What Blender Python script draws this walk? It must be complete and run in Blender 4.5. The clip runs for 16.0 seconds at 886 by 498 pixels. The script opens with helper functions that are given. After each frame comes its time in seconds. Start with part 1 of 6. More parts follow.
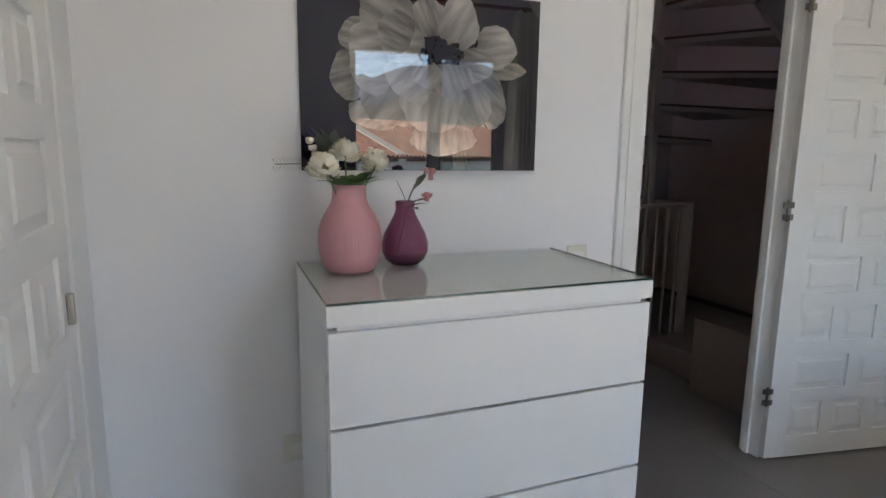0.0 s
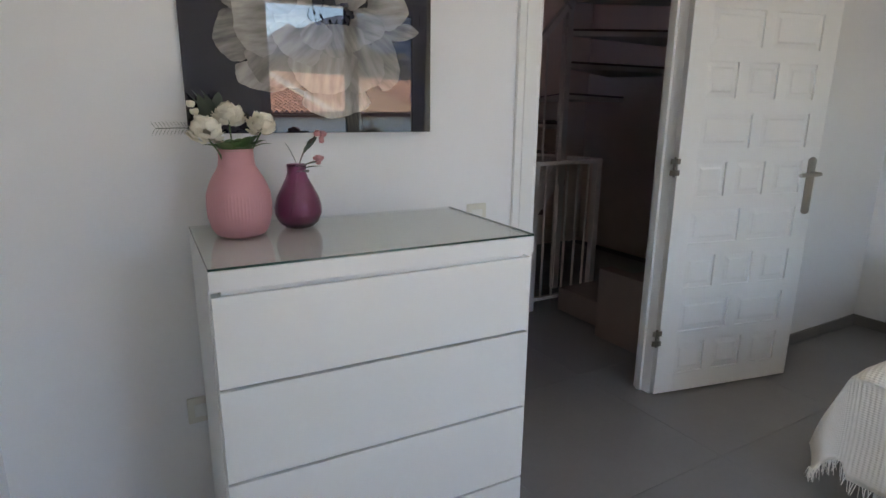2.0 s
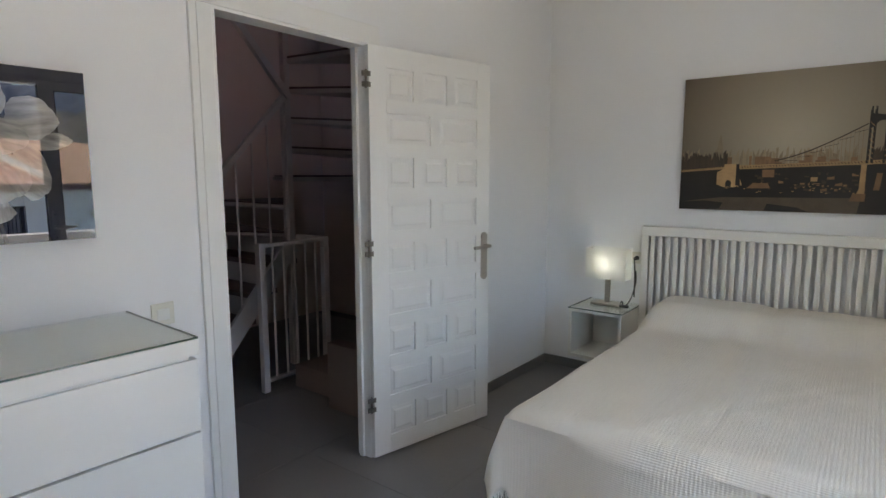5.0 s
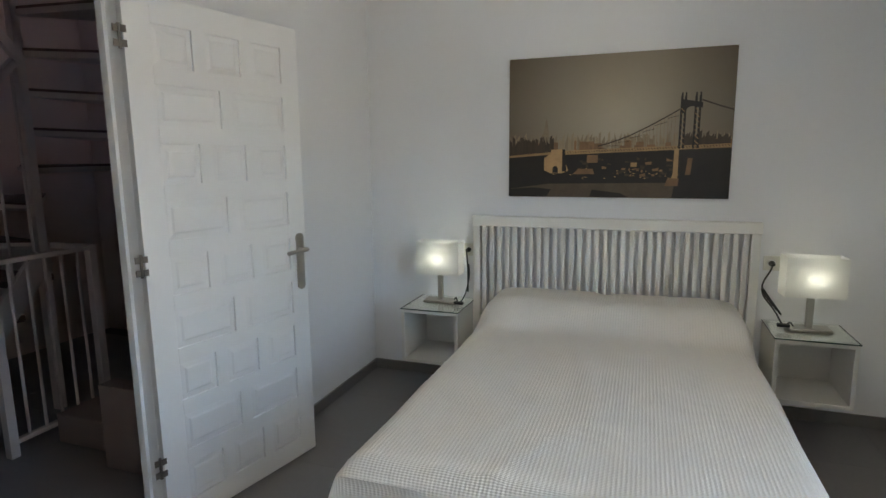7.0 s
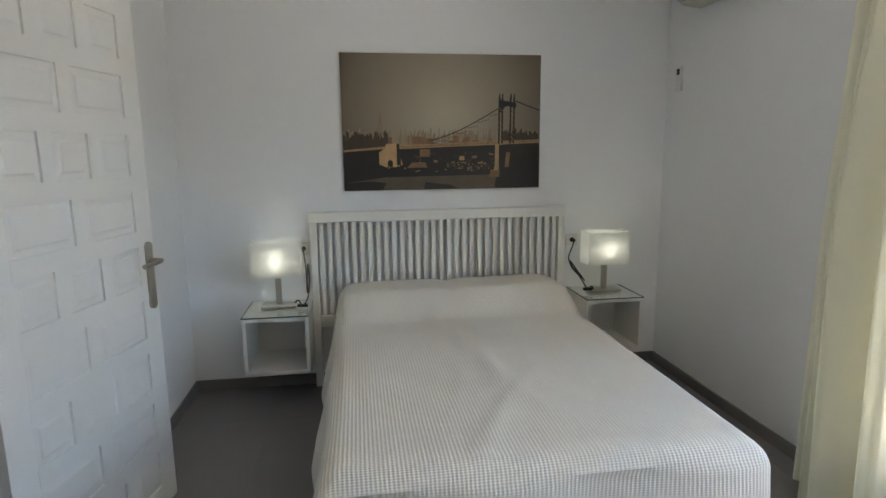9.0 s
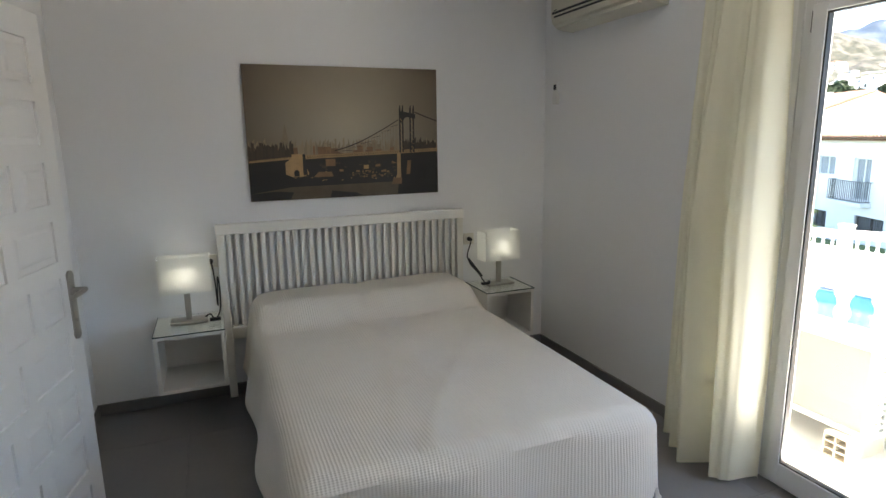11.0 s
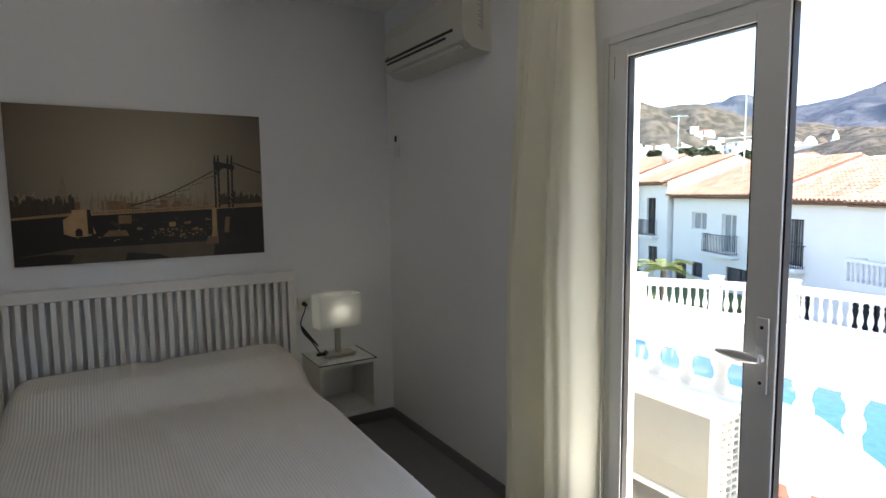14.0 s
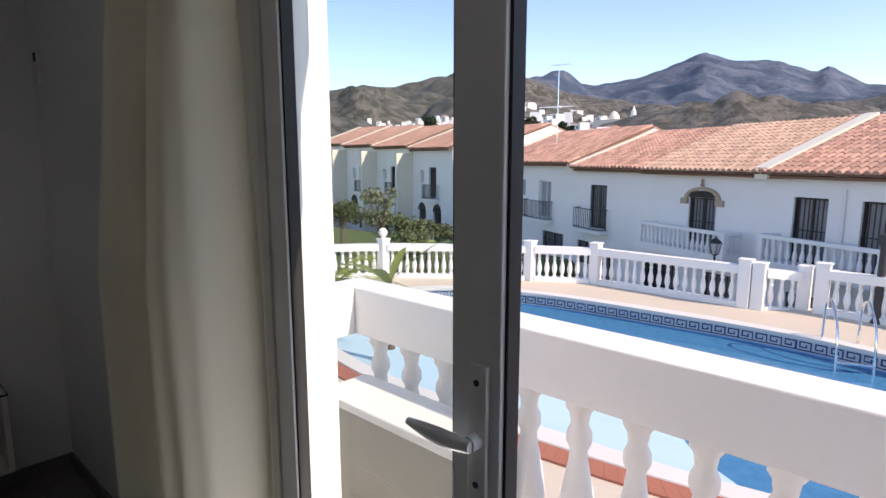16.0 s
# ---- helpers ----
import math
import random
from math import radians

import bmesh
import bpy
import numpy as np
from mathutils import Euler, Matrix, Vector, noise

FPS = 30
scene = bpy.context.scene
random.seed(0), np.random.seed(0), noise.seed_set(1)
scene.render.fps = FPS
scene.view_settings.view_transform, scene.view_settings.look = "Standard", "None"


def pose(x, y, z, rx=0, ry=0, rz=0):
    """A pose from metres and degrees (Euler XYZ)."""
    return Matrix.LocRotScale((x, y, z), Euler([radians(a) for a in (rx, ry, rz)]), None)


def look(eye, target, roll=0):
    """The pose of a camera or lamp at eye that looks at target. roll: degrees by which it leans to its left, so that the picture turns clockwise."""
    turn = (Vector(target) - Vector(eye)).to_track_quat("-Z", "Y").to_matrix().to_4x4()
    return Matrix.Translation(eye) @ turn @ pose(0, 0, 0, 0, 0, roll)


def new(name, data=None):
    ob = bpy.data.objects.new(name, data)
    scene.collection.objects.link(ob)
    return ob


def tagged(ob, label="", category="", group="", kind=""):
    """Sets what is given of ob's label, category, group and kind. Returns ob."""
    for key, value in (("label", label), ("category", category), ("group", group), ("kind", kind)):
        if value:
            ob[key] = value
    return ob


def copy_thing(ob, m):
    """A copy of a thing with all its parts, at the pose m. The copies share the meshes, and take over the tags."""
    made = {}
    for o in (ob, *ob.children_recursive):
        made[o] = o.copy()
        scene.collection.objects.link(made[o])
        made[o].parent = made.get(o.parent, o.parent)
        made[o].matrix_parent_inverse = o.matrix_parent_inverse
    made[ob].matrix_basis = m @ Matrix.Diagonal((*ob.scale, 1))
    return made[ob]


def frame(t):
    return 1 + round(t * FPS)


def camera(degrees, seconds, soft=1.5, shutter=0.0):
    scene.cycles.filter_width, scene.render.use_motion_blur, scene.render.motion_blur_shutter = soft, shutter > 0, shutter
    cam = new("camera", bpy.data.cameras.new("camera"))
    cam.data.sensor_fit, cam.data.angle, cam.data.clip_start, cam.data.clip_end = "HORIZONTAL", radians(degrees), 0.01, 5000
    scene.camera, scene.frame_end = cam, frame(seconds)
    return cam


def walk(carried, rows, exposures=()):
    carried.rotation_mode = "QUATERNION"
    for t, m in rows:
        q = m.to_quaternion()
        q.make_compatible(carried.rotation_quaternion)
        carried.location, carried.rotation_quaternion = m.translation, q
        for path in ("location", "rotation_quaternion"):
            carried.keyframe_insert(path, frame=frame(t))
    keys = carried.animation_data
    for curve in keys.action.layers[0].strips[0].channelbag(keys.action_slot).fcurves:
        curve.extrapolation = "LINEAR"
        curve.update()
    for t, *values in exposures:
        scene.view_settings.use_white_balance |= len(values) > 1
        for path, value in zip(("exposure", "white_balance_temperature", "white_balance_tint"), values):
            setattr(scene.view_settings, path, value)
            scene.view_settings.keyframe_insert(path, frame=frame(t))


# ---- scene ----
cam = camera(75.8, 16.0)
PATH = [
    (0, (0.243, 0.331, 1.296), (1.031, 2.14, 0.965), 0.7),
    (0.5, (0.246, 0.308, 1.253), (1.061, 2.093, 0.867), 0.8),
    (1, (0.272, 0.288, 1.227), (1.122, 2.041, 0.774), 0.7),
    (1.5, (0.315, 0.261, 1.274), (1.219, 1.979, 0.793), 0.7),
    (2, (0.326, 0.235, 1.317), (1.299, 1.915, 0.84), 0.6),
    (2.5, (0.34, 0.182, 1.368), (1.376, 1.829, 0.904), 0.6),
    (3, (0.354, 0.14, 1.393), (1.455, 1.757, 0.979), 0.5),
    (3.5, (0.397, 0.066, 1.409), (1.588, 1.633, 1.051), 0.4),
    (4, (0.432, 0.003, 1.412), (1.75, 1.474, 1.1), 0.2),
    (4.5, (0.454, -0.044, 1.431), (1.91, 1.298, 1.153), 0.0),
    (5, (0.47, -0.073, 1.438), (2.045, 1.132, 1.181), -0.1),
    (7.5, (0.917, 0.289, 1.478), (2.84, 0.736, 1.154), -0.6),
    (8, (0.875, 0.444, 1.486), (2.842, 0.622, 1.177), -0.6),
    (8.5, (0.825, 0.65, 1.458), (2.799, 0.565, 1.152), -0.5),
    (9, (0.813, 0.879, 1.454), (2.762, 0.587, 1.116), -0.6),
    (11.5, (0.654, 1.167, 1.651), (2.455, 0.373, 1.297), -0.8),
    (12, (0.643, 1.16, 1.698), (2.429, 0.31, 1.4), -0.7),
    (12.5, (0.658, 1.129, 1.707), (2.433, 0.236, 1.472), -0.7),
    (13, (0.708, 1.013, 1.672), (2.474, 0.096, 1.469), -0.8),
    (13.5, (0.74, 0.829, 1.617), (2.484, -0.13, 1.418), -0.9),
    (14, (0.821, 0.577, 1.562), (2.526, -0.45, 1.369), -0.7),
    (14.5, (0.918, 0.372, 1.539), (2.556, -0.755, 1.325), -0.8),
    (15, (1.055, 0.128, 1.496), (2.622, -1.091, 1.255), -0.7),
    (15.5, (1.156, -0.123, 1.474), (2.609, -1.47, 1.202), -0.4),
    (16, (1.227, -0.439, 1.495), (2.568, -1.891, 1.183), 0.0),
]
walk(cam, [(t, look(eye, aim, lean)) for t, eye, aim, lean in PATH],
     exposures=((0, 3.54, 8450, 15), (5, 3.52, 8400, 14), (7, 3.52, 8250, 12), (9, 3.5, 8250, 12), (12, 3.16, 8500, 15), (13, 2.94, 8400, 15), (14, 2.5, 8200, 16), (14.5, 2.15, 8000, 18), (15, 1.78, 7900, 19), (15.5, 1.44, 7850, 21), (16, 1.14, 7800, 22)))

# ---- light ----
SUN_AZ, SUN_EL = 189.0, 36.0          # degrees from +x counter-clockwise, and above the horizon
world = bpy.data.worlds.new("sky")
scene.world = world
world.use_nodes = True
wn = world.node_tree.nodes
sky = wn.new("ShaderNodeTexSky")
sky.sky_type = "NISHITA"
sky.sun_disc = False
sky.altitude, sky.dust_density, sky.ozone_density = 1200.0, 0.2, 4.5
sky.sun_elevation = radians(SUN_EL)
sky.sun_rotation = radians(90 - SUN_AZ)
world.node_tree.links.new(sky.outputs[0], wn["Background"].inputs[0])
wn["Background"].inputs[1].default_value = 0.138
sun_data = bpy.data.lights.new("sun", "SUN")
sun_data.energy, sun_data.angle, sun_data.color = 2.4, radians(0.5), (1.0, 0.95, 0.88)
sun = new("sun", sun_data)
to_sun = Vector((math.cos(radians(SUN_AZ)) * math.cos(radians(SUN_EL)), math.sin(radians(SUN_AZ)) * math.cos(radians(SUN_EL)), math.sin(radians(SUN_EL))))
sun.matrix_world = look(to_sun * 30, (0, 0, 0))
# added fill lamp, throwing extra daylight up into the room from the balcony threshold
fill_data = bpy.data.lights.new("door_fill", "AREA")
fill_data.shape, fill_data.size, fill_data.size_y, fill_data.spread = "RECTANGLE", 0.74, 0.09, radians(120)
fill_data.energy, fill_data.color = 4.8, (0.84, 0.92, 1.0)
new("door_fill", fill_data).matrix_world = look((1.965, -1.215, 0.03), (1.965, -0.795, 1.23))



# ---- materials ----
def nodes_of(name):
    m = bpy.data.materials.new(name)
    m.use_nodes = True
    return m, m.node_tree.nodes, m.node_tree.links, m.node_tree.nodes["Principled BSDF"]


def material(name, color, rough=0.5, metal=0.0, vary=0.06, scale=5.0, bump=0.1, grain=90.0, coat=0.0, rand=0.0, island=0.0, spec=0.5, depth=0.002):
    """Base colour varied at two scales, with fine relief; rand varies it from piece to piece, island within one mesh."""
    m, n, link, p = nodes_of(name)
    co = n.new("ShaderNodeTexCoord")
    a, b = n.new("ShaderNodeTexNoise"), n.new("ShaderNodeTexNoise")
    a.inputs["Scale"].default_value, b.inputs["Scale"].default_value = scale, grain
    a.inputs["Detail"].default_value, b.inputs["Detail"].default_value = 5, 3
    for t in (a, b):
        link.new(co.outputs["Object"], t.inputs["Vector"])
    total = None
    terms = [(a.outputs["Fac"], 2 * vary), (b.outputs["Fac"], vary)]
    if rand:
        terms.append((n.new("ShaderNodeObjectInfo").outputs["Random"], rand))
    if island:
        terms.append((n.new("ShaderNodeNewGeometry").outputs["Random Per Island"], island))
    for src, k in terms:
        ma = n.new("ShaderNodeMath")
        ma.operation = "MULTIPLY_ADD"
        link.new(src, ma.inputs[0])
        ma.inputs[1].default_value = k
        if total:
            link.new(total, ma.inputs[2])
        else:
            ma.inputs[2].default_value = 1 - sum(k2 for _, k2 in terms) / 2
        total = ma.outputs[0]
    sc = n.new("ShaderNodeVectorMath")
    sc.operation = "SCALE"
    sc.inputs[0].default_value = color[:3]
    link.new(total, sc.inputs["Scale"])
    link.new(sc.outputs[0], p.inputs["Base Color"])
    p.inputs["Roughness"].default_value, p.inputs["Metallic"].default_value = rough, metal
    p.inputs["Coat Weight"].default_value, p.inputs["Coat Roughness"].default_value = coat, 0.02
    p.inputs["Specular IOR Level"].default_value = spec
    if bump:
        bu = n.new("ShaderNodeBump")
        bu.inputs["Strength"].default_value, bu.inputs["Distance"].default_value = bump, depth
        link.new(b.outputs["Fac"], bu.inputs["Height"])
        link.new(bu.outputs[0], p.inputs["Normal"])
    return m


def ribbed(name, color, sx, sy, rough=0.85, strength=0.6):
    """Woven cloth: two crossing wave textures as relief, and mottling."""
    m = material(name, color, rough, vary=0.05, scale=4, bump=0)
    n, link = m.node_tree.nodes, m.node_tree.links
    co = n.new("ShaderNodeTexCoord")
    waves = []
    for axis, s in (("X", sx), ("Y", sy)):
        w = n.new("ShaderNodeTexWave")
        w.bands_direction = axis
        w.inputs["Scale"].default_value = s
        w.inputs["Distortion"].default_value = 0.6
        w.inputs["Detail"].default_value = 1
        link.new(co.outputs["UV"], w.inputs["Vector"])
        waves.append(w.outputs["Fac"])
    ma = n.new("ShaderNodeMath")
    ma.operation = "MULTIPLY_ADD"
    link.new(waves[0], ma.inputs[0])
    ma.inputs[1].default_value = 0.35
    link.new(waves[1], ma.inputs[2])
    bu = n.new("ShaderNodeBump")
    bu.inputs["Strength"].default_value, bu.inputs["Distance"].default_value = strength, 0.004
    link.new(ma.outputs[0], bu.inputs["Height"])
    link.new(bu.outputs[0], n["Principled BSDF"].inputs["Normal"])
    return m


def glass(name, tint=(0.95, 0.98, 0.97), gloss=1.0):
    """Clear pane: see-through, with a mirror part that grows towards grazing angles."""
    m, n, link, p = nodes_of(name)
    n.remove(p)
    tr, gl, lw, mx = n.new("ShaderNodeBsdfTransparent"), n.new("ShaderNodeBsdfGlossy"), n.new("ShaderNodeLayerWeight"), n.new("ShaderNodeMixShader")
    pw, fr = n.new("ShaderNodeMath"), n.new("ShaderNodeMath")
    pw.operation, fr.operation = "POWER", "MULTIPLY_ADD"
    lw.inputs["Blend"].default_value = 0.5
    link.new(lw.outputs["Facing"], pw.inputs[0])
    pw.inputs[1].default_value = 4.0
    link.new(pw.outputs[0], fr.inputs[0])
    fr.inputs[1].default_value, fr.inputs[2].default_value = 0.6, 0.03 * gloss
    tr.inputs[0].default_value = (*tint, 1)
    gl.inputs["Roughness"].default_value = 0.01
    link.new(fr.outputs[0], mx.inputs[0])
    link.new(tr.outputs[0], mx.inputs[1])
    link.new(gl.outputs[0], mx.inputs[2])
    link.new(mx.outputs[0], n["Material Output"].inputs[0])
    return m


def cloth_through(name, color, share=0.45, grain=220):
    """Cloth that lets part of the light through."""
    m = material(name, color, 0.9, vary=0.04, scale=6, bump=0.25, grain=grain)
    n, link, p = m.node_tree.nodes, m.node_tree.links, m.node_tree.nodes["Principled BSDF"]
    tl, mx = n.new("ShaderNodeBsdfTranslucent"), n.new("ShaderNodeMixShader")
    tl.inputs[0].default_value = (*color, 1)
    mx.inputs[0].default_value = share
    link.new(p.outputs[0], mx.inputs[1])
    link.new(tl.outputs[0], mx.inputs[2])
    link.new(mx.outputs[0], n["Material Output"].inputs[0])
    return m


def glow(name, color, strength):
    m, n, link, p = nodes_of(name)
    p.inputs["Emission Color"].default_value, p.inputs["Emission Strength"].default_value = (*color, 1), strength
    return m


WALL = material("wall_plaster", (0.86, 0.865, 0.87), 0.75, vary=0.02, scale=1.6, bump=0.12, grain=160)
CEIL = material("ceiling_plaster", (0.87, 0.87, 0.86), 0.85, vary=0.02, scale=1.5, bump=0.1)
FLOORM = material("grey_floor_tile", (0.215, 0.203, 0.20), 0.38, vary=0.10, scale=3.5, bump=0.05, grain=45, rand=0.05)
GROUT = material("floor_grout", (0.16, 0.152, 0.15), 0.8)
SKIRT = material("grey_skirting", (0.20, 0.19, 0.185), 0.45, vary=0.08, scale=5)
LACQUER = material("white_lacquer", (0.85, 0.83, 0.78), 0.35, vary=0.015, scale=3, bump=0.04, grain=40)
DOORP = material("white_door_paint", (0.85, 0.85, 0.83), 0.4, vary=0.02, scale=5, bump=0.06, grain=60)
MELAMINE = material("white_melamine", (0.82, 0.825, 0.81), 0.42, vary=0.015, scale=4, bump=0.05, grain=70)
GAPSHADE = material("drawer_gap_shade", (0.5, 0.5, 0.49), 0.8)
STEEL = material("brushed_steel", (0.50, 0.47, 0.42), 0.32, metal=1.0, vary=0.05, bump=0.06, grain=200)
HINGE = material("bronzed_hinge", (0.22, 0.20, 0.18), 0.4, metal=0.8, vary=0.1)
ALU = material("white_aluminium", (0.74, 0.75, 0.74), 0.35, vary=0.015, bump=0.02)
RUBBER = material("black_rubber", (0.02, 0.02, 0.02), 0.6)
BLACK = material("black_plastic", (0.018, 0.018, 0.018), 0.45, vary=0.1)
PLASTIC = material("cream_plastic", (0.74, 0.72, 0.64), 0.4, vary=0.02)
WHITEPL = material("white_plastic", (0.80, 0.80, 0.77), 0.35, vary=0.02, bump=0.02)
GLASS = glass("clear_glass")
GLASSTOP = glass("green_glass_top", (0.975, 0.99, 0.984), 1.6)
GLASSEDGE = material("glass_edge", (0.03, 0.07, 0.06), 0.15, vary=0.1)
PINK = material("pink_ceramic", (0.63, 0.30, 0.325), 0.55, vary=0.03, scale=6, bump=0.05)
FABRIC = ribbed("cream_waffle_cloth", (0.83, 0.775, 0.69), 40.0, 24.0, strength=0.3)
FRINGE = material("cream_fringe", (0.80, 0.76, 0.71), 0.9)
CURTAIN = cloth_through("cream_curtain_cloth", (0.95, 0.925, 0.79), 0.5)
SHADE = cloth_through("white_lamp_shade", (0.86, 0.86, 0.83), 0.55)
BULB = glow("warm_bulb", (0.84, 0.95, 1.0), 1.8)
PETALLAMP = cloth_through("white_lamp_plastic", (0.82, 0.82, 0.80), 0.25, 30)
RODWOOD = material("red_brown_wood", (0.16, 0.045, 0.03), 0.4, vary=0.15, scale=12)
LEAF = material("green_leaf", (0.085, 0.17, 0.06), 0.5, vary=0.2, scale=30, island=0.4)
LEAFG = material("grey_green_leaf", (0.10, 0.13, 0.10), 0.6, vary=0.2, scale=30, island=0.3)
ROSE = material("ivory_petal", (0.80, 0.74, 0.60), 0.7, vary=0.06, scale=30, island=0.12)
BLOSSOM = material("pink_blossom", (0.62, 0.28, 0.29), 0.7, vary=0.15, scale=60, island=0.3)
STEM = material("brown_stem", (0.10, 0.06, 0.045), 0.7)
IRON = material("black_iron", (0.02, 0.02, 0.022), 0.5, vary=0.2)
RAILW = material("grey_white_rail_paint", (0.62, 0.57, 0.56), 0.5, vary=0.05)
HALLW = material("hall_plaster", (0.66, 0.55, 0.52), 0.8, vary=0.04)
HALLB = material("brown_hall_panel", (0.30, 0.235, 0.21), 0.7, vary=0.08, scale=4)
TREADM = material("brown_stair_tread", (0.15, 0.09, 0.075), 0.5, vary=0.15)


# ---- mesh helpers ----
def box(bm, x0, y0, z0, x1, y1, z1, bevel=0.0):
    vs = [bm.verts.new((x, y, z)) for x in (x0, x1) for y in (y0, y1) for z in (z0, z1)]
    fs = [bm.faces.new([vs[i] for i in f]) for f in ((0, 1, 3, 2), (4, 6, 7, 5), (0, 4, 5, 1), (2, 3, 7, 6), (0, 2, 6, 4), (1, 5, 7, 3))]
    if bevel:
        es = list({e for f in fs for e in f.edges})
        bmesh.ops.bevel(bm, geom=es, offset=bevel, segments=2, affect="EDGES", profile=0.5)
    return bm


def cyl(bm, p0, p1, r0, r1=None, seg=12, caps=True):
    p0, p1 = Vector(p0), Vector(p1)
    r1 = r0 if r1 is None else r1
    q = (p1 - p0).to_track_quat("Z", "Y")
    rings = []
    for p, r in ((p0, r0), (p1, r1)):
        rings.append([bm.verts.new(p + q @ Vector((r * math.cos(a), r * math.sin(a), 0))) for a in (2 * math.pi * i / seg for i in range(seg))])
    for i in range(seg):
        bm.faces.new((rings[0][i], rings[0][(i + 1) % seg], rings[1][(i + 1) % seg], rings[1][i]))
    if caps:
        bm.faces.new(rings[0][::-1])
        bm.faces.new(rings[1])
    return bm


def lathe(bm, prof, seg=24, at=(0, 0, 0), wave=0, amp=0.0, lo=0.0, hi=0.0):
    """Turn a profile of (radius, height); wave ribs of depth amp between heights lo and hi."""
    rings = []
    for r, z in prof:
        k = amp if lo < z < hi else 0.0
        rings.append([bm.verts.new((at[0] + (r + k * math.cos(wave * a)) * math.cos(a), at[1] + (r + k * math.cos(wave * a)) * math.sin(a), at[2] + z))
                      for a in (2 * math.pi * i / seg for i in range(seg))])
    for u, v in zip(rings, rings[1:]):
        for i in range(seg):
            bm.faces.new((u[i], u[(i + 1) % seg], v[(i + 1) % seg], v[i]))
    if prof[0][0] > 0.0005:
        bm.faces.new(rings[0][::-1])
    if prof[-1][0] > 0.0005:
        bm.faces.new(rings[-1])
    return bm


def tube(bm, pts, r, seg=6):
    """A round cord through points."""
    pts = [Vector(p) for p in pts]
    rings = []
    for i, p in enumerate(pts):
        d = (pts[min(i + 1, len(pts) - 1)] - pts[max(i - 1, 0)]).normalized()
        q = d.to_track_quat("Z", "Y")
        rings.append([bm.verts.new(p + q @ Vector((r * math.cos(a), r * math.sin(a), 0))) for a in (2 * math.pi * k / seg for k in range(seg))])
    for u, v in zip(rings, rings[1:]):
        for i in range(seg):
            bm.faces.new((u[i], u[(i + 1) % seg], v[(i + 1) % seg], v[i]))
    bm.faces.new(rings[0][::-1])
    bm.faces.new(rings[-1])
    return bm


def curve_pts(ctrl, n=24):
    """Points of a smooth line through control points."""
    c = [Vector(p) for p in ctrl]
    c = [2 * c[0] - c[1]] + c + [2 * c[-1] - c[-2]]
    out = []
    for i in range(1, len(c) - 2):
        for k in range(n // (len(c) - 3) + 1):
            t = k / (n // (len(c) - 3) + 1)
            a, b, d, e = c[i - 1], c[i], c[i + 1], c[i + 2]
            out.append(0.5 * (2 * b + (d - a) * t + (2 * a - 5 * b + 4 * d - e) * t * t + (3 * b - a - 3 * d + e) * t ** 3))
    return out + [c[-2]]


def sheet(bm, pts, axis, at, thick):
    """A flat outline of (u, v) given thickness along one axis; x: u is y; y: u is x; z: plan."""
    def place(u, v, w):
        return {"x": (w, u, v), "y": (u, w, v), "z": (u, v, w)}[axis]
    a = [bm.verts.new(place(u, v, at)) for u, v in pts]
    b = [bm.verts.new(place(u, v, at + thick)) for u, v in pts]
    bm.faces.new(a)
    bm.faces.new(b[::-1])
    for i in range(len(pts)):
        j = (i + 1) % len(pts)
        bm.faces.new((a[j], a[i], b[i], b[j]))
    return bm


def mesh_of(name, bm, mat, smooth=False, angle=35):
    bmesh.ops.recalc_face_normals(bm, faces=bm.faces)
    me = bpy.data.meshes.new(name)
    bm.to_mesh(me)
    bm.free()
    me.materials.append(mat)
    if smooth:
        me.polygons.foreach_set("use_smooth", [True] * len(me.polygons))
        me.set_sharp_from_angle(angle=radians(angle))
    return me


def part(name, bm, mat, parent=None, label="", smooth=False, m=None):
    ob = new(name, mesh_of(name, bm, mat, smooth))
    ob.parent = parent
    if m is not None:
        ob.matrix_basis = m
    return tagged(ob, label)


def again(name, me, parent, m, label=""):
    """One more object on the same mesh."""
    ob = new(name, me)
    ob.parent = parent
    ob.matrix_basis = m
    return tagged(ob, label)


def thing(name, label, category, m=None, group="", kind=""):
    ob = new(name)
    ob.empty_display_size = 0.1
    if m is not None:
        ob.matrix_basis = m
    return tagged(ob, label, category, group, kind)


def structure(name, bm, mat, label, category, smooth=False):
    return tagged(part(name, bm, mat, None, "", smooth), label, category, "", "structure")


def B():
    return bmesh.new()


def pierced(bm, u0, u1, z0, z1, holes, at, thick, axis="y"):
    """A wall of boxes around rectangular holes (u0, u1, z0, z1)."""
    us = sorted({u0, u1, *[h[0] for h in holes], *[h[1] for h in holes]})
    for a, b in zip(us, us[1:]):
        if b <= u0 or a >= u1:
            continue
        cuts = sorted((h[2], h[3]) for h in holes if h[0] <= a and h[1] >= b)
        z = z0
        for lo, hi in cuts + [(z1, z1)]:
            if lo > z + 1e-4:
                if axis == "y":
                    box(bm, a, at, z, b, at + thick, lo)
                else:
                    box(bm, at, a, z, at + thick, b, lo)
            z = hi
    return bm


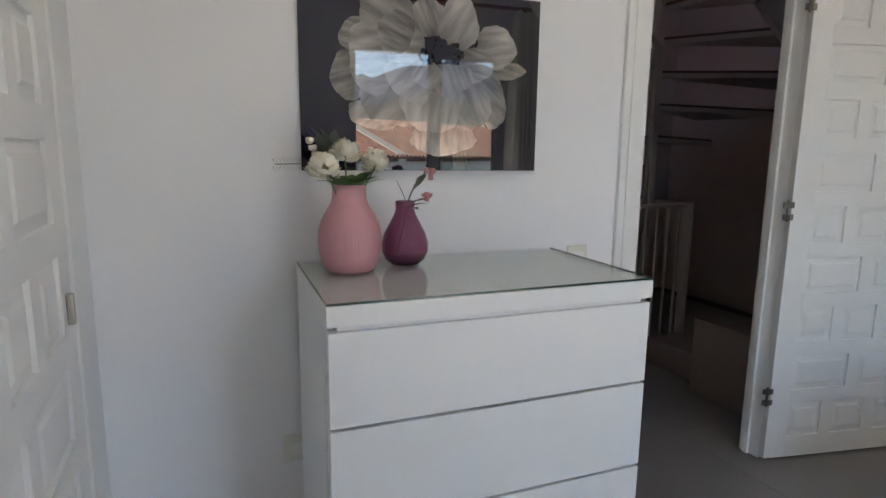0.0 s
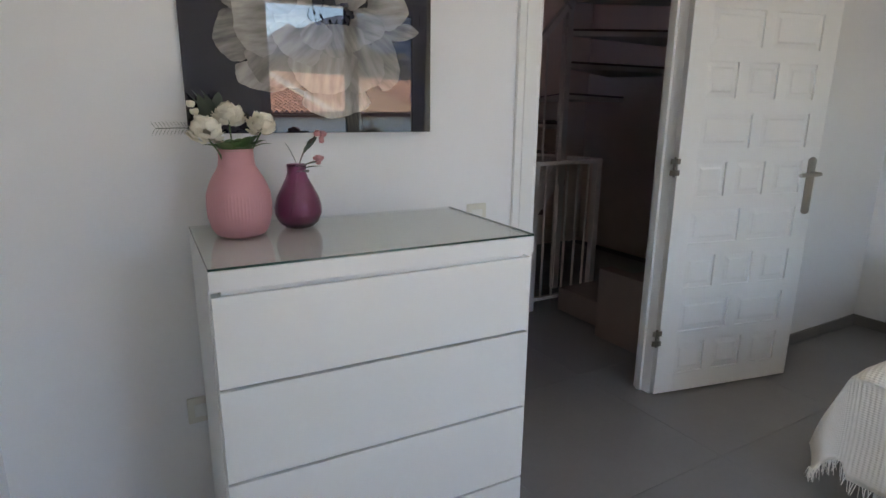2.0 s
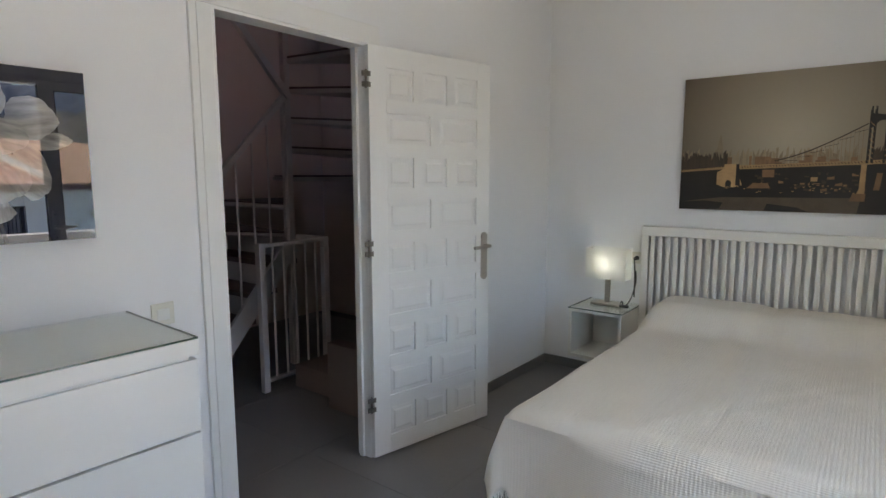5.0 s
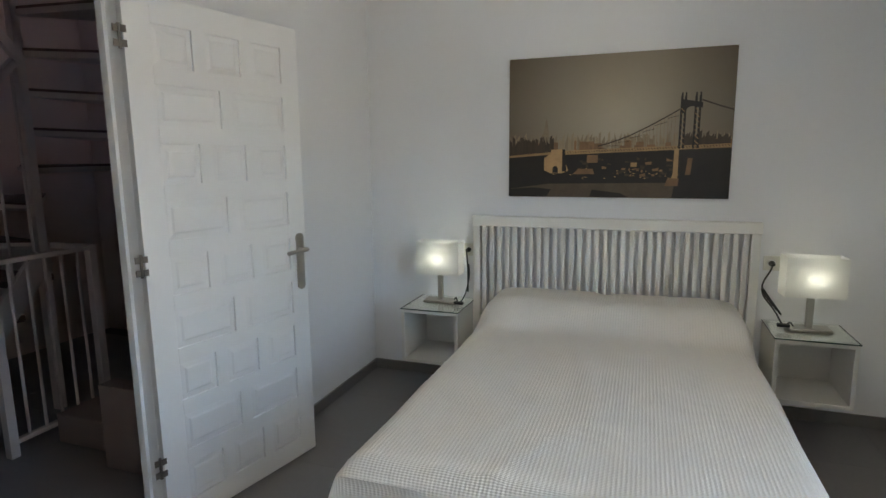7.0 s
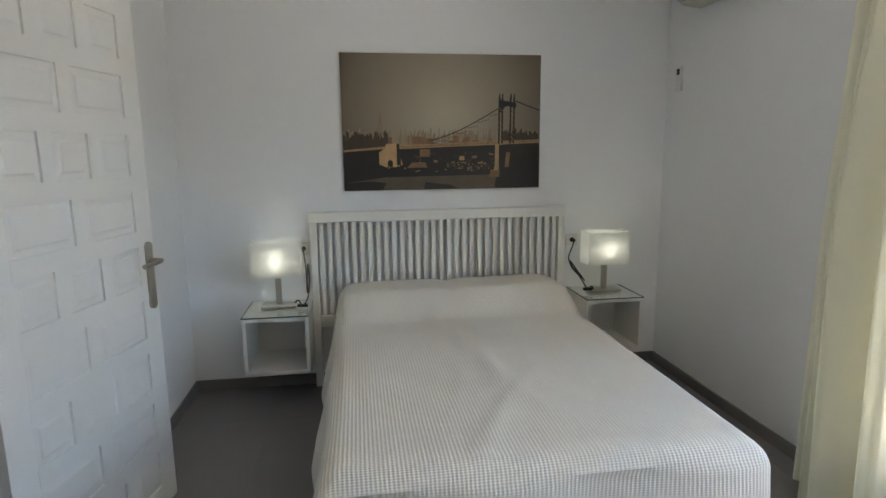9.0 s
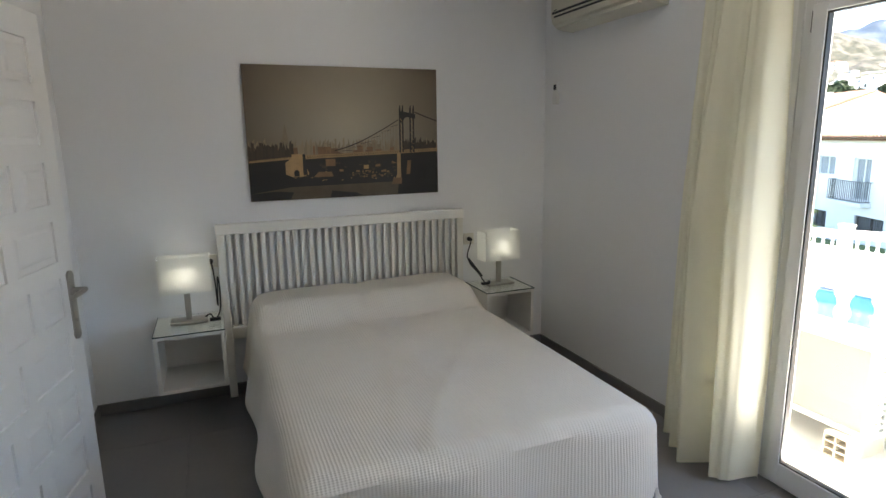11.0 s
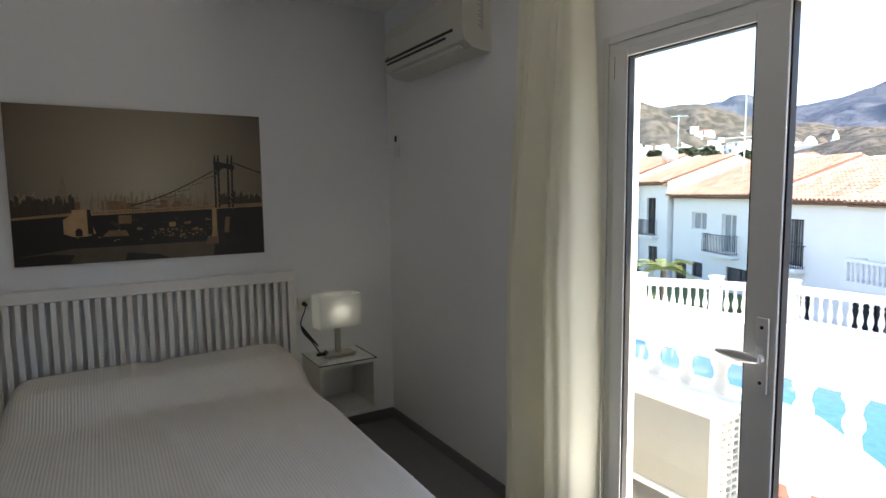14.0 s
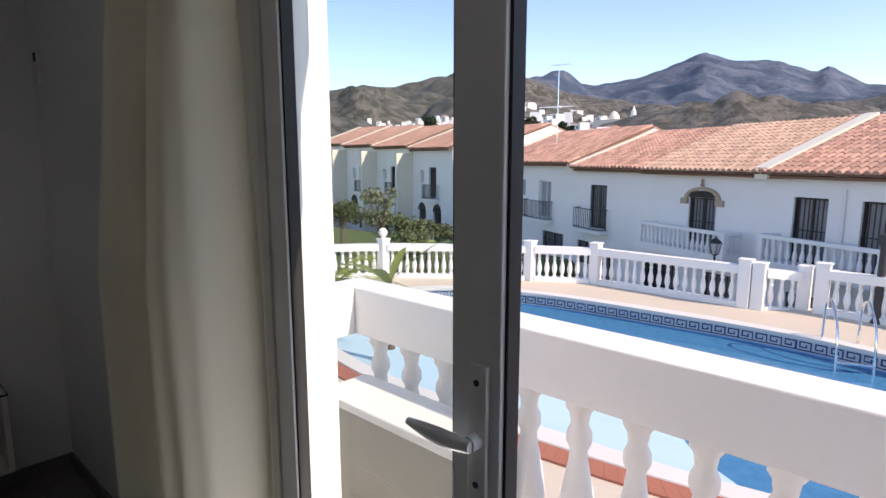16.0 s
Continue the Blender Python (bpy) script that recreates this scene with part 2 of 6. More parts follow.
# ---- the room ----
XB, YD, YB, ZC = 4.35, 1.905, -1.124, 2.76       # bed wall, door wall, balcony wall, ceiling
DX0, DX1, DZ = 1.667, 2.448, 2.05                 # doorway
WX0, WX1, WZ = 1.08, 2.394, 2.115                 # balcony doorway
YO = YB - 0.172
structure("wall_door", pierced(B(), -0.12, XB, 0, ZC, [(DX0, DX1, 0, DZ)], YD, 0.07), WALL, "white plastered wall with a doorway to the stairs", "wall")
structure("wall_bed", box(B(), XB, YO, 0, XB + 0.15, YD + 0.07, ZC), WALL, "plain white plastered wall behind the bed", "wall")
structure("wall_balcony", pierced(B(), -4.0, XB, -4.0, ZC + 0.6, [(WX0, WX1, 0, WZ)], YO, 0.172), WALL, "white plastered wall around the balcony door", "wall")
structure("wall_wardrobe", pierced(B(), YB, YD, 0, ZC, [(0.908, 1.662, 0, 2.045)], -0.12, 0.12, "x"), WALL, "white plastered wall with a panelled door", "wall")
structure("ceiling", box(B(), -0.12, YO, ZC, XB + 0.15, YD + 0.07, ZC + 0.15), CEIL, "plain white ceiling", "ceiling")
floor = structure("floor", box(B(), -0.12, YO + 0.004, -0.2, 4.6, 4.7, -0.006), GROUT, "smooth grey tiled floor", "floor")
sk = B()
for a in ((0.0, YD - 0.012, 1.575, YD), (2.54, YD - 0.012, XB, YD), (XB - 0.012, YB, XB, YD - 0.012), (2.40, YB, XB - 0.012, YB + 0.012), (0.012, YB, WX0 - 0.02, YB + 0.012), (0, YB + 0.012, 0.012, 0.82)):
    box(sk, a[0], a[1], 0, a[2], a[3], 0.068, 0.002)
structure("baseboard", sk, SKIRT, "low grey tiled skirting along the walls", "baseboard")

# door casing
cas = B()
for y0, y1 in ((YD - 0.016, YD), (YD + 0.07, YD + 0.086)):
    box(cas, DX0 - 0.09, y0, 0, DX0, y1, DZ, 0.003)
    box(cas, DX1, y0, 0, DX1 + 0.09, y1, DZ, 0.003)
    box(cas, DX0 - 0.09, y0, DZ, DX1 + 0.09, y1, DZ + 0.09, 0.003)
box(cas, DX0, YD - 0.012, 0, DX0 + 0.012, YD + 0.082, DZ - 0.012)
box(cas, DX1 - 0.012, YD - 0.012, 0, DX1, YD + 0.082, DZ - 0.012)
box(cas, DX0, YD - 0.012, DZ - 0.012, DX1, YD + 0.082, DZ)
box(cas, DX0 + 0.012, YD + 0.035, 0, DX0 + 0.026, YD + 0.06, DZ - 0.012)
box(cas, DX1 - 0.026, YD + 0.035, 0, DX1 - 0.012, YD + 0.06, DZ - 0.012)
box(cas, DX0 - 0.062, YD - 0.021, 0, DX0 - 0.055, YD - 0.016, DZ + 0.055)
structure("trim", cas, DOORP, "white painted door casing", "door frame")


def panel_door(name, label, w, h, th, m, kind_of="structure"):
    """Leaf with staggered rows of three square and two oblong raised panels. Local x: width, y: thickness behind the face, z: height."""
    d = thing(name, label, "door", m, "", kind_of)
    body = B()
    rec = 0.009
    box(body, 0.004, rec, 0.004, w - 0.004, th, h - 0.004)
    mx, my, ph = 0.1, 0.095, 0.15
    gap = (h - 2 * my - 9 * ph) / 8
    rows = []
    box(body, 0, 0, 0, mx, th - 0.001, h, 0.002)
    box(body, w - mx, 0, 0, w, th - 0.001, h, 0.002)
    z = my
    box(body, mx, 0, 0, w - mx, rec + 0.001, my)
    for r in range(9):
        n = 3 if r % 2 == 0 else 2
        g = 0.056
        pw = (w - 2 * mx - g * (n - 1)) / n
        for k in range(n):
            x = mx + k * (pw + g)
            rows.append((x, z, pw))
            if k:
                box(body, x - g, 0, z, x, rec + 0.001, z + ph)
        top = z + ph
        box(body, mx, 0, top, w - mx, rec + 0.001, top + gap if r < 8 else h)
        z = top + gap
    part("leaf", body, DOORP, d)
    for x, z, pw in rows:
        p = B()
        rim = [(0.004, rec), (0.022, rec - 0.0035), (0.03, rec - 0.008), (0.04, rec - 0.0085)]
        loops = [[p.verts.new((x + a, y, z + b)) for a, b in ((i, i), (pw - i, i), (pw - i, ph - i), (i, ph - i))] for i, y in rim]
        for u, v in zip(loops, loops[1:]):
            for i in range(4):
                p.faces.new((u[i], u[(i + 1) % 4], v[(i + 1) % 4], v[i]))
        p.faces.new(loops[-1])
        part("panel", p, DOORP, d)
    return d


def lever(parent, x, z, side):
    """Long steel plate with a lever pointing along -x * side."""
    bm = B()
    box(bm, x - 0.023, -0.008, z - 0.17, x + 0.023, 0, z + 0.05, 0.003)
    cyl(bm, (x, -0.008, z + 0.052), (x, 0, z + 0.052), 0.023, seg=16)
    cyl(bm, (x, -0.008, z - 0.172), (x, 0, z - 0.172), 0.023, seg=16)
    cyl(bm, (x, -0.012, z - 0.12), (x, -0.006, z - 0.12), 0.007, seg=10)
    pl = part("door_handle", bm, STEEL, parent, "brushed steel plate with a lever", smooth=True)
    bm = tube(B(), curve_pts([(x, -0.006, z), (x, -0.045, z), (x - side * 0.012, -0.055, z), (x - side * 0.12, -0.056, z - 0.003)], 18), 0.0095, 10)
    part("lever", bm, STEEL, pl, smooth=True)


leaf_m = pose(2.43, 1.862, 0.012, 0, 0, math.degrees(math.atan2(1.690 - 1.862, 3.222 - 2.43)))
leaf = panel_door("door_1", "open white panelled door with a steel lever", 0.80, 2.03, 0.036, leaf_m)
lever(leaf, 0.756, 1.03, 1)
for z in (0.24, 1.03, 1.83):
    bm = B()
    cyl(bm, (-0.012, 0.004, z), (-0.012, 0.004, z + 0.085), 0.006, seg=10)
    box(bm, -0.034, 0.002, z + 0.006, -0.016, 0.006, z + 0.03)
    box(bm, -0.034, 0.002, z + 0.055, -0.016, 0.006, z + 0.079)
    box(bm, -0.008, -0.003, z + 0.006, 0.010, 0.001, z + 0.03)
    box(bm, -0.008, -0.003, z + 0.055, 0.010, 0.001, z + 0.079)
    part("hinge", bm, HINGE, leaf, "dark bronzed hinge")

d2 = panel_door("door_2", "closed white panelled door in the side wall", 0.75, 2.03, 0.03, pose(0.003, 0.91, 0.01, 0, 0, 90))
bm = B()
box(bm, 0.676, -0.014, 0.95, 0.692, -0.0005, 1.012, 0.003)
part("pull", bm, STEEL, d2, "flat brushed steel pull", smooth=True)
cas = B()
box(cas, 0, 1.664, 0, 0.008, 1.75, 2.05, 0.002)
box(cas, 0, 0.82, 0, 0.008, 0.906, 2.05, 0.002)
box(cas, 0, 0.82, 2.05, 0.008, 1.75, 2.14, 0.002)
structure("trim", cas, DOORP, "white casing of the side door", "door frame")

# ---- balcony door ----
win = thing("window_1", "white aluminium glazed balcony door, half open", "window", None, "", "structure")
fr = B()
box(fr, WX1 - 0.045, YB - 0.09, 0, WX1, YB + 0.004, WZ, 0.002)
box(fr, WX0, YB - 0.09, 0, WX0 + 0.045, YB + 0.004, WZ, 0.002)
box(fr, WX0 + 0.045, YB - 0.09, WZ - 0.03, WX1 - 0.045, YB + 0.004, WZ, 0.002)
box(fr, WX0 + 0.045, YB - 0.09, 0, WX1 - 0.045, YB + 0.002, 0.022, 0.002)
box(fr, WX1 - 0.06, YB - 0.05, 0.03, WX1 - 0.046, YB - 0.04, WZ - 0.03)
box(fr, WX1 + 0.001, YB + 0.001, 0, WX1 + 0.03, YB + 0.009, WZ + 0.03, 0.002)
box(fr, WX0 - 0.03, YB + 0.001, 0, WX0 - 0.001, YB + 0.009, WZ + 0.03, 0.002)
box(fr, WX0, YB + 0.001, WZ + 0.001, WX1, YB + 0.009, WZ + 0.03, 0.002)
part("frame", fr, ALU, win)
LX0, LX1 = 1.715, 2.344
sash = B()
y0, y1 = YB - 0.016, YB + 0.030
box(sash, LX1 - 0.058, y0, 0.024, LX1, y1, 2.083, 0.003)
box(sash, LX0, y0, 0.024, LX0 + 0.095, y1, 2.083, 0.003)
box(sash, LX0 + 0.095, y0, 2.05, LX1 - 0.058, y1, 2.083, 0.002)
box(sash, LX0 + 0.095, y0, 0.024, LX1 - 0.058, y1, 0.125, 0.003)
sh = part("sash", sash, ALU, win)
gk = B()
for a, b, c, d in ((LX0 + 0.095, LX0 + 0.101, 0.125, 2.05), (LX1 - 0.064, LX1 - 0.058, 0.125, 2.05), (LX0 + 0.101, LX1 - 0.064, 2.044, 2.05), (LX0 + 0.101, LX1 - 0.064, 0.125, 0.131)):
    box(gk, a, y0 + 0.012, c, b, y1 - 0.006, d)
box(gk, LX0 - 0.006, y0 + 0.006, 0.024, LX0, y1 - 0.01, 2.083)
box(gk, LX1 + 0.0005, y0 + 0.02, 1.98, LX1 + 0.004, y1 - 0.003, 2.06)
part("gasket", gk, RUBBER, win, "black rubber gasket")
pn = part("pane", box(B(), LX0 + 0.097, YB + 0.001, 0.127, LX1 - 0.06, YB + 0.005, 2.048), GLASS, win)
pn.visible_shadow = False
hx = 1.752
hb = B()
box(hb, hx - 0.019, y1, 0.955, hx + 0.019, y1 + 0.011, 1.185, 0.004)
cyl(hb, (hx, y1 + 0.008, 1.062), (hx, y1 + 0.03, 1.062), 0.013, seg=14)
h = part("handle", hb, ALU, win, "white lever handle", smooth=True)
lv = B()
ring = []
for i in range(9):
    f = i / 8
    c = Vector((hx - 0.008 + 0.135 * f, y1 + 0.034 + 0.006 * math.sin(3.1 * f), 1.062))
    ry, rz = 0.008, 0.006 + 0.010 * math.sin(math.pi * min(1, f * 0.9 + 0.12))
    ring.append([lv.verts.new(c + Vector((0, ry * math.cos(a), rz * math.sin(a)))) for a in (2 * math.pi * k / 12 for k in range(12))])
for u, v in zip(ring, ring[1:]):
    for i in range(12):
        lv.faces.new((u[i], u[(i + 1) % 12], v[(i + 1) % 12], v[i]))
lv.faces.new(ring[0][::-1])
lv.faces.new(ring[-1])
part("lever", lv, ALU, h, smooth=True)
for z in (0.987, 1.156):
    part("screw", cyl(B(), (hx, y1 + 0.0105, z), (hx, y1 + 0.0125, z), 0.0055, seg=10), BLACK, h, "dark screw head")

# ---- dresser ----
def dresser():
    t = thing("chest_of_drawers", "white four-drawer chest with a glass top", "chest of drawers", pose(0.466, 1.410, 0, 0, 0, -2.4))
    w, dp, hh = 0.797, 0.476, 0.996
    bm = B()
    box(bm, 0, 0.044, 0, 0.02, dp, hh - 0.044, 0.001)
    box(bm, w - 0.02, 0.044, 0, w, dp, hh - 0.044, 0.001)
    box(bm, 0.02, dp - 0.008, 0.02, w - 0.02, dp, hh - 0.044)
    box(bm, 0.02, 0.03, 0, w - 0.02, 0.05, 0.04)
    part("carcass", bm, MELAMINE, t)
    part("top_rail", box(B(), 0.022, 0.014, hh - 0.066, w - 0.022, 0.032, hh - 0.0445), MELAMINE, t)
    part("top", box(B(), -0.001, 0, hh - 0.044, w + 0.001, dp, hh, 0.0015), MELAMINE, t)
    n, lo, hi = 4, 0.053, hh - 0.059
    even = (hi - lo + 0.010) / n
    z = lo
    for ph in (even * 1.018, even * 1.018, even * 1.018, even * 0.946):
        d = part("drawer", box(B(), 0.002, 0.003, z, w - 0.002, 0.036, z + ph - 0.007, 0.0015), MELAMINE, t)
        # box greyer than the fronts: shade of the gaps put into its colour
        part("drawer_box", box(B(), 0.022, 0.0365, z + 0.006, w - 0.022, dp - 0.012, z + ph - 0.014), GAPSHADE, d)
        for x in (0.0205, w - 0.0305):
            part("runner", box(B(), x, 0.040, z - 0.004, x + 0.010, dp - 0.02, z + 0.005), BLACK, d, "black metal drawer runner")
        z += ph
    part("glass_top", box(B(), 0.0005, 0.0005, hh + 0.0015, w - 0.0005, dp - 0.002, hh + 0.0065), GLASSTOP, t, "clear green-tinted glass sheet")
    e = B()
    for a in ((-0.0005, -0.0005, w + 0.0005, 0.0004), (-0.0005, 0.0004, 0.0004, dp - 0.002), (w - 0.0004, 0.0004, w + 0.0005, dp - 0.002)):
        box(e, a[0], a[1], hh + 0.0012, a[2], a[3], hh + 0.0066)
    part("glass_edge", e, GLASSEDGE, t, "dark polished glass edge")


dresser()


def petals(bm, c, r, n, seed, layers=4):
    """A full bloom: cupped petals laid around a ball, the outer ones opening outwards."""
    rng = random.Random(seed)
    c = Vector(c)
    for L in range(layers):
        f = (L + 1) / layers
        rad = r * (0.35 + 0.65 * f)
        for k in range(max(3, n - (layers - 1 - L))):
            m_ = max(3, n - (layers - 1 - L))
            a = 2 * math.pi * (k + 0.5 * (L % 2)) / m_ + rng.uniform(-0.25, 0.25)
            top = 1.5 - 0.75 * f + rng.uniform(-0.2, 0.2)
            grid = []
            for i in range(6):
                u = i / 5
                el = -1.1 + (top + 1.1) * u
                half = (0.25 + 0.75 * math.sin(math.pi * min(1, 0.1 + 0.68 * u))) * (1.05 * math.pi / m_ + 0.22)
                row = []
                for s in (-1, -0.5, 0, 0.5, 1):
                    rr = rad * (1 + 0.14 * max(0, u - 0.7) / 0.3 * f + rng.uniform(-0.03, 0.03) + (rng.uniform(-0.14, 0.06) if i == 5 else 0) - 0.05 * s * s + 0.07 * s)
                    aa = a + half * s
                    row.append(bm.verts.new(c + Vector((rr * math.cos(el) * math.cos(aa), rr * math.cos(el) * math.sin(aa), rr * math.sin(el) * 0.9))))
                grid.append(row)
            for p, q in zip(grid, grid[1:]):
                for i in range(4):
                    bm.faces.new((p[i], p[i + 1], q[i + 1], q[i]))
    return bm


def peony(bm, c, r, seed):
    """Full ruffled blossom of many small cupped, frilled petals."""
    rng = random.Random(seed)
    c = Vector(c)
    for k in range(58):
        z = -0.75 + 1.72 * (k + 0.5) / 58
        a = 2.39996 * k + rng.uniform(-0.3, 0.3)
        d = Vector((math.sqrt(max(0, 1 - z * z)) * math.cos(a), math.sqrt(max(0, 1 - z * z)) * math.sin(a), z))
        d = (d + Vector((rng.uniform(-0.2, 0.2), rng.uniform(-0.2, 0.2), rng.uniform(-0.1, 0.1)))).normalized()
        side = d.cross(Vector((0.1, 0.05, 1))).normalized()
        side.rotate(Matrix.Rotation(rng.uniform(-0.7, 0.7), 3, d))
        up = side.cross(d)
        rad, wide, tall = r * rng.uniform(0.74, 0.96), rng.uniform(0.30, 0.46), rng.uniform(0.36, 0.5)
        rows = []
        for i in range(5):
            u = i / 4
            row = []
            for j in range(6):
                q = j / 2.5 - 1
                w = wide * math.sin(math.pi * (0.18 + 0.6 * u))
                lift = 0.80 + 0.26 * u + (rng.uniform(-0.07, 0.07) if i == 4 else 0.0) - 0.06 * q * q + 0.03 * math.sin(7 * q + k) * u
                v_ = (d + side * (w * q) + up * (tall * (u * 1.5 - 0.6) * (1 - 0.18 * q * q))).normalized()
                row.append(bm.verts.new(c + Vector((v_.x, v_.y, v_.z * 0.88)) * (rad * lift)))
            rows.append(row)
        for m_, n_ in zip(rows, rows[1:]):
            for j in range(5):
                bm.faces.new((m_[j], m_[j + 1], n_[j + 1], n_[j]))
    return bm


def leaf_blade(bm, base, way, ln, wd, droop=0.3):
    base, way = Vector(base), Vector(way).normalized()
    side = way.cross(Vector((0, 0, 1)))
    side = side.normalized() if side.length > 0.05 else Vector((1, 0, 0))
    up = side.cross(way)
    rows = []
    for i in range(6):
        u = i / 5
        c = base + way * (ln * u) - Vector((0, 0, 1)) * (droop * ln * u * u)
        w = wd * math.sin(math.pi * (0.06 + 0.92 * u)) ** 0.8
        rows.append([bm.verts.new(c - side * w + up * 0.2 * w), bm.verts.new(c), bm.verts.new(c + side * w + up * 0.2 * w)])
    for p, q in zip(rows, rows[1:]):
        for i in range(2):
            bm.faces.new((p[i], p[i + 1], q[i + 1], q[i]))
    return bm


# ---- vases ----
ZT = 1.0012
v = thing("vase", "pink ribbed ceramic vase on the chest", "vase", pose(0.592, 1.718, ZT))
prof = [(0.048, 0.0), (0.06, 0.006), (0.070, 0.022), (0.0765, 0.05), (0.078, 0.08), (0.0765, 0.105), (0.071, 0.125), (0.062, 0.145), (0.051, 0.163), (0.0445, 0.175), (0.042, 0.19), (0.0415, 0.2115), (0.039, 0.212), (0.039, 0.19), (0.042, 0.174), (0.05, 0.155), (0.05, 0.1)]
fine = []
for (r0, z0), (r1, z1) in zip(prof, prof[1:]):
    for k in range(3):
        fine.append((r0 + (r1 - r0) * k / 3, z0 + (z1 - z0) * k / 3))
part("body", lathe(B(), fine, 180, wave=60, amp=0.0006, lo=0.045, hi=0.118), PINK, v, smooth=True)
part("rim", lathe(B(), [(0.0392, 0.2125), (0.0392, 0.2155), (0.0405, 0.2170), (0.0418, 0.2155), (0.0418, 0.2125)], 48), PINK, v, smooth=True)
bq = thing("bouquet", "ivory artificial roses with green leaves in the pink vase", "flowers", pose(0.592, 1.718, ZT + 0.10))
for k, (x, y, z, r) in enumerate(((-0.070, -0.035, 0.158, 0.044), (-0.012, -0.01, 0.192, 0.041), (0.062, -0.02, 0.172, 0.040))):
    fl = part("rose", peony(B(), (x, y, z), r * 1.02, 10 + k), ROSE, bq, smooth=True)
    part("stem", tube(B(), curve_pts([(x * 0.25, y * 0.2, -0.05), (x * 0.5, y * 0.5, 0.09), (x, y, z - 0.01)], 10), 0.002), LEAF, bq)
bm = B()
rng = random.Random(5)
for k in range(26):
    a = 2.4 * k + rng.uniform(-0.3, 0.3)
    leaf_blade(bm, (0.026 * math.cos(a), 0.026 * math.sin(a), 0.108), (math.cos(a), math.sin(a), rng.uniform(0.5, 2.2)), rng.uniform(0.05, 0.085), rng.uniform(0.013, 0.02), 0.35)
part("leaves", bm, LEAF, bq, "dark green leaves", smooth=True)
bm = B()
for k in range(10):
    leaf_blade(bm, (-0.06 + 0.004 * k, 0.03, 0.17 + 0.008 * (k % 4)), (rng.uniform(-0.6, 0.3), rng.uniform(-0.3, 0.3), 1), rng.uniform(0.06, 0.085), 0.014, 0.15)
part("sage_leaves", bm, LEAFG, bq, "grey-green upright leaves", smooth=True)
bm = B()
fern = curve_pts([(-0.05, 0.02, 0.15), (-0.1, 0.03, 0.165), (-0.17, 0.03, 0.165)], 16)
tube(bm, fern, 0.001, 5)
for i, p in enumerate(fern[5:]):
    for s in (-1, 1):
        leaf_blade(bm, p, (-0.6, 0.1, 1.0 * s), 0.020, 0.0036, 0)
part("fern", bm, LEAFG, bq, "thin fern sprig")
for k, (x, z) in enumerate(((-0.085, 0.205), (-0.078, 0.19), (-0.092, 0.222))):
    part("bud", petals(B(), (x, 0.01, z), 0.010, 5, 40 + k, 2), ROSE, bq, smooth=True)

v2 = thing("vase", "small purple glass vase on the chest", "vase", pose(0.748, 1.745, ZT))
PURPLE, pn_, pl_, pp_ = nodes_of("purple_glass")
pp_.inputs["Base Color"].default_value = (0.56, 0.27, 0.40, 1)
pp_.inputs["Transmission Weight"].default_value = 1.0
pp_.inputs["Roughness"].default_value = 0.04
pp_.inputs["IOR"].default_value = 1.45
prof = [(0.02, 0.0), (0.036, 0.002), (0.052, 0.016), (0.0615, 0.038), (0.0625, 0.058), (0.055, 0.085), (0.041, 0.112), (0.029, 0.135), (0.0245, 0.15), (0.0255, 0.166), (0.0235, 0.1665), (0.0225, 0.15), (0.027, 0.134), (0.039, 0.111), (0.053, 0.084), (0.0603, 0.057), (0.0592, 0.038), (0.05, 0.018), (0.034, 0.008), (0.0, 0.007)]
part("body", lathe(B(), prof, 48), PURPLE, v2, smooth=True)
part("rim", lathe(B(), [(0.0232, 0.1668), (0.0230, 0.1695), (0.0243, 0.1706), (0.0258, 0.1693), (0.0258, 0.1668)], 40), PURPLE, v2, smooth=True)
sp = thing("flower_sprig", "pink blossom sprig in the purple vase", "flowers", pose(0.748, 1.745, ZT))
part("stem", tube(B(), curve_pts([(-0.025, -0.01, 0.03), (-0.005, -0.01, 0.12), (0.012, -0.012, 0.19), (0.05, -0.015, 0.245)], 18), 0.0018), STEM, sp)
part("twig", tube(B(), curve_pts([(0.002, -0.012, 0.155), (0.03, -0.02, 0.175), (0.05, -0.02, 0.178)], 10), 0.0012), STEM, sp)
bm = B()
for b_, w_, l_, d_ in (((0.0, -0.01, 0.16), (0.9, -0.4, 0.5), 0.06, 0.016), ((0.0, -0.01, 0.165), (-0.35, 0.1, 1), 0.085, 0.009), ((0.03, -0.012, 0.21), (0.6, 0.2, 0.9), 0.05, 0.016), ((0.02, -0.012, 0.2), (0.3, -0.3, 0.6), 0.045, 0.015), ((0.005, -0.012, 0.155), (0.8, 0.1, 0.25), 0.07, 0.010), ((0.0, -0.012, 0.15), (0.2, -0.7, 0.2), 0.05, 0.017)):
    leaf_blade(bm, b_, w_, l_, d_, 0.2)
part("leaves", bm, LEAFG, sp, smooth=True)
for c in ((0.062, -0.018, 0.242), (0.05, -0.02, 0.182)):
    bm = B()
    for k in range(9):
        petals(bm, (c[0] + rng.uniform(-0.014, 0.014), c[1] + rng.uniform(-0.012, 0.012), c[2] + rng.uniform(-0.012, 0.012)), 0.007, 5, 70 + k, 1)
    part("blossom", bm, BLOSSOM, sp, "cluster of tiny pink blossoms")

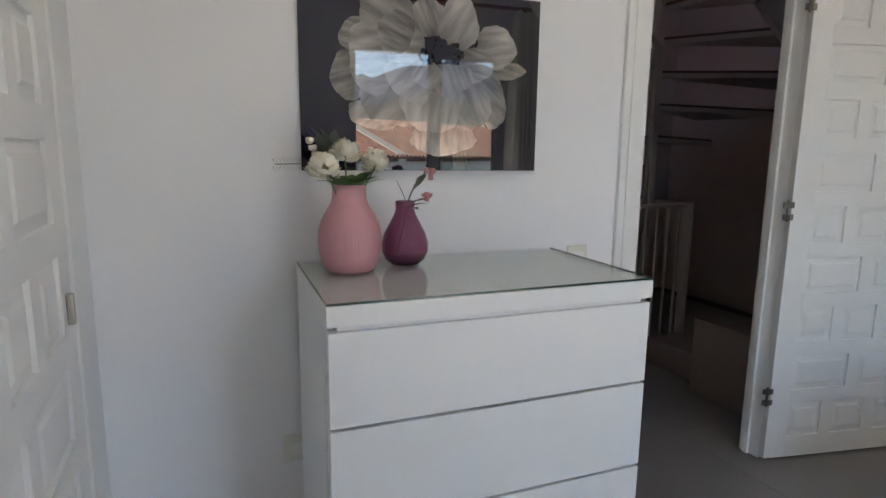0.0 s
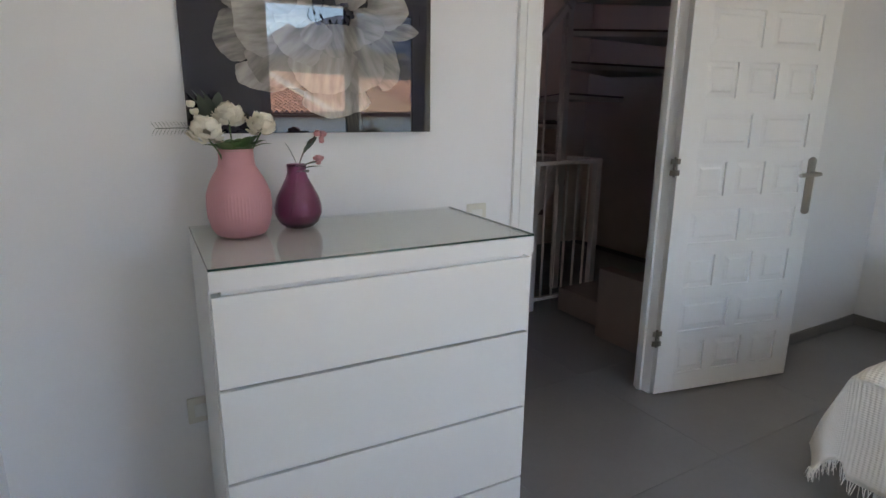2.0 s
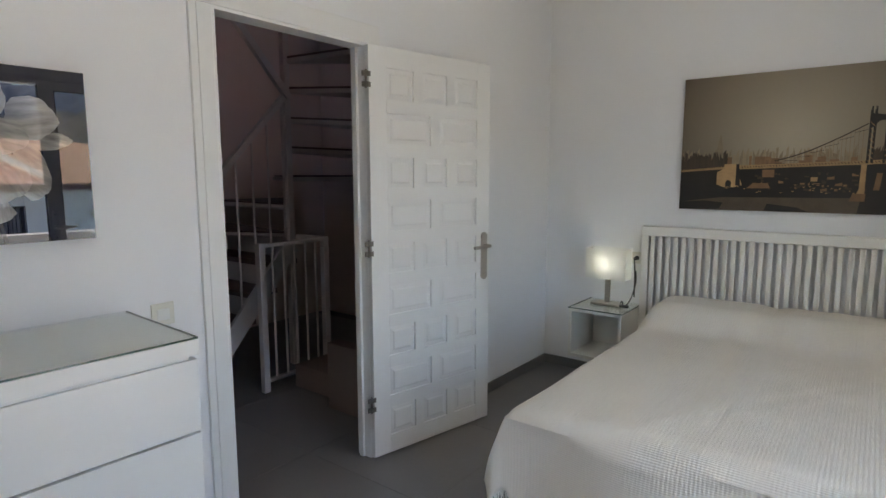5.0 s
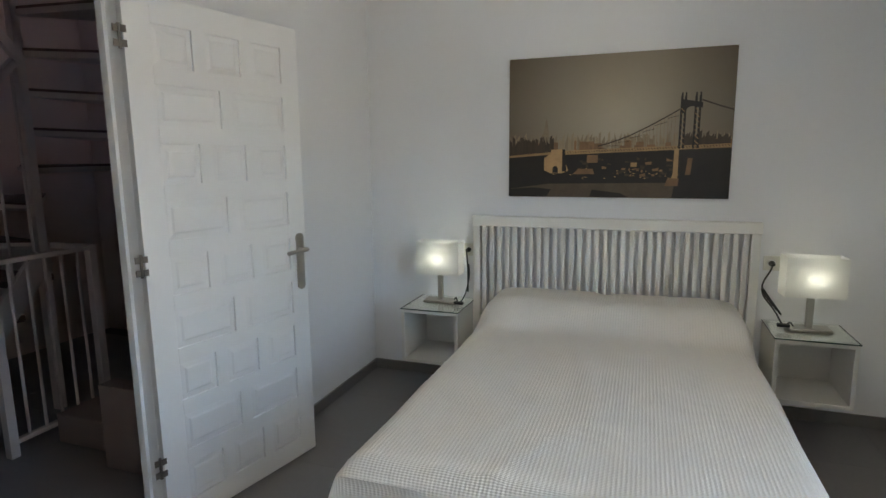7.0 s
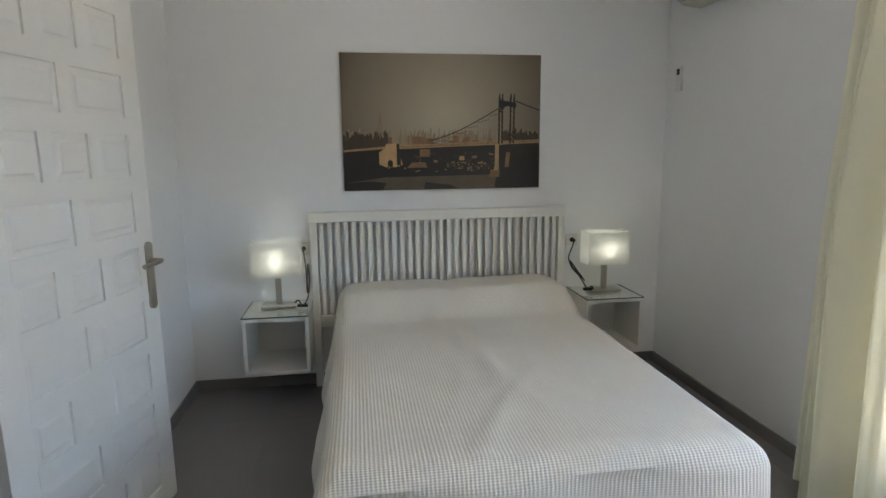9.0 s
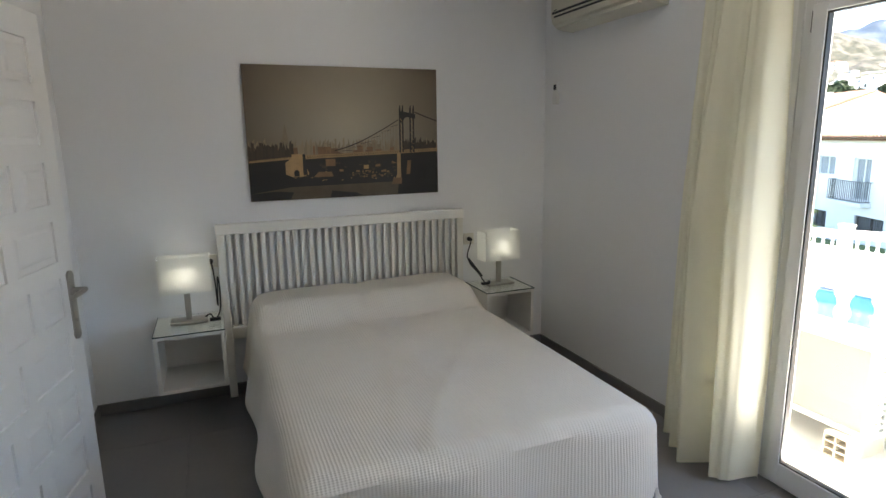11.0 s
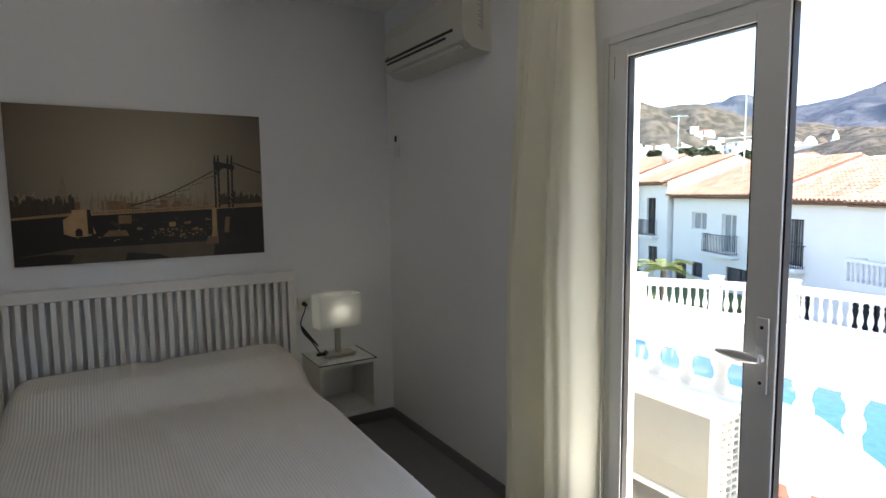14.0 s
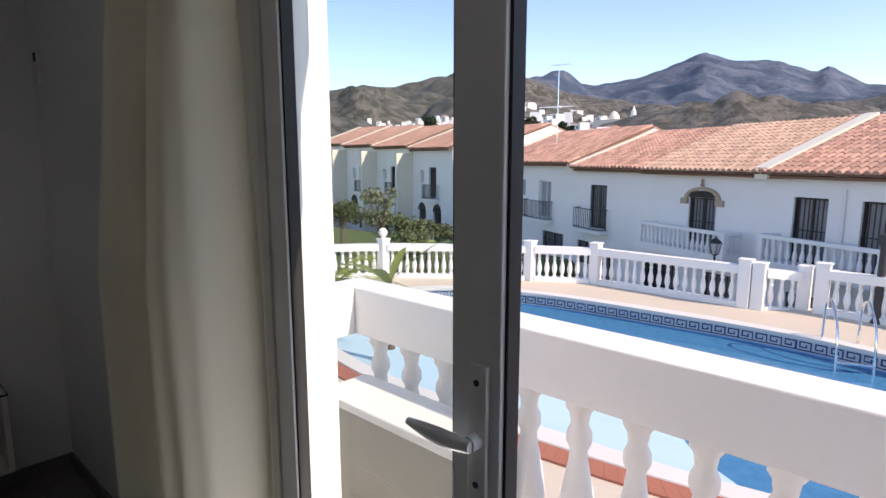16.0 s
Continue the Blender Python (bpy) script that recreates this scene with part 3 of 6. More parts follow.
# ---- pictures ----
def streaked(name, c0, c1, scale):
    """Printed petal: two tones in soft streaks, deeper towards its root, under a gloss sheet."""
    m, n, link, p = nodes_of(name)
    uv, w, ramp, mp, oi = n.new("ShaderNodeUVMap"), n.new("ShaderNodeTexNoise"), n.new("ShaderNodeValToRGB"), n.new("ShaderNodeMapping"), n.new("ShaderNodeObjectInfo")
    mp.inputs["Scale"].default_value = (0.8, scale, 1.0)
    cb = n.new("ShaderNodeCombineXYZ")
    k = n.new("ShaderNodeMath")
    k.operation = "MULTIPLY"
    k.inputs[1].default_value = 40.0
    link.new(oi.outputs["Random"], k.inputs[0])
    for i in range(3):
        link.new(k.outputs[0], cb.inputs[i])
    link.new(cb.outputs[0], mp.inputs["Location"])
    w.inputs["Scale"].default_value, w.inputs["Detail"].default_value = 2.0, 5
    link.new(uv.outputs[0], mp.inputs[0])
    link.new(mp.outputs[0], w.inputs["Vector"])
    link.new(w.outputs["Fac"], ramp.inputs[0])
    ramp.color_ramp.elements[0].position, ramp.color_ramp.elements[1].position = 0.28, 0.66
    ramp.color_ramp.elements[0].color, ramp.color_ramp.elements[1].color = (*c0, 1), (*c1, 1)
    sep, r2, mul = n.new("ShaderNodeSeparateXYZ"), n.new("ShaderNodeValToRGB"), n.new("ShaderNodeMix")
    link.new(uv.outputs[0], sep.inputs[0])
    link.new(sep.outputs[0], r2.inputs[0])
    r2.color_ramp.elements[0].color, r2.color_ramp.elements[1].color = (0.42, 0.41, 0.42, 1), (1, 1, 1, 1)
    r2.color_ramp.elements[1].position = 0.75
    mul.data_type, mul.blend_type = "RGBA", "MULTIPLY"
    mul.inputs["Factor"].default_value = 1.0
    link.new(ramp.outputs[0], mul.inputs["A"])
    link.new(r2.outputs[0], mul.inputs["B"])
    link.new(mul.outputs["Result"], p.inputs["Base Color"])
    glossy_sheet(p)
    return m


def glossy_sheet(p):
    """Clear acrylic over a print: only the smooth top coat mirrors."""
    p.inputs["Specular IOR Level"].default_value = 0.0
    p.inputs["Roughness"].default_value = 0.9
    p.inputs["Coat Weight"].default_value, p.inputs["Coat Roughness"].default_value = 1.0, 0.0
    p.inputs["Coat IOR"].default_value = 1.75


PETAL = streaked("print_petal", (0.13, 0.12, 0.115), (0.37, 0.345, 0.315), 4.2)
PETAL2 = streaked("print_petal_pale", (0.22, 0.205, 0.19), (0.52, 0.49, 0.45), 3.2)
NAVY = material("print_navy", (0.008, 0.008, 0.022), 0.9, vary=0.3, scale=3, bump=0)
INK = material("print_ink", (0.008, 0.010, 0.03), 0.9, vary=0.5, scale=60, bump=0)
STALK = streaked("print_stalk", (0.03, 0.03, 0.035), (0.14, 0.135, 0.13), 6.0)
for q in (NAVY, INK):
    glossy_sheet(q.node_tree.nodes["Principled BSDF"])

FP = thing("flower_picture", "glossy print of a pale flower on dark blue", "picture", pose(0.508, 1.8925, 1.247, 0, 0, -3.0))
FW, FH = 0.706, 0.496
part("panel", box(B(), 0, 0, 0, FW, 0.010, FH, 0.0008), NAVY, FP)
for x in (0.06, FW - 0.06):
    part("spacer", box(B(), x - 0.01, 0.010, FH - 0.06, x + 0.01, 0.010 + 0.001 + 0.052 * x, FH - 0.03), WHITEPL, FP)


def print_petal(cx, cz, rx, rz, tilt, layer, mat, seed=0, root=(0.392, 0.327)):
    """Broad ruffled petal: an uneven oval whose streaks run out from the flower's heart."""
    rng = random.Random(seed)
    bm = B()
    uv = bm.loops.layers.uv.new("UVMap")
    tilt = radians(tilt)
    out = Vector((cx - root[0], cz - root[1]))
    out = out.normalized() if out.length > 1e-4 else Vector((0, -1))
    across = Vector((-out.y, out.x))
    reach = abs(out.x) * rx + abs(out.y) * rz
    ph = [rng.uniform(0, 6.28) for _ in range(4)]
    rings, nseg = 7, 48

    def at(f, a):
        lobes = 1 + 0.045 * math.sin(3 * a + ph[0]) + 0.035 * math.sin(5 * a + ph[1]) + 0.018 * math.sin(11 * a + ph[2]) * f + 0.012 * math.sin(19 * a + ph[3]) * f
        x, z = rx * f * lobes * math.cos(a), rz * f * lobes * math.sin(a)
        x, z = x * math.cos(tilt) - z * math.sin(tilt), x * math.sin(tilt) + z * math.cos(tilt)
        return min(FW - 0.004, max(0.004, cx + x)), min(FH - 0.004, max(0.004, cz + z))

    def put(f, a):
        x, z = at(f, a)
        d = Vector((x - cx, z - cz))
        return bm.verts.new((x, -0.0004 * layer, z)), (0.5 + 0.5 * d.dot(out) / reach, 0.5 + 0.5 * d.dot(across) / reach)

    grid = [[put((k + 1) / rings, 2 * math.pi * q / nseg) for q in range(nseg)] for k in range(rings)]
    mid = put(0.0, 0.0)

    def face(vs):
        f = bm.faces.new([v_[0] for v_ in vs])
        for lp, v_ in zip(f.loops, vs):
            lp[uv].uv = v_[1]
    for q in range(nseg):
        face((mid, grid[0][q], grid[0][(q + 1) % nseg]))
        for k in range(rings - 1):
            face((grid[k][q], grid[k + 1][q], grid[k + 1][(q + 1) % nseg], grid[k][(q + 1) % nseg]))
    part("printed_petal", bm, mat, FP)


bm = B()
uvl = bm.loops.layers.uv.new("UVMap")
q = [bm.verts.new((x, -0.0004, z)) for x, z in ((0.435, 0.002), (0.485, 0.002), (0.452, 0.2), (0.425, 0.2))]
f = bm.faces.new(q)
for lp, c in zip(f.loops, ((0, 0), (0, 1), (1, 1), (1, 0))):
    lp[uvl].uv = c
part("printed_stalk", bm, STALK, FP)
for k, (x, z, rx, rz, lean, pale) in enumerate((
    (0.402, 0.093, 0.101, 0.050, 0, 1), (0.198, 0.150, 0.076, 0.037, -12, 1), (0.131, 0.252, 0.050, 0.067, 10, 0), (0.156, 0.357, 0.051, 0.049, 20, 0),
    (0.242, 0.414, 0.087, 0.071, 0, 0), (0.358, 0.419, 0.058, 0.052, 0, 0), (0.446, 0.409, 0.061, 0.074, -8, 1), (0.601, 0.288, 0.061, 0.024, 10, 0),
    (0.561, 0.353, 0.065, 0.062, 15, 1), (0.551, 0.203, 0.046, 0.084, 8, 0), (0.479, 0.189, 0.071, 0.074, 0, 0), (0.243, 0.185, 0.093, 0.062, -20, 0),
    (0.369, 0.183, 0.098, 0.074, 0, 1), (0.193, 0.299, 0.065, 0.097, 12, 1), (0.497, 0.299, 0.055, 0.049, 20, 0), (0.290, 0.320, 0.053, 0.082, -8, 1),
    (0.297, 0.243, 0.075, 0.047, -30, 1), (0.260, 0.373, 0.050, 0.061, -20, 0), (0.419, 0.257, 0.073, 0.044, 8, 0), (0.349, 0.267, 0.048, 0.037, -15, 1))):
    print_petal(x, z, rx, rz, lean, 2 + k, PETAL2 if pale else PETAL, seed=k + 3)
bm = B()
for j in range(110):
    a, r = rng.uniform(0, 6.28), rng.uniform(0.0, 0.062)
    x, z, s = 0.392 + r * math.cos(a) * 1.0, 0.327 + r * math.sin(a) * 0.58, rng.uniform(0.004, 0.010)
    bm.faces.new([bm.verts.new((x + s * math.cos(b), -0.0112 - 0.00001 * j, z + s * math.sin(b))) for b in (0.3 + a, 1.6 + a, 2.9 + a, 4.1 + a, 5.3 + a)])
part("printed_centre", bm, INK, FP)

# bridge print
BP = thing("bridge_picture", "sepia canvas print of a suspension bridge and skyline", "picture", pose(4.325, 0.953, 1.222, 0, 0, -90))
BW, BH = 1.222, 0.808
SEPIA, sn, sl, sp_ = nodes_of("print_sepia_sky")
tc, sx, rmp, nz = sn.new("ShaderNodeTexCoord"), sn.new("ShaderNodeSeparateXYZ"), sn.new("ShaderNodeValToRGB"), sn.new("ShaderNodeTexNoise")
dist, vm = sn.new("ShaderNodeVectorMath"), sn.new("ShaderNodeVectorMath")
vm.operation, dist.operation = "SUBTRACT", "LENGTH"
vm.inputs[1].default_value = (0.62, 0.0, 0.42)
sl.new(tc.outputs["Object"], vm.inputs[0])
sl.new(vm.outputs[0], dist.inputs[0])
sl.new(dist.outputs["Value"], rmp.inputs[0])
rmp.color_ramp.elements[0].color, rmp.color_ramp.elements[1].color = (0.44, 0.38, 0.29, 1), (0.13, 0.095, 0.06, 1)
rmp.color_ramp.elements[0].position, rmp.color_ramp.elements[1].position = 0.05, 0.72
sl.new(rmp.outputs[0], sp_.inputs["Base Color"])
sp_.inputs["Roughness"].default_value = 0.55
INKS = [material("print_sepia_%s" % s, c, 0.5, vary=0.35, scale=14, bump=0, island=0.35) for s, c in (("haze", (0.30, 0.23, 0.15)), ("tan", (0.24, 0.13, 0.065)), ("brown", (0.055, 0.034, 0.02)), ("dark", (0.016, 0.011, 0.008)), ("gold", (0.44, 0.27, 0.13)), ("water", (0.10, 0.073, 0.047)))]
part("canvas", box(B(), 0, 0, 0, BW, 0.024, BH, 0.001), SEPIA, BP)


def bpt(px, py):
    return (px - 65) / 925 * BW, (675 - py) / 615 * BH


def ink(bm, pts, layer):
    bm.faces.new([bm.verts.new((max(0.001, min(BW - 0.001, bpt(*p)[0])), -0.0005 * layer, max(0.001, min(BH - 0.001, bpt(*p)[1])))) for p in pts])


def bar(bm, x0, y0, x1, y1, w, layer):
    d = math.hypot(x1 - x0, y1 - y0) or 1
    nx, ny = -(y1 - y0) / d * w / 2, (x1 - x0) / d * w / 2
    ink(bm, [(x0 + nx, y0 + ny), (x1 + nx, y1 + ny), (x1 - nx, y1 - ny), (x0 - nx, y0 - ny)], layer)


hz, tn, br, dk, gd, wt = B(), B(), B(), B(), B(), B()
rng = random.Random(8)
for i in range(70):
    x, w = 70 + i * 13.1, rng.uniform(8, 18)
    ink(hz, [(x, 480), (x + w, 480), (x + w, rng.uniform(385, 440)), (x, rng.uniform(390, 440))], 1 + 0.01 * i)
ink(hz, [(222, 440), (246, 440), (246, 385), (240, 345), (235, 318), (230, 345), (222, 385)], 2)
for i in range(45):
    x, w, hh = rng.uniform(68, 975), rng.uniform(10, 34), rng.uniform(10, 48)
    ink(tn, [(x, 500), (x + w, 500), (x + w, 470 - hh), (x, 470 - hh)], 3 + 0.01 * i)
for i in range(28):
    x = 68 + i * 7
    ink(br, [(x, 500), (x + 12, 500), (x + 12, 470 - rng.uniform(20, 75)), (x, 470 - rng.uniform(20, 75))], 4 + 0.01 * i)
for i in range(20):
    x = 800 + i * 9
    ink(br, [(x, 480), (x + 12, 480), (x + 12, 470 - rng.uniform(40, 80)), (x, 470 - rng.uniform(40, 75))], 4.3 + 0.01 * i)
ink(dk, [(66, 492), (320, 480), (989, 466), (989, 674), (66, 674)], 5)
ink(wt, [(66, 640), (250, 615), (800, 608), (989, 625), (989, 674), (66, 674)], 6)
ink(dk, [(66, 640), (180, 632), (260, 640), (240, 674), (66, 674)], 6.5)
ink(dk, [(440, 640), (560, 655), (600, 674), (430, 674)], 6.5)
ink(dk, [(780, 600), (989, 600), (989, 674), (770, 674)], 6.6)
for i in range(46):
    x, y, w = rng.uniform(330, 780), rng.uniform(505, 590), rng.uniform(4, 26)
    ink(br if i % 3 else tn, [(x, y), (x + w, y), (x + w, y - rng.uniform(3, 14)), (x, y - rng.uniform(3, 14))], 7 + 0.01 * i)
ink(tn, [(415, 522), (462, 522), (462, 488), (415, 488)], 7.6)
ink(tn, [(355, 572), (450, 572), (440, 548), (380, 548)], 7.6)
ink(gd, [(600, 540), (625, 540), (625, 522), (600, 522)], 7.7)
for i in range(26):
    x, y = rng.uniform(260, 760), rng.uniform(548, 592)
    ink(gd, [(x, y), (x + rng.uniform(3, 12), y), (x + 6, y - 3), (x, y - 3)], 7.8 + 0.01 * i)
ink(gd, [(66, 498), (66, 488), (240, 474), (320, 468), (989, 446), (989, 462), (320, 486), (240, 486)], 9)
for i in range(58):
    x = 330 + i * 11.3
    y = 478 - (x - 320) * 0.036
    bar(dk, x, y - 5, x + 6, y + 3, 2.4, 9.6)
for i in range(20):
    bar(dk, 70 + i * 12, 491 - i * 0.9, 76 + i * 12, 484 - i * 0.9, 2.4, 9.6)
ink(gd, [(228, 555), (228, 500), (258, 480), (258, 462), (308, 462), (308, 480), (335, 555), (305, 568), (258, 568)], 10)
ink(dk, [(266, 566), (266, 545), (272, 536), (284, 536), (290, 545), (290, 566)], 10.5)
ink(dk, [(308, 560), (308, 462), (320, 462), (328, 560)], 10.4)
for x in (788, 802, 842, 858):
    bar(dk, x + 4, 250, x + 2, 465, 9, 11)
    bar(dk, x + 5, 236, x + 5, 262, 6, 11.1)
ink(dk, [(788, 262), (872, 278), (872, 300), (845, 296), (832, 292), (818, 296), (808, 310), (800, 320), (788, 320)], 11.2)
for y in range(300, 460, 22):
    bar(gd, 791, y, 806, y + 16, 2, 11.5)
    bar(gd, 845, y, 862, y + 16, 2, 11.5)
ink(gd, [(772, 470), (790, 470), (790, 600), (760, 600), (770, 570)], 10)
ink(tn, [(740, 622), (792, 622), (795, 590), (750, 590)], 10.2)
ink(tn, [(818, 575), (838, 575), (845, 505), (826, 505)], 10.2)
pts = [(785, 304), (740, 330), (690, 358), (640, 384), (590, 408), (545, 425), (500, 440), (460, 450)]
for (a, b), (c, d) in zip(pts, pts[1:]):
    bar(br, a, b, c, d, 5, 12)
    bar(br, a, b + 24, c, d + 10, 2, 12)
bar(br, 868, 268, 930, 292, 6, 12)
bar(br, 930, 292, 989, 312, 6, 12)
for i in range(16):
    x = 560 + i * 14
    bar(tn, x, 470 - (x - 320) * 0.03, x, 421 - (x - 560) * 0.5, 1.2, 8.5)
for nm, bm, mt in (("haze", hz, INKS[0]), ("rooftop", tn, INKS[1]), ("block", br, INKS[2]), ("shadow_bank", dk, INKS[3]), ("bridge_deck", gd, INKS[4]), ("river", wt, INKS[5])):
    tagged(part("printed_" + nm, bm, mt, BP), kind="stuff")

# ---- wall fittings ----
def plate(name, label, m, inner=True):
    t = thing(name, label, "socket" if name == "wall_socket" else "switch", m)
    part("plate", box(B(), -0.04, -0.009, -0.04, 0.04, 0, 0.04, 0.003), PLASTIC, t)
    if inner:
        part("rocker", box(B(), -0.022, -0.013, -0.02, 0.022, -0.009, 0.02, 0.002), WHITEPL, t)
    else:
        bm = B()
        lathe(bm, [(0.0, -0.001), (0.019, -0.001), (0.02, 0.0015), (0.021, 0.0015), (0.021, -0.002)], 24)
        part("insert", bm, WHITEPL, t, m=pose(0, -0.0105, 0, 90, 0, 0))
    return t


plate("light_switch", "cream light switch beside the chest", pose(0.476, YD, 0.452))
plate("light_switch", "cream light switch above the chest beside the door casing", pose(1.425, YD, 0.955))
plate("wall_socket", "cream wall socket beside the headboard", pose(XB, 1.215, 0.875, 0, 0, -90), False)
plate("wall_socket", "cream wall socket beside the headboard", pose(XB, -0.505, 0.875, 0, 0, -90), False)

# ---- bed ----
bed = thing("bed", "white double bed with a slatted headboard", "bed")
HY0, HY1, HZ, HX = -0.438, 1.172, 1.10, 4.287
for y in (HY0, HY1 - 0.046):
    part("post", box(B(), HX, y, 0, HX + 0.045, y + 0.046, HZ - 0.062, 0.003), LACQUER, bed)
part("top_rail", box(B(), HX - 0.004, HY0 - 0.004, HZ - 0.062, HX + 0.049, HY1 + 0.004, HZ, 0.004), LACQUER, bed)
part("bottom_rail", box(B(), HX, HY0 + 0.046, 0.38, HX + 0.04, HY1 - 0.046, 0.46, 0.003), LACQUER, bed)
n = 31
sm = mesh_of("slat", box(B(), 0, -0.0132, 0.455, 0.02, 0.0132, HZ - 0.06, 0.002), LACQUER)
for i in range(n):
    y = HY0 + 0.046 + (HY1 - HY0 - 0.092) * (i + 0.5) / n
    again("slat", sm, bed, pose(HX + 0.012, y, 0))
part("mattress", box(B(), 2.33, -0.34, 0.30, 4.27, 0.98, 0.525, 0.03), FRINGE, bed)
part("base", box(B(), 2.35, -0.32, 0.14, 4.27, 0.96, 0.29, 0.01), LACQUER, bed)
for x in (2.36, 4.1):
    for y in (-0.26, 0.9):
        part("leg", cyl(B(), (x, y, 0), (x, y, 0.15), 0.025), LACQUER, bed)

# bedspread: cloth laid over the mattress, hanging at the foot and both sides
SX0, SX1, SY0, SY1 = 2.28, 4.272, -0.362, 1.01
bm = B()
uv = bm.loops.layers.uv.new("UVMap")
drop_f, drop_s = 0.36, 0.34
na, nb = 96, 84
rows = []


def spread_point(a, b):
    """a: metres from the foot edge (negative hangs), b: metres from the middle line."""
    mid, hw = (SY0 + SY1) / 2, (SY1 - SY0) / 2
    R = 0.07
    def over(d):
        """distance past the rounded edge -> (outward, down)"""
        if d <= -R:
            return d, 0.0
        ang = min((d + R) / R, math.pi / 2)
        ex = max(0.0, d + R - R * math.pi / 2)
        return -R + R * math.sin(ang), R * (1 - math.cos(ang)) + ex
    ox, dz1 = over(-a)
    oy, dz2 = over(abs(b) - hw)
    s = 1 if b > 0 else -1
    down = max(dz1, dz2) if min(dz1, dz2) < 0.02 else math.hypot(dz1, dz2) * 0.86
    wav = 0.018 * math.sin(a * 9 + s) * min(1, dz2 * 4) + 0.014 * math.sin(b * 8.5) * min(1, dz1 * 4)
    x = SX0 - ox - 0.10 * dz1 * 0.5 - (0.014 * math.sin(b * 8.5) if dz1 > 0.05 else 0)
    y = mid + s * (hw + oy + (0.2 if s > 0 else 0.1) * dz2) + s * wav
    z = 0.556 - down
    pil = max(0.0, min(1.0, (a - 1.45) / 0.26))
    pil = pil * pil * (3 - 2 * pil)
    fall = max(0.0, min(1.0, (a - 1.93) / 0.14))
    dip = 0.97 - 0.13 * math.exp(-((b - 0.03) / 0.05) ** 2) + 0.06 * math.exp(-((b + 0.52) / 0.16) ** 2)
    edge = max(0.0, 1 - (abs(b) / (hw + 0.03)) ** 12)
    z += 0.128 * pil * (1 - 0.25 * fall) * dip * (0.35 + 0.65 * edge) * (1 if dz2 < 0.1 else max(0, 1 - (dz2 - 0.1) * 6))
    if dz1 < 0.01:
        z += 0.006 * noise.noise((x * 2.2, y * 2.2, 3.0)) + 0.003 * noise.noise((x * 6, y * 6, 9.0))
        for c0, k0, wd, hg in ((0.95, -0.42, 0.045, 0.014), (0.10, 0.30, 0.05, 0.013), (1.35, -0.20, 0.04, 0.010), (-0.75, 0.36, 0.04, 0.013), (2.05, -0.62, 0.04, 0.013), (-0.20, 0.12, 0.03, 0.009), (0.55, -0.55, 0.03, 0.010)):
            z += hg * math.exp(-((y - c0 - k0 * (x - 2.3) + 0.04 * math.sin(x * 4 + c0)) / wd) ** 2) * max(0.0, 1 - pil) * (0.5 + 0.5 * math.sin(x * 2.1 + c0 * 5))
        z += 0.004 * math.exp(-((x * 0.35 + y - 1.55 + 0.05 * math.sin(x * 3)) / 0.03) ** 2)
    return Vector((x, y, max(z, 0.16)))


for i in range(na + 1):
    a = -drop_f + (SX1 - SX0 + drop_f) * i / na
    rows.append([(bm.verts.new(spread_point(a, b)), (a, b)) for b in ((-(SY1 - SY0) / 2 - drop_s) + (SY1 - SY0 + 2 * drop_s) * j / nb for j in range(nb + 1))])
for p, q in zip(rows, rows[1:]):
    for j in range(nb):
        f = bm.faces.new((p[j][0], p[j + 1][0], q[j + 1][0], q[j][0]))
        for lp, c in zip(f.loops, (p[j][1], p[j + 1][1], q[j + 1][1], q[j][1])):
            lp[uv].uv = (c[0] * 1.0, c[1] * 1.0)
edge_pts = [r[0].co.copy() for r in rows[0]]
sprd = thing("bedspread", "cream waffle-woven bedspread with fringe over the bed", "bedspread")
cl = part("cloth", bm, FABRIC, sprd, smooth=True)
so = cl.modifiers.new("thick", "SOLIDIFY")
so.thickness, so.offset = 0.006, -1
bm = B()
for i in range(260):
    f = i / 260 * (len(edge_pts) - 1)
    p = edge_pts[int(f)].lerp(edge_pts[min(int(f) + 1, len(edge_pts) - 1)], f % 1)
    e = p + Vector((rng.uniform(-0.012, 0.004), rng.uniform(-0.012, 0.012), -rng.uniform(0.03, 0.05)))
    cyl(bm, p, e, 0.0016, 0.0008, 4)
part("fringe", bm, FRINGE, sprd, "short cotton fringe")


# ---- bedside ----
def nightstand(y0, y1, xf, label):
    t = thing("nightstand", label, "nightstand", pose(xf, y0, 0.222), "nightstands beside the bed")
    w, dp, hh, th = y1 - y0, XB - xf, 0.33, 0.02
    part("side_panel", box(B(), 0, 0, 0, dp, th, hh, 0.001), LACQUER, t)
    part("side_panel", box(B(), 0, w - th, 0, dp, w, hh, 0.001), LACQUER, t)
    part("top_panel", box(B(), 0, th, hh - th, dp, w - th, hh, 0.001), LACQUER, t)
    part("bottom_panel", box(B(), 0, th, 0, dp, w - th, th, 0.001), LACQUER, t)
    part("back_panel", box(B(), dp - 0.012, th, th, dp, w - th, hh - th), LACQUER, t)
    part("glass_top", box(B(), -0.004, -0.003, hh + 0.001, dp - 0.003, w + 0.003, hh + 0.007), GLASSTOP, t, "clear green-tinted glass sheet")
    e = B()
    box(e, -0.005, -0.004, hh + 0.0008, -0.004, w + 0.004, hh + 0.0072)
    box(e, -0.004, -0.004, hh + 0.0008, dp - 0.003, -0.003, hh + 0.0072)
    box(e, -0.004, w + 0.003, hh + 0.0008, dp - 0.003, w + 0.004, hh + 0.0072)
    part("glass_edge", e, GLASSEDGE, t, "dark polished glass edge")


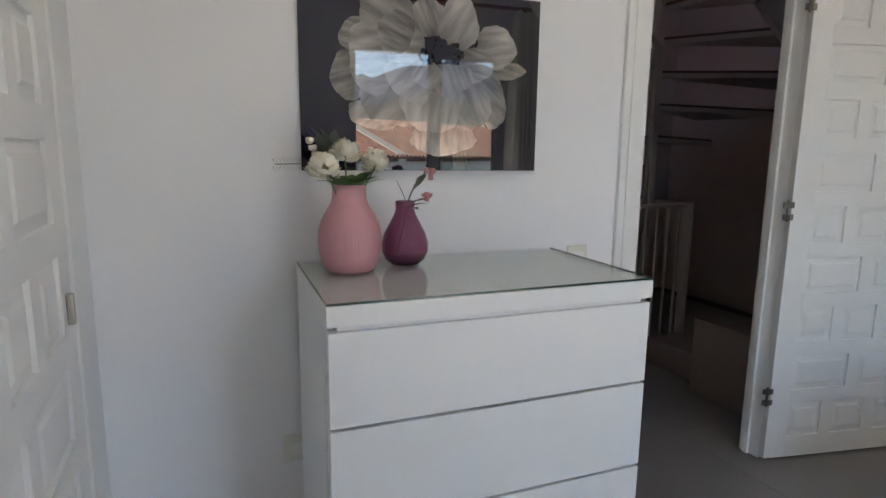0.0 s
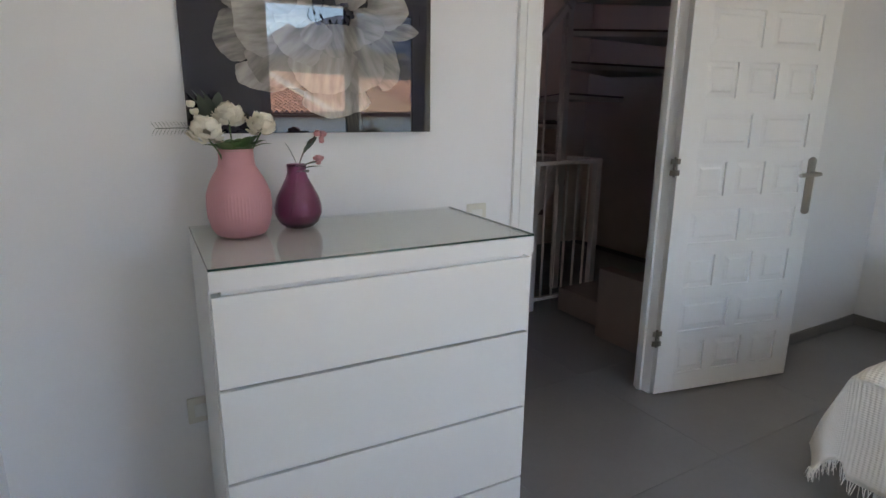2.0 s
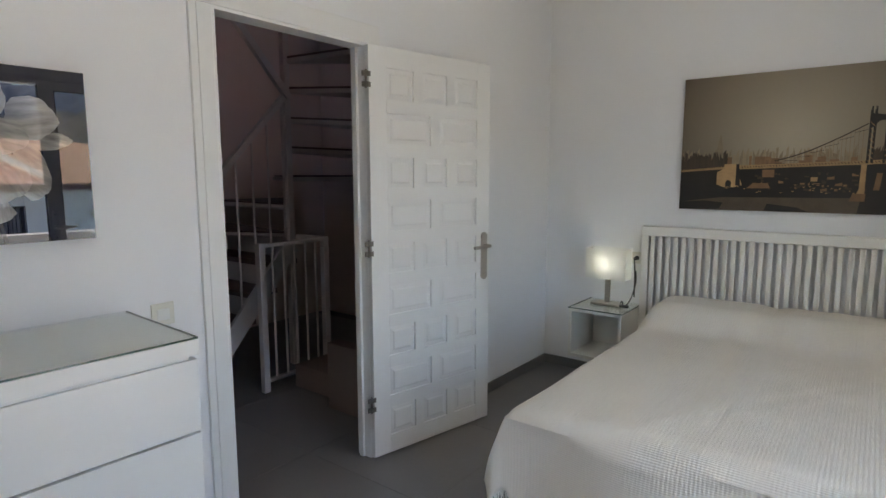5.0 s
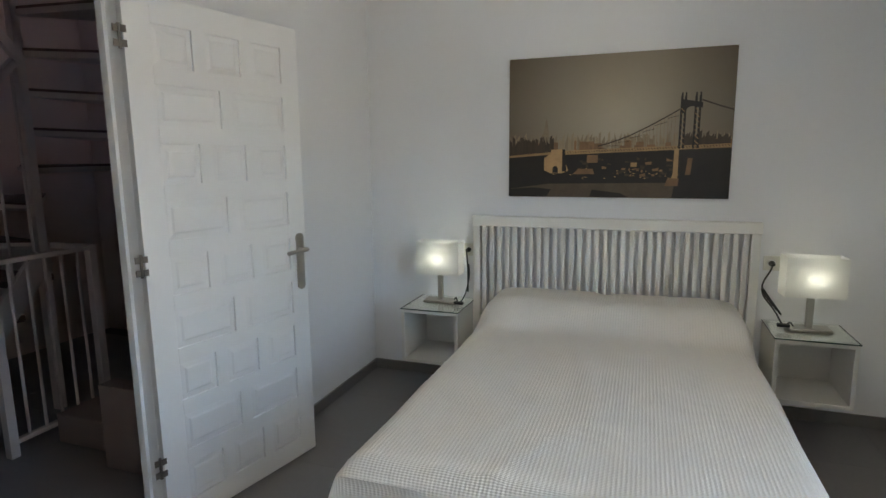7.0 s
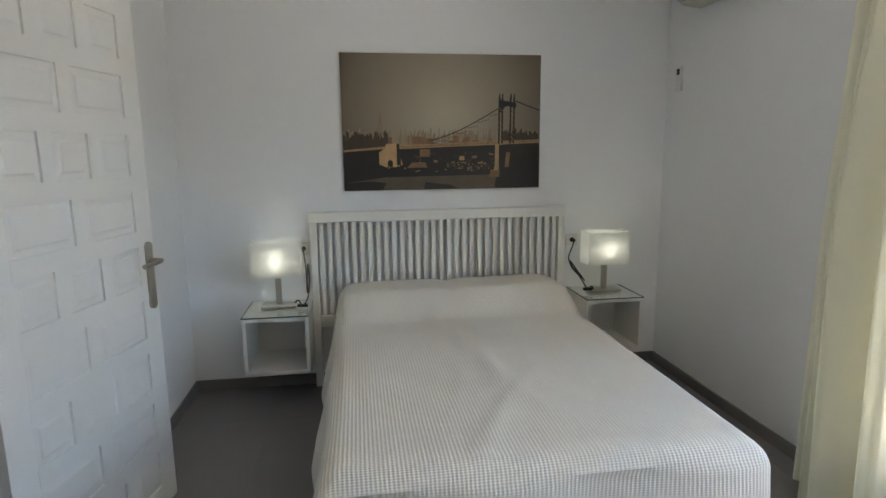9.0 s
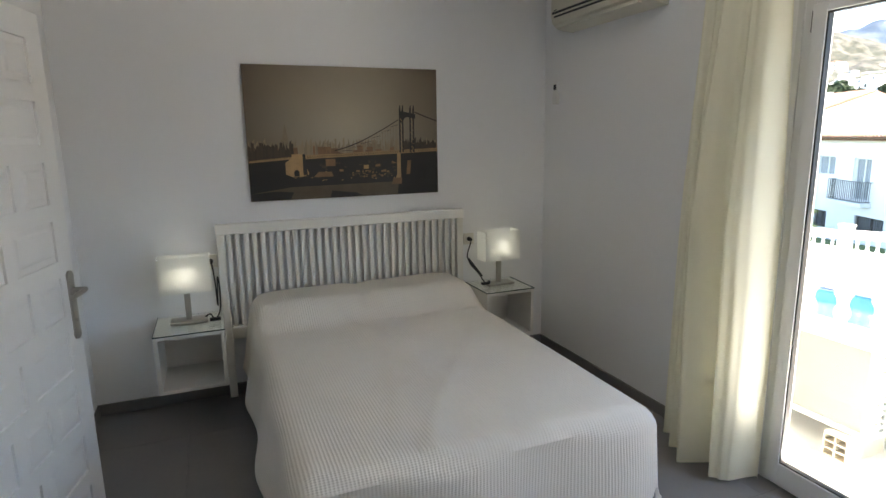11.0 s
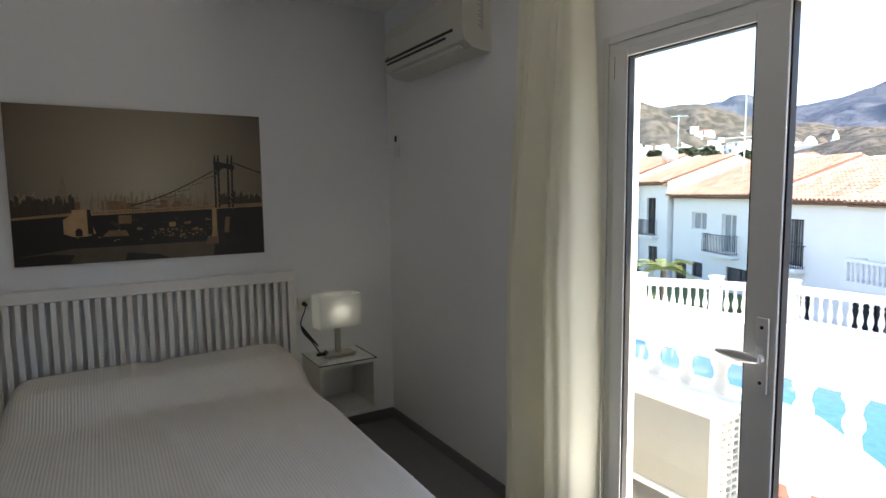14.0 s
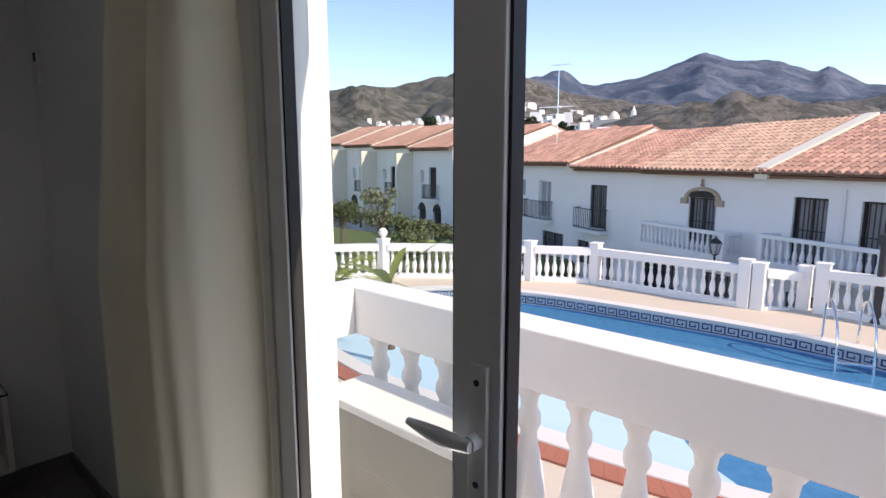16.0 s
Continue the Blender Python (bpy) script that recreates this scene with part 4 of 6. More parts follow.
nightstand(1.173, 1.533, 3.965, "white open wall-hung nightstand with a glass top")
nightstand(-0.843, -0.483, 3.998, "white open wall-hung nightstand with a glass top")


def bedside_lamp(x, y, turn):
    t = thing("table_lamp", "lit table lamp with a white box shade on the nightstand", "lamp", pose(x, y, 0.5595, 0, 0, turn), "lamps beside the bed")
    part("base", box(B(), -0.05, -0.1, 0, 0.05, 0.1, 0.016, 0.003), STEEL, t, "brushed steel base")
    part("stem", box(B(), -0.011, -0.016, 0.016, 0.011, 0.016, 0.2, 0.002), STEEL, t, "brushed steel stem")
    s = B()
    z0, z1, hx_, hy_, th = 0.183, 0.388, 0.062, 0.138, 0.002
    box(s, -hx_, -hy_, z0, -hx_ + th, hy_, z1)
    box(s, hx_ - th, -hy_, z0, hx_, hy_, z1)
    box(s, -hx_ + th, -hy_, z0, hx_ - th, -hy_ + th, z1)
    box(s, -hx_ + th, hy_ - th, z0, hx_ - th, hy_, z1)
    part("shade", s, SHADE, t, "white fabric box shade")
    part("holder", cyl(B(), (0, 0, 0.2), (0, 0, 0.25), 0.015), WHITEPL, t)
    part("bulb", lathe(B(), [(0.0, 0.25), (0.012, 0.252), (0.022, 0.275), (0.024, 0.29), (0.018, 0.31), (0.0, 0.318)], 14), BULB, t, "glowing bulb", smooth=True)


bedside_lamp(4.185, 1.355, 0)
bedside_lamp(4.185, -0.665, 4)


def cord(pts, name="lamp_cord"):
    t = thing(name, "black lamp cord plugged in beside the headboard", "cable")
    part("wire", tube(B(), curve_pts(pts, 60), 0.0045), BLACK, t)
    p = pts[-1]
    part("plug", cyl(B(), (XB - 0.012, p[1], p[2]), (XB - 0.05, p[1], p[2]), 0.016, 0.011, 12), BLACK, t)
    k = pts[2]
    part("switch", box(B(), k[0] - 0.012, k[1] - 0.03, k[2] - 0.008, k[0] + 0.012, k[1] + 0.03, k[2] + 0.010, 0.004), BLACK, t)


cord([(4.20, 1.27, 0.572), (4.15, 1.24, 0.60), (4.12, 1.215, 0.575), (4.15, 1.185, 0.62), (4.22, 1.178, 0.72), (4.23, 1.184, 0.80), (4.24, 1.192, 0.70), (4.255, 1.196, 0.62), (4.265, 1.20, 0.76), (4.27, 1.208, 0.86), (XB - 0.05, 1.215, 0.875)])
cord([(4.185, -0.60, 0.572), (4.16, -0.575, 0.60), (4.15, -0.545, 0.585), (4.17, -0.50, 0.66), (4.20, -0.455, 0.72), (4.22, -0.448, 0.76), (4.20, -0.49, 0.70), (4.19, -0.54, 0.63), (4.21, -0.47, 0.715), (4.25, -0.452, 0.77), (4.285, -0.49, 0.84), (XB - 0.05, -0.505, 0.875)])

# ---- air conditioner ----
ac = thing("air_conditioner", "cream wall-mounted air conditioner", "air conditioner", pose(3.165, YB, 2.255))
prof = [(0.0, 0.0), (0.11, 0.012), (0.155, 0.045), (0.165, 0.09), (0.165, 0.22), (0.145, 0.285), (0.10, 0.305), (0.0, 0.305)]
ACM = material("cream_ac_plastic", (0.66, 0.64, 0.56), 0.4, vary=0.02)
bm = B()
sheet(bm, prof, "x", 0.0, 0.865)
part("body", bm, ACM, ac)
bm = B()
box(bm, 0.09, 0.1648, 0.098, 0.85, 0.168, 0.112)
box(bm, 0.16, 0.160, 0.076, 0.83, 0.1672, 0.087)
part("louvre_slot", bm, BLACK, ac, "black air slots")
part("flap", box(B(), 0.06, 0.12, 0.012, 0.82, 0.150, 0.03, 0.002), ACM, ac)
bm = B()
for i in range(16):
    box(bm, -0.0012, 0.045, 0.10 + i * 0.0095, 0.0, 0.058 + 0.022 * ((i * 7) % 5) / 4, 0.104 + i * 0.0095)
part("printed_label", bm, material("grey_print", (0.35, 0.34, 0.31), 0.6), ac, "grey rating label")
bm = B()
box(bm, 0.80, 0.1651, 0.118, 0.84, 0.1658, 0.123)
part("badge", bm, BLACK, ac)

rc = thing("remote_control", "white remote control in a wall holder", "remote control", pose(4.192, YB, 1.805))
part("holder", box(B(), -0.028, 0, 0, 0.028, 0.022, 0.075, 0.003), WHITEPL, rc)
part("body", box(B(), -0.023, 0.004, 0.02, 0.023, 0.020, 0.145, 0.004), WHITEPL, rc)
part("screen", box(B(), -0.016, 0.0195, 0.098, 0.016, 0.0215, 0.134), BLACK, rc, "dark display")

# ---- curtain ----
rod = thing("curtain_rod", "red-brown wooden curtain rod with rings", "curtain rod")
RY, RZ = YB + 0.11, 2.462
part("pole", cyl(B(), (0.78, RY, RZ), (2.80, RY, RZ), 0.015, seg=16), RODWOOD, rod, smooth=True)
for x, s in ((2.80, 1), (0.78, -1)):
    bm = B()
    lathe(bm, [(0.015, 0.0), (0.021, 0.004), (0.021, 0.012), (0.014, 0.018), (0.02, 0.03), (0.021, 0.038), (0.015, 0.048), (0.0, 0.052)], 16)
    part("finial", bm, RODWOOD, rod, smooth=True, m=pose(x, RY, RZ, 0, 90 * s, 0))
rm = mesh_of("ring", lathe(B(), [(0.019, -0.006), (0.025, -0.006), (0.027, 0.0), (0.025, 0.006), (0.019, 0.006), (0.019, -0.006)], 18), RODWOOD, True)
for i in range(8):
    again("ring", rm, rod, pose(2.47 + 0.044 * i, RY, RZ - 0.003, 0, 90, 4 * (i % 3)))
for x in (0.95, 2.66):
    part("bracket", tube(B(), [(x, YB, RZ - 0.03), (x, YB + 0.05, RZ - 0.03), (x, RY, RZ - 0.018)], 0.008, 8), RODWOOD, rod)


def eased(u, knots, soft_ends):
    """Value at u between the knots, eased from knot to knot."""
    for (u0, v0), (u1, v1) in zip(knots, knots[1:]):
        if u <= u1:
            w = (u - u0) / (u1 - u0)
            return v0 + (v1 - v0) * ((0.5 - 0.5 * math.cos(math.pi * w)) if soft_ends else w)
    return knots[-1][1]


cu = thing("curtain", "cream pleated curtain gathered beside the balcony door", "curtain")
bm = B()
nx_, nz_ = 150, 46
rows = []
for k in range(nz_ + 1):
    f = k / nz_
    z = 0.018 + (2.44 - 0.018) * (1 - f)
    xa, xb = 2.795 + 0.065 * f, 2.415 - 0.070 * f ** 0.7
    row = []
    for i in range(nx_ + 1):
        u = i / nx_
        ph = 2 * math.pi * (6.0 * u + 0.35 * math.sin(5 * u + 1.7 * f) * f)
        amp = 0.014 + 0.020 * min(1, f * 2.2) * (0.75 + 0.25 * math.sin(7 * u))
        g = eased(u, ((0, 0), (0.40, 0.50), (0.52, 0.62), (0.72, 0.74), (0.78, 0.80), (0.90, 0.92), (1, 1)), False)
        x = xa + (xb - xa) * g + 0.008 * math.sin(ph * 0.5 + 2 * f)
        amp *= 1 - 0.55 * u
        y = RY - 0.012 + amp * math.sin(ph) + 0.35 * amp * math.sin(2.3 * ph + 1.0) * (0.3 + 0.7 * f) + eased(u, ((0, 0.03), (0.40, 0.17), (0.58, 0.02), (0.80, 0.15), (1, -0.045)), True) * min(1, 0.35 + f * 1.3)
        row.append(bm.verts.new((x, y, z + 0.012 * math.sin(ph) * (1 - f) ** 6)))
    rows.append(row)
for p, q in zip(rows, rows[1:]):
    for i in range(nx_):
        bm.faces.new((p[i], p[i + 1], q[i + 1], q[i]))
part("cloth", bm, CURTAIN, cu, smooth=True)

# ---- ceiling lamp ----
pl = thing("pendant_lamp", "white globe pendant of overlapping curved petals", "lamp", pose(2.10, 0.357, 2.225))
part("ceiling_rose", lathe(B(), [(0.0, 0.495), (0.05, 0.50), (0.05, 0.535)], 20), WHITEPL, pl, smooth=True)
part("cord", cyl(B(), (0, 0, 0.12), (0, 0, 0.50), 0.004, seg=8), WHITEPL, pl)
part("holder", cyl(B(), (0, 0, 0.02), (0, 0, 0.12), 0.022, seg=14), WHITEPL, pl)
for ring_, (n, r0, tw) in enumerate(((6, 0.20, 0.0), (6, 0.165, 0.5))):
    for k in range(n):
        a0 = 2 * math.pi * (k + tw) / n
        bm = B()
        grid = []
        for i in range(13):
            el = -1.5 + 2.87 * i / 12
            half = 0.60 * math.sin(math.pi * (0.10 + 0.80 * i / 12)) ** 0.6
            row = []
            for j in range(7):
                s = -1 + j / 3
                rr = r0 * (1.0 + 0.03 * (1 - s * s) - 0.05 * max(0, s))
                aa = a0 + half * s
                row.append(bm.verts.new((rr * math.cos(el) * math.cos(aa), rr * math.cos(el) * math.sin(aa), rr * math.sin(el))))
            grid.append(row)
        for p, q in zip(grid, grid[1:]):
            for j in range(6):
                bm.faces.new((p[j], p[j + 1], q[j + 1], q[j]))
        pt = part("petal", bm, PETALLAMP, pl, smooth=True)
        so = pt.modifiers.new("thick", "SOLIDIFY")
        so.thickness = 0.002

# ---- stair hall ----
ZH = 3.9
structure("wall_hall", pierced(B(), 0.9, 4.5, 0, ZH, [(DX0, DX1, 0, DZ), (0.9, 4.5, 0, ZC)], YD + 0.07, 0.1), HALLW, "plain wall above the bedroom doorway", "wall")
structure("wall_hall_left", box(B(), 0.8, YD + 0.07, -0.1, 0.9, 4.7, ZH), HALLW, "plain wall of the stair hall", "wall")
structure("wall_hall_back", box(B(), 0.9, 4.6, -0.1, 4.5, 4.7, ZH), HALLW, "plain wall behind the stairs", "wall")
structure("wall_hall_right", box(B(), 4.5, YD + 0.07, -0.1, 4.6, 4.7, ZH), HALLW, "plain wall of the stair hall", "wall")
# opening is added and unseen: it lets sky light down into the dark hall
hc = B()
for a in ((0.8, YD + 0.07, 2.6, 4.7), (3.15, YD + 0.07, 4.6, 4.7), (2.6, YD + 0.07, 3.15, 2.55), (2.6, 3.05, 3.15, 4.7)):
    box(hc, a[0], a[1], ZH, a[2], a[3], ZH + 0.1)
structure("ceiling_hall", hc, HALLW, "ceiling above the stairs with an added opening for sky light", "ceiling")
structure("wall_hall_low", box(B(), 2.735, YD + 0.14, 0, 2.83, 2.56, 0.42, 0.004), HALLB, "low brown wall at the head of the stairwell", "wall")

st = thing("staircase", "winding stairs with brown treads and pale rails", "stairs")
PX, PY = 3.15, 3.42
for k in range(4):
    x = 2.40 + 0.19 * k
    part("tread", box(B(), x, PY + 0.02, 0.17 + 0.2 * k, x + 0.25, PY + 0.95, 0.21 + 0.2 * k, 0.004), TREADM, st)
    part("riser", box(B(), x + 0.24, PY + 0.03, 0.21 + 0.2 * k, x + 0.252, PY + 0.94, 0.37 + 0.2 * k), RAILW, st)
for k in range(9):
    a0, a1 = radians(112 - 27 * k), radians(112 - 27 * (k + 1) - 6)
    z = 0.97 + 0.212 * k
    def rad(a):
        return min(1.3, 1.12 / max(0.2, abs(math.sin(a))) if math.sin(a) > 0 else 1.3)
    pts = [(PX + 0.03 * math.cos(a0), PY + 0.03 * math.sin(a0)), (PX + rad(a0) * math.cos(a0), PY + rad(a0) * math.sin(a0)), (PX + rad((a0 + a1) / 2) * math.cos((a0 + a1) / 2), PY + rad((a0 + a1) / 2) * math.sin((a0 + a1) / 2)), (PX + rad(a1) * math.cos(a1), PY + rad(a1) * math.sin(a1)), (PX + 0.03 * math.cos(a1), PY + 0.03 * math.sin(a1))]
    part("tread", sheet(B(), pts, "z", z, 0.032), RAILW, st, "pale painted tread")
    part("tread_top", sheet(B(), pts, "z", z + 0.033, 0.014), TREADM, st, "dark brown tread top")
    r1 = rad(a0)
    bm = B()
    cyl(bm, (PX, PY, z + 0.018), (PX + r1 * math.cos(a0), PY + r1 * math.sin(a0), z + 0.018), 0.02, seg=6)
    part("nosing", bm, RAILW, st)
part("newel", box(B(), PX - 0.025, PY - 0.025, 0.0, PX + 0.025, PY + 0.025, 3.2, 0.003), RAILW, st)


def slope(bm, p, q, w, h_):
    p, q = Vector(p), Vector(q)
    d = (q - p)
    n_ = Vector((-d.z, 0, d.x)).normalized() * h_ / 2
    vs = [bm.verts.new(c + s * n_ + Vector((0, t, 0))) for c in (p, q) for s in (-1, 1) for t in (-w / 2, w / 2)]
    for f_ in ((0, 1, 3, 2), (4, 6, 7, 5), (0, 4, 5, 1), (2, 3, 7, 6), (0, 2, 6, 4), (1, 5, 7, 3)):
        bm.faces.new([vs[i] for i in f_])
    return bm


part("stringer", slope(B(), (2.36, PY - 0.01, 0.02), (PX, PY - 0.01, 0.92), 0.03, 0.13), RAILW, st)
part("handrail", slope(B(), (2.36, PY - 0.01, 1.20), (PX, PY - 0.01, 2.03), 0.04, 0.04), RAILW, st)
for k in range(6):
    x = 2.45 + 0.13 * k
    z = 0.02 + (x - 2.36) * 1.139
    part("baluster", cyl(B(), (x, PY - 0.01, z), (x, PY - 0.01, z + 1.13), 0.008, seg=8), RAILW, st)
part("handrail", slope(B(), (PX, PY - 0.03, 2.0), (2.55, PY - 0.03, 2.68), 0.04, 0.05), RAILW, st)
part("upper_stringer", slope(B(), (3.35, PY - 0.6, 2.25), (4.2, PY - 0.6, 1.62), 0.04, 0.18), RAILW, st)
gt = thing("stair_guard", "pale metal guard rail around the stairwell", "railing")
G0, G1 = (2.655, 3.09), (3.20, 3.10)
for x, y in (G0, G1):
    part("post", box(B(), x - 0.022, y - 0.022, 0, x + 0.022, y + 0.022, 1.0, 0.002), RAILW, gt)
for z in (0.075, 0.985):
    part("rail", box(B(), G0[0] + 0.022, G0[1] - 0.015, z - 0.012, G1[0] - 0.022, G1[1] + 0.005, z + 0.012, 0.002), RAILW, gt)
for k in range(5):
    x = G0[0] + (G1[0] - G0[0]) * (k + 1) / 6
    part("baluster", cyl(B(), (x, G0[1], 0.08), (x, G0[1], 0.98), 0.008, seg=8), RAILW, gt)
part("rail", box(B(), G1[0] - 0.02, G1[1] + 0.022, 0.97, G1[0] + 0.02, PY - 0.03, 1.0, 0.002), RAILW, gt)
structure("stair_plinth", box(B(), 2.84, 2.62, 0, 4.4, 3.02, 0.16, 0.01), HALLB, "low brown plinth beside the stairs", "plinth")

# ---- outside: materials ----
RENDERW = material("white_render", (0.80, 0.79, 0.77), 0.85, vary=0.04, scale=1.2, bump=0.25, grain=60)
CREAM = material("cream_render", (0.74, 0.68, 0.56), 0.85, vary=0.05, scale=1.2)
PAINTW = material("white_balustrade_paint", (0.82, 0.81, 0.79), 0.6, vary=0.03, scale=4, bump=0.15, grain=50)
TILE = material("clay_roof_tile", (0.46, 0.26, 0.195), 0.85, vary=0.18, scale=1.5, grain=20, island=0.6)
TILEC = material("pale_clay_roof_tile", (0.50, 0.33, 0.24), 0.85, vary=0.15, scale=1.5, grain=20, island=0.4)
EAVE = material("brown_eave", (0.20, 0.105, 0.07), 0.8, vary=0.1)
DECKM = material("cream_pool_paving", (0.62, 0.53, 0.42), 0.85, vary=0.08, scale=0.8, bump=0.2, grain=25)
COPING = material("white_coping_stone", (0.70, 0.67, 0.61), 0.7, vary=0.06, scale=2)
TERRA = material("terracotta_coping", (0.42, 0.15, 0.09), 0.7, vary=0.12, scale=5)
POOLM = material("pool_mosaic", (0.08, 0.34, 0.62), 0.4, vary=0.12, scale=2, bump=0.1, grain=40)
BAND = material("white_mosaic", (0.55, 0.62, 0.66), 0.4, vary=0.08)
KEYM = material("navy_mosaic", (0.02, 0.035, 0.12), 0.4, vary=0.1)
GRASS = material("lawn", (0.10, 0.14, 0.045), 0.95, vary=0.25, scale=1.0, bump=0.6, grain=12, depth=0.05)
EARTH = material("dry_ground", (0.30, 0.25, 0.19), 0.95, vary=0.2, scale=0.05, bump=0.2, grain=1)
ROADM = material("street_paving", (0.40, 0.37, 0.33), 0.9, vary=0.1, scale=0.5)
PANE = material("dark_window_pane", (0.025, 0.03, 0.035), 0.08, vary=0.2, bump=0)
# paler panes: sky reflections and curtains behind, put into the base colour
PANEW = material("reflecting_curtained_pane", (0.30, 0.33, 0.36), 0.08, vary=0.15, scale=4, bump=0)
PANEG = material("grey_reflecting_pane", (0.24, 0.25, 0.27), 0.08, vary=0.35, scale=2.5, bump=0)
WFRAME = material("white_window_frame", (0.70, 0.70, 0.68), 0.5)
DARKBROWN = material("brown_frame_and_dark_room", (0.04, 0.025, 0.02), 0.5)
STONE = material("sand_stone", (0.42, 0.33, 0.24), 0.85, vary=0.12, scale=4)
BUSH = material("garden_foliage", (0.085, 0.11, 0.04), 0.7, vary=0.2, scale=3, island=0.6)
BUSHG = material("grey_garden_foliage", (0.16, 0.17, 0.09), 0.7, vary=0.2, scale=3, island=0.6)
PALMM = material("palm_frond", (0.20, 0.24, 0.06), 0.6, vary=0.2, scale=3, island=0.5)
PINE = material("dark_pine", (0.025, 0.045, 0.02), 0.8, vary=0.2, scale=1, island=0.5)
BARK = material("bark", (0.13, 0.10, 0.075), 0.9, vary=0.2, scale=8)
CHROME = material("chrome", (0.75, 0.75, 0.75), 0.12, metal=1.0, vary=0.02, bump=0)
LAMPIRON = material("dark_lamp_iron", (0.03, 0.03, 0.032), 0.5)
LANTERNG = material("milky_lantern_glass", (0.55, 0.55, 0.52), 0.15, vary=0.05, scale=6, bump=0)
COIL = material("grey_coil_fins", (0.36, 0.35, 0.31), 0.5, metal=0.3, vary=0.1, scale=10, grain=180)
BRICKM = material("hollow_brick", (0.60, 0.52, 0.42), 0.9, vary=0.08, scale=10)
WATER, wn_, wl_, wp_ = nodes_of("pool_water")
wp_.inputs["Base Color"].default_value = (0.10, 0.42, 0.72, 1)
wp_.inputs["Roughness"].default_value = 0.05
wnz, wbp = wn_.new("ShaderNodeTexNoise"), wn_.new("ShaderNodeBump")
wnz.inputs["Scale"].default_value = 3.0
wbp.inputs["Strength"].default_value, wbp.inputs["Distance"].default_value = 0.15, 0.03
wl_.new(wnz.outputs["Fac"], wbp.inputs["Height"])
wl_.new(wbp.outputs[0], wp_.inputs["Normal"])
wvo, wrm, wtc = wn_.new("ShaderNodeTexNoise"), wn_.new("ShaderNodeValToRGB"), wn_.new("ShaderNodeTexCoord")
wvo.inputs["Scale"].default_value, wvo.inputs["Detail"].default_value = 7.0, 6
wl_.new(wtc.outputs["Object"], wvo.inputs["Vector"])
wl_.new(wtc.outputs["Object"], wnz.inputs["Vector"])
wrm.color_ramp.elements[0].color, wrm.color_ramp.elements[1].color = (0.02, 0.15, 0.31, 1), (0.06, 0.25, 0.42, 1)
wl_.new(wvo.outputs["Fac"], wrm.inputs[0])
wl_.new(wrm.outputs[0], wp_.inputs["Base Color"])


def rough_land(name, c0, c1, scale):
    """Scrubby slope: earth with darker bushes in patches."""
    m = material(name, c0, 0.95, vary=0.1, scale=scale, bump=0)
    n, link, p = m.node_tree.nodes, m.node_tree.links, m.node_tree.nodes["Principled BSDF"]
    co, a, r = n.new("ShaderNodeTexCoord"), n.new("ShaderNodeTexNoise"), n.new("ShaderNodeValToRGB")
    a.inputs["Scale"].default_value, a.inputs["Detail"].default_value, a.inputs["Roughness"].default_value = scale, 8, 0.7
    link.new(co.outputs["Object"], a.inputs["Vector"])
    link.new(a.outputs["Fac"], r.inputs[0])
    r.color_ramp.elements[0].position, r.color_ramp.elements[1].position = 0.45, 0.57
    r.color_ramp.elements[0].color, r.color_ramp.elements[1].color = (*c0, 1), (*c1, 1)
    link.new(r.outputs[0], p.inputs["Base Color"])
    bu = n.new("ShaderNodeBump")
    bu.inputs["Strength"].default_value, bu.inputs["Distance"].default_value = 1.0, 0.25 / scale
    link.new(a.outputs["Fac"], bu.inputs["Height"])
    link.new(bu.outputs[0], p.inputs["Normal"])
    return m


SCRUB = rough_land("scrub_hill", (0.058, 0.060, 0.046), (0.165, 0.148, 0.125), 0.13)
# blue of the distant air is put into the rock's base colour
HAZYROCK = rough_land("hazy_far_mountain", (0.055, 0.085, 0.13), (0.125, 0.15, 0.19), 0.006)

# ---- balcony ----
structure("balcony_floor", box(B(), 0.0, -2.12, -0.20, 3.32, YO - 0.001, -0.03), COPING, "pale tiled balcony floor", "balcony")
BAL_PROF = [(0.050, 0.0), (0.050, 0.045), (0.032, 0.06), (0.036, 0.085), (0.060, 0.17), (0.066, 0.24), (0.056, 0.32), (0.036, 0.42), (0.030, 0.47), (0.044, 0.50), (0.044, 0.53), (0.030, 0.56), (0.036, 0.60), (0.050, 0.62), (0.050, 0.66)]


def scaled(prof, k, h):
    top = prof[-1][1]
    return [(r * k, z / top * h) for r, z in prof]


bal = thing("balcony_parapet", "white balcony parapet with turned balusters", "balustrade")
part("top_beam", box(B(), 0.0, -2.10, 0.745, 3.29, -1.935, 0.95, 0.006), PAINTW, bal)
part("side_beam", box(B(), 3.125, -1.934, 0.745, 3.29, YO - 0.002, 0.95, 0.006), PAINTW, bal)
part("plinth", box(B(), 0.0, -2.10, -0.03, 3.29, -1.95, 0.09, 0.004), PAINTW, bal)
part("side_plinth", box(B(), 3.14, -1.949, -0.03, 3.29, YO - 0.002, 0.09, 0.004), PAINTW, bal)
bmesh_b = mesh_of("baluster", lathe(B(), scaled(BAL_PROF, 0.95, 0.657), 18), PAINTW, True)
for i in range(16):
    again("baluster", bmesh_b, bal, pose(0.12 + 0.196 * i, -2.018, 0.089))
for i in range(3):
    again("baluster", bmesh_b, bal, pose(3.208, -1.80 + 0.19 * i, 0.089))

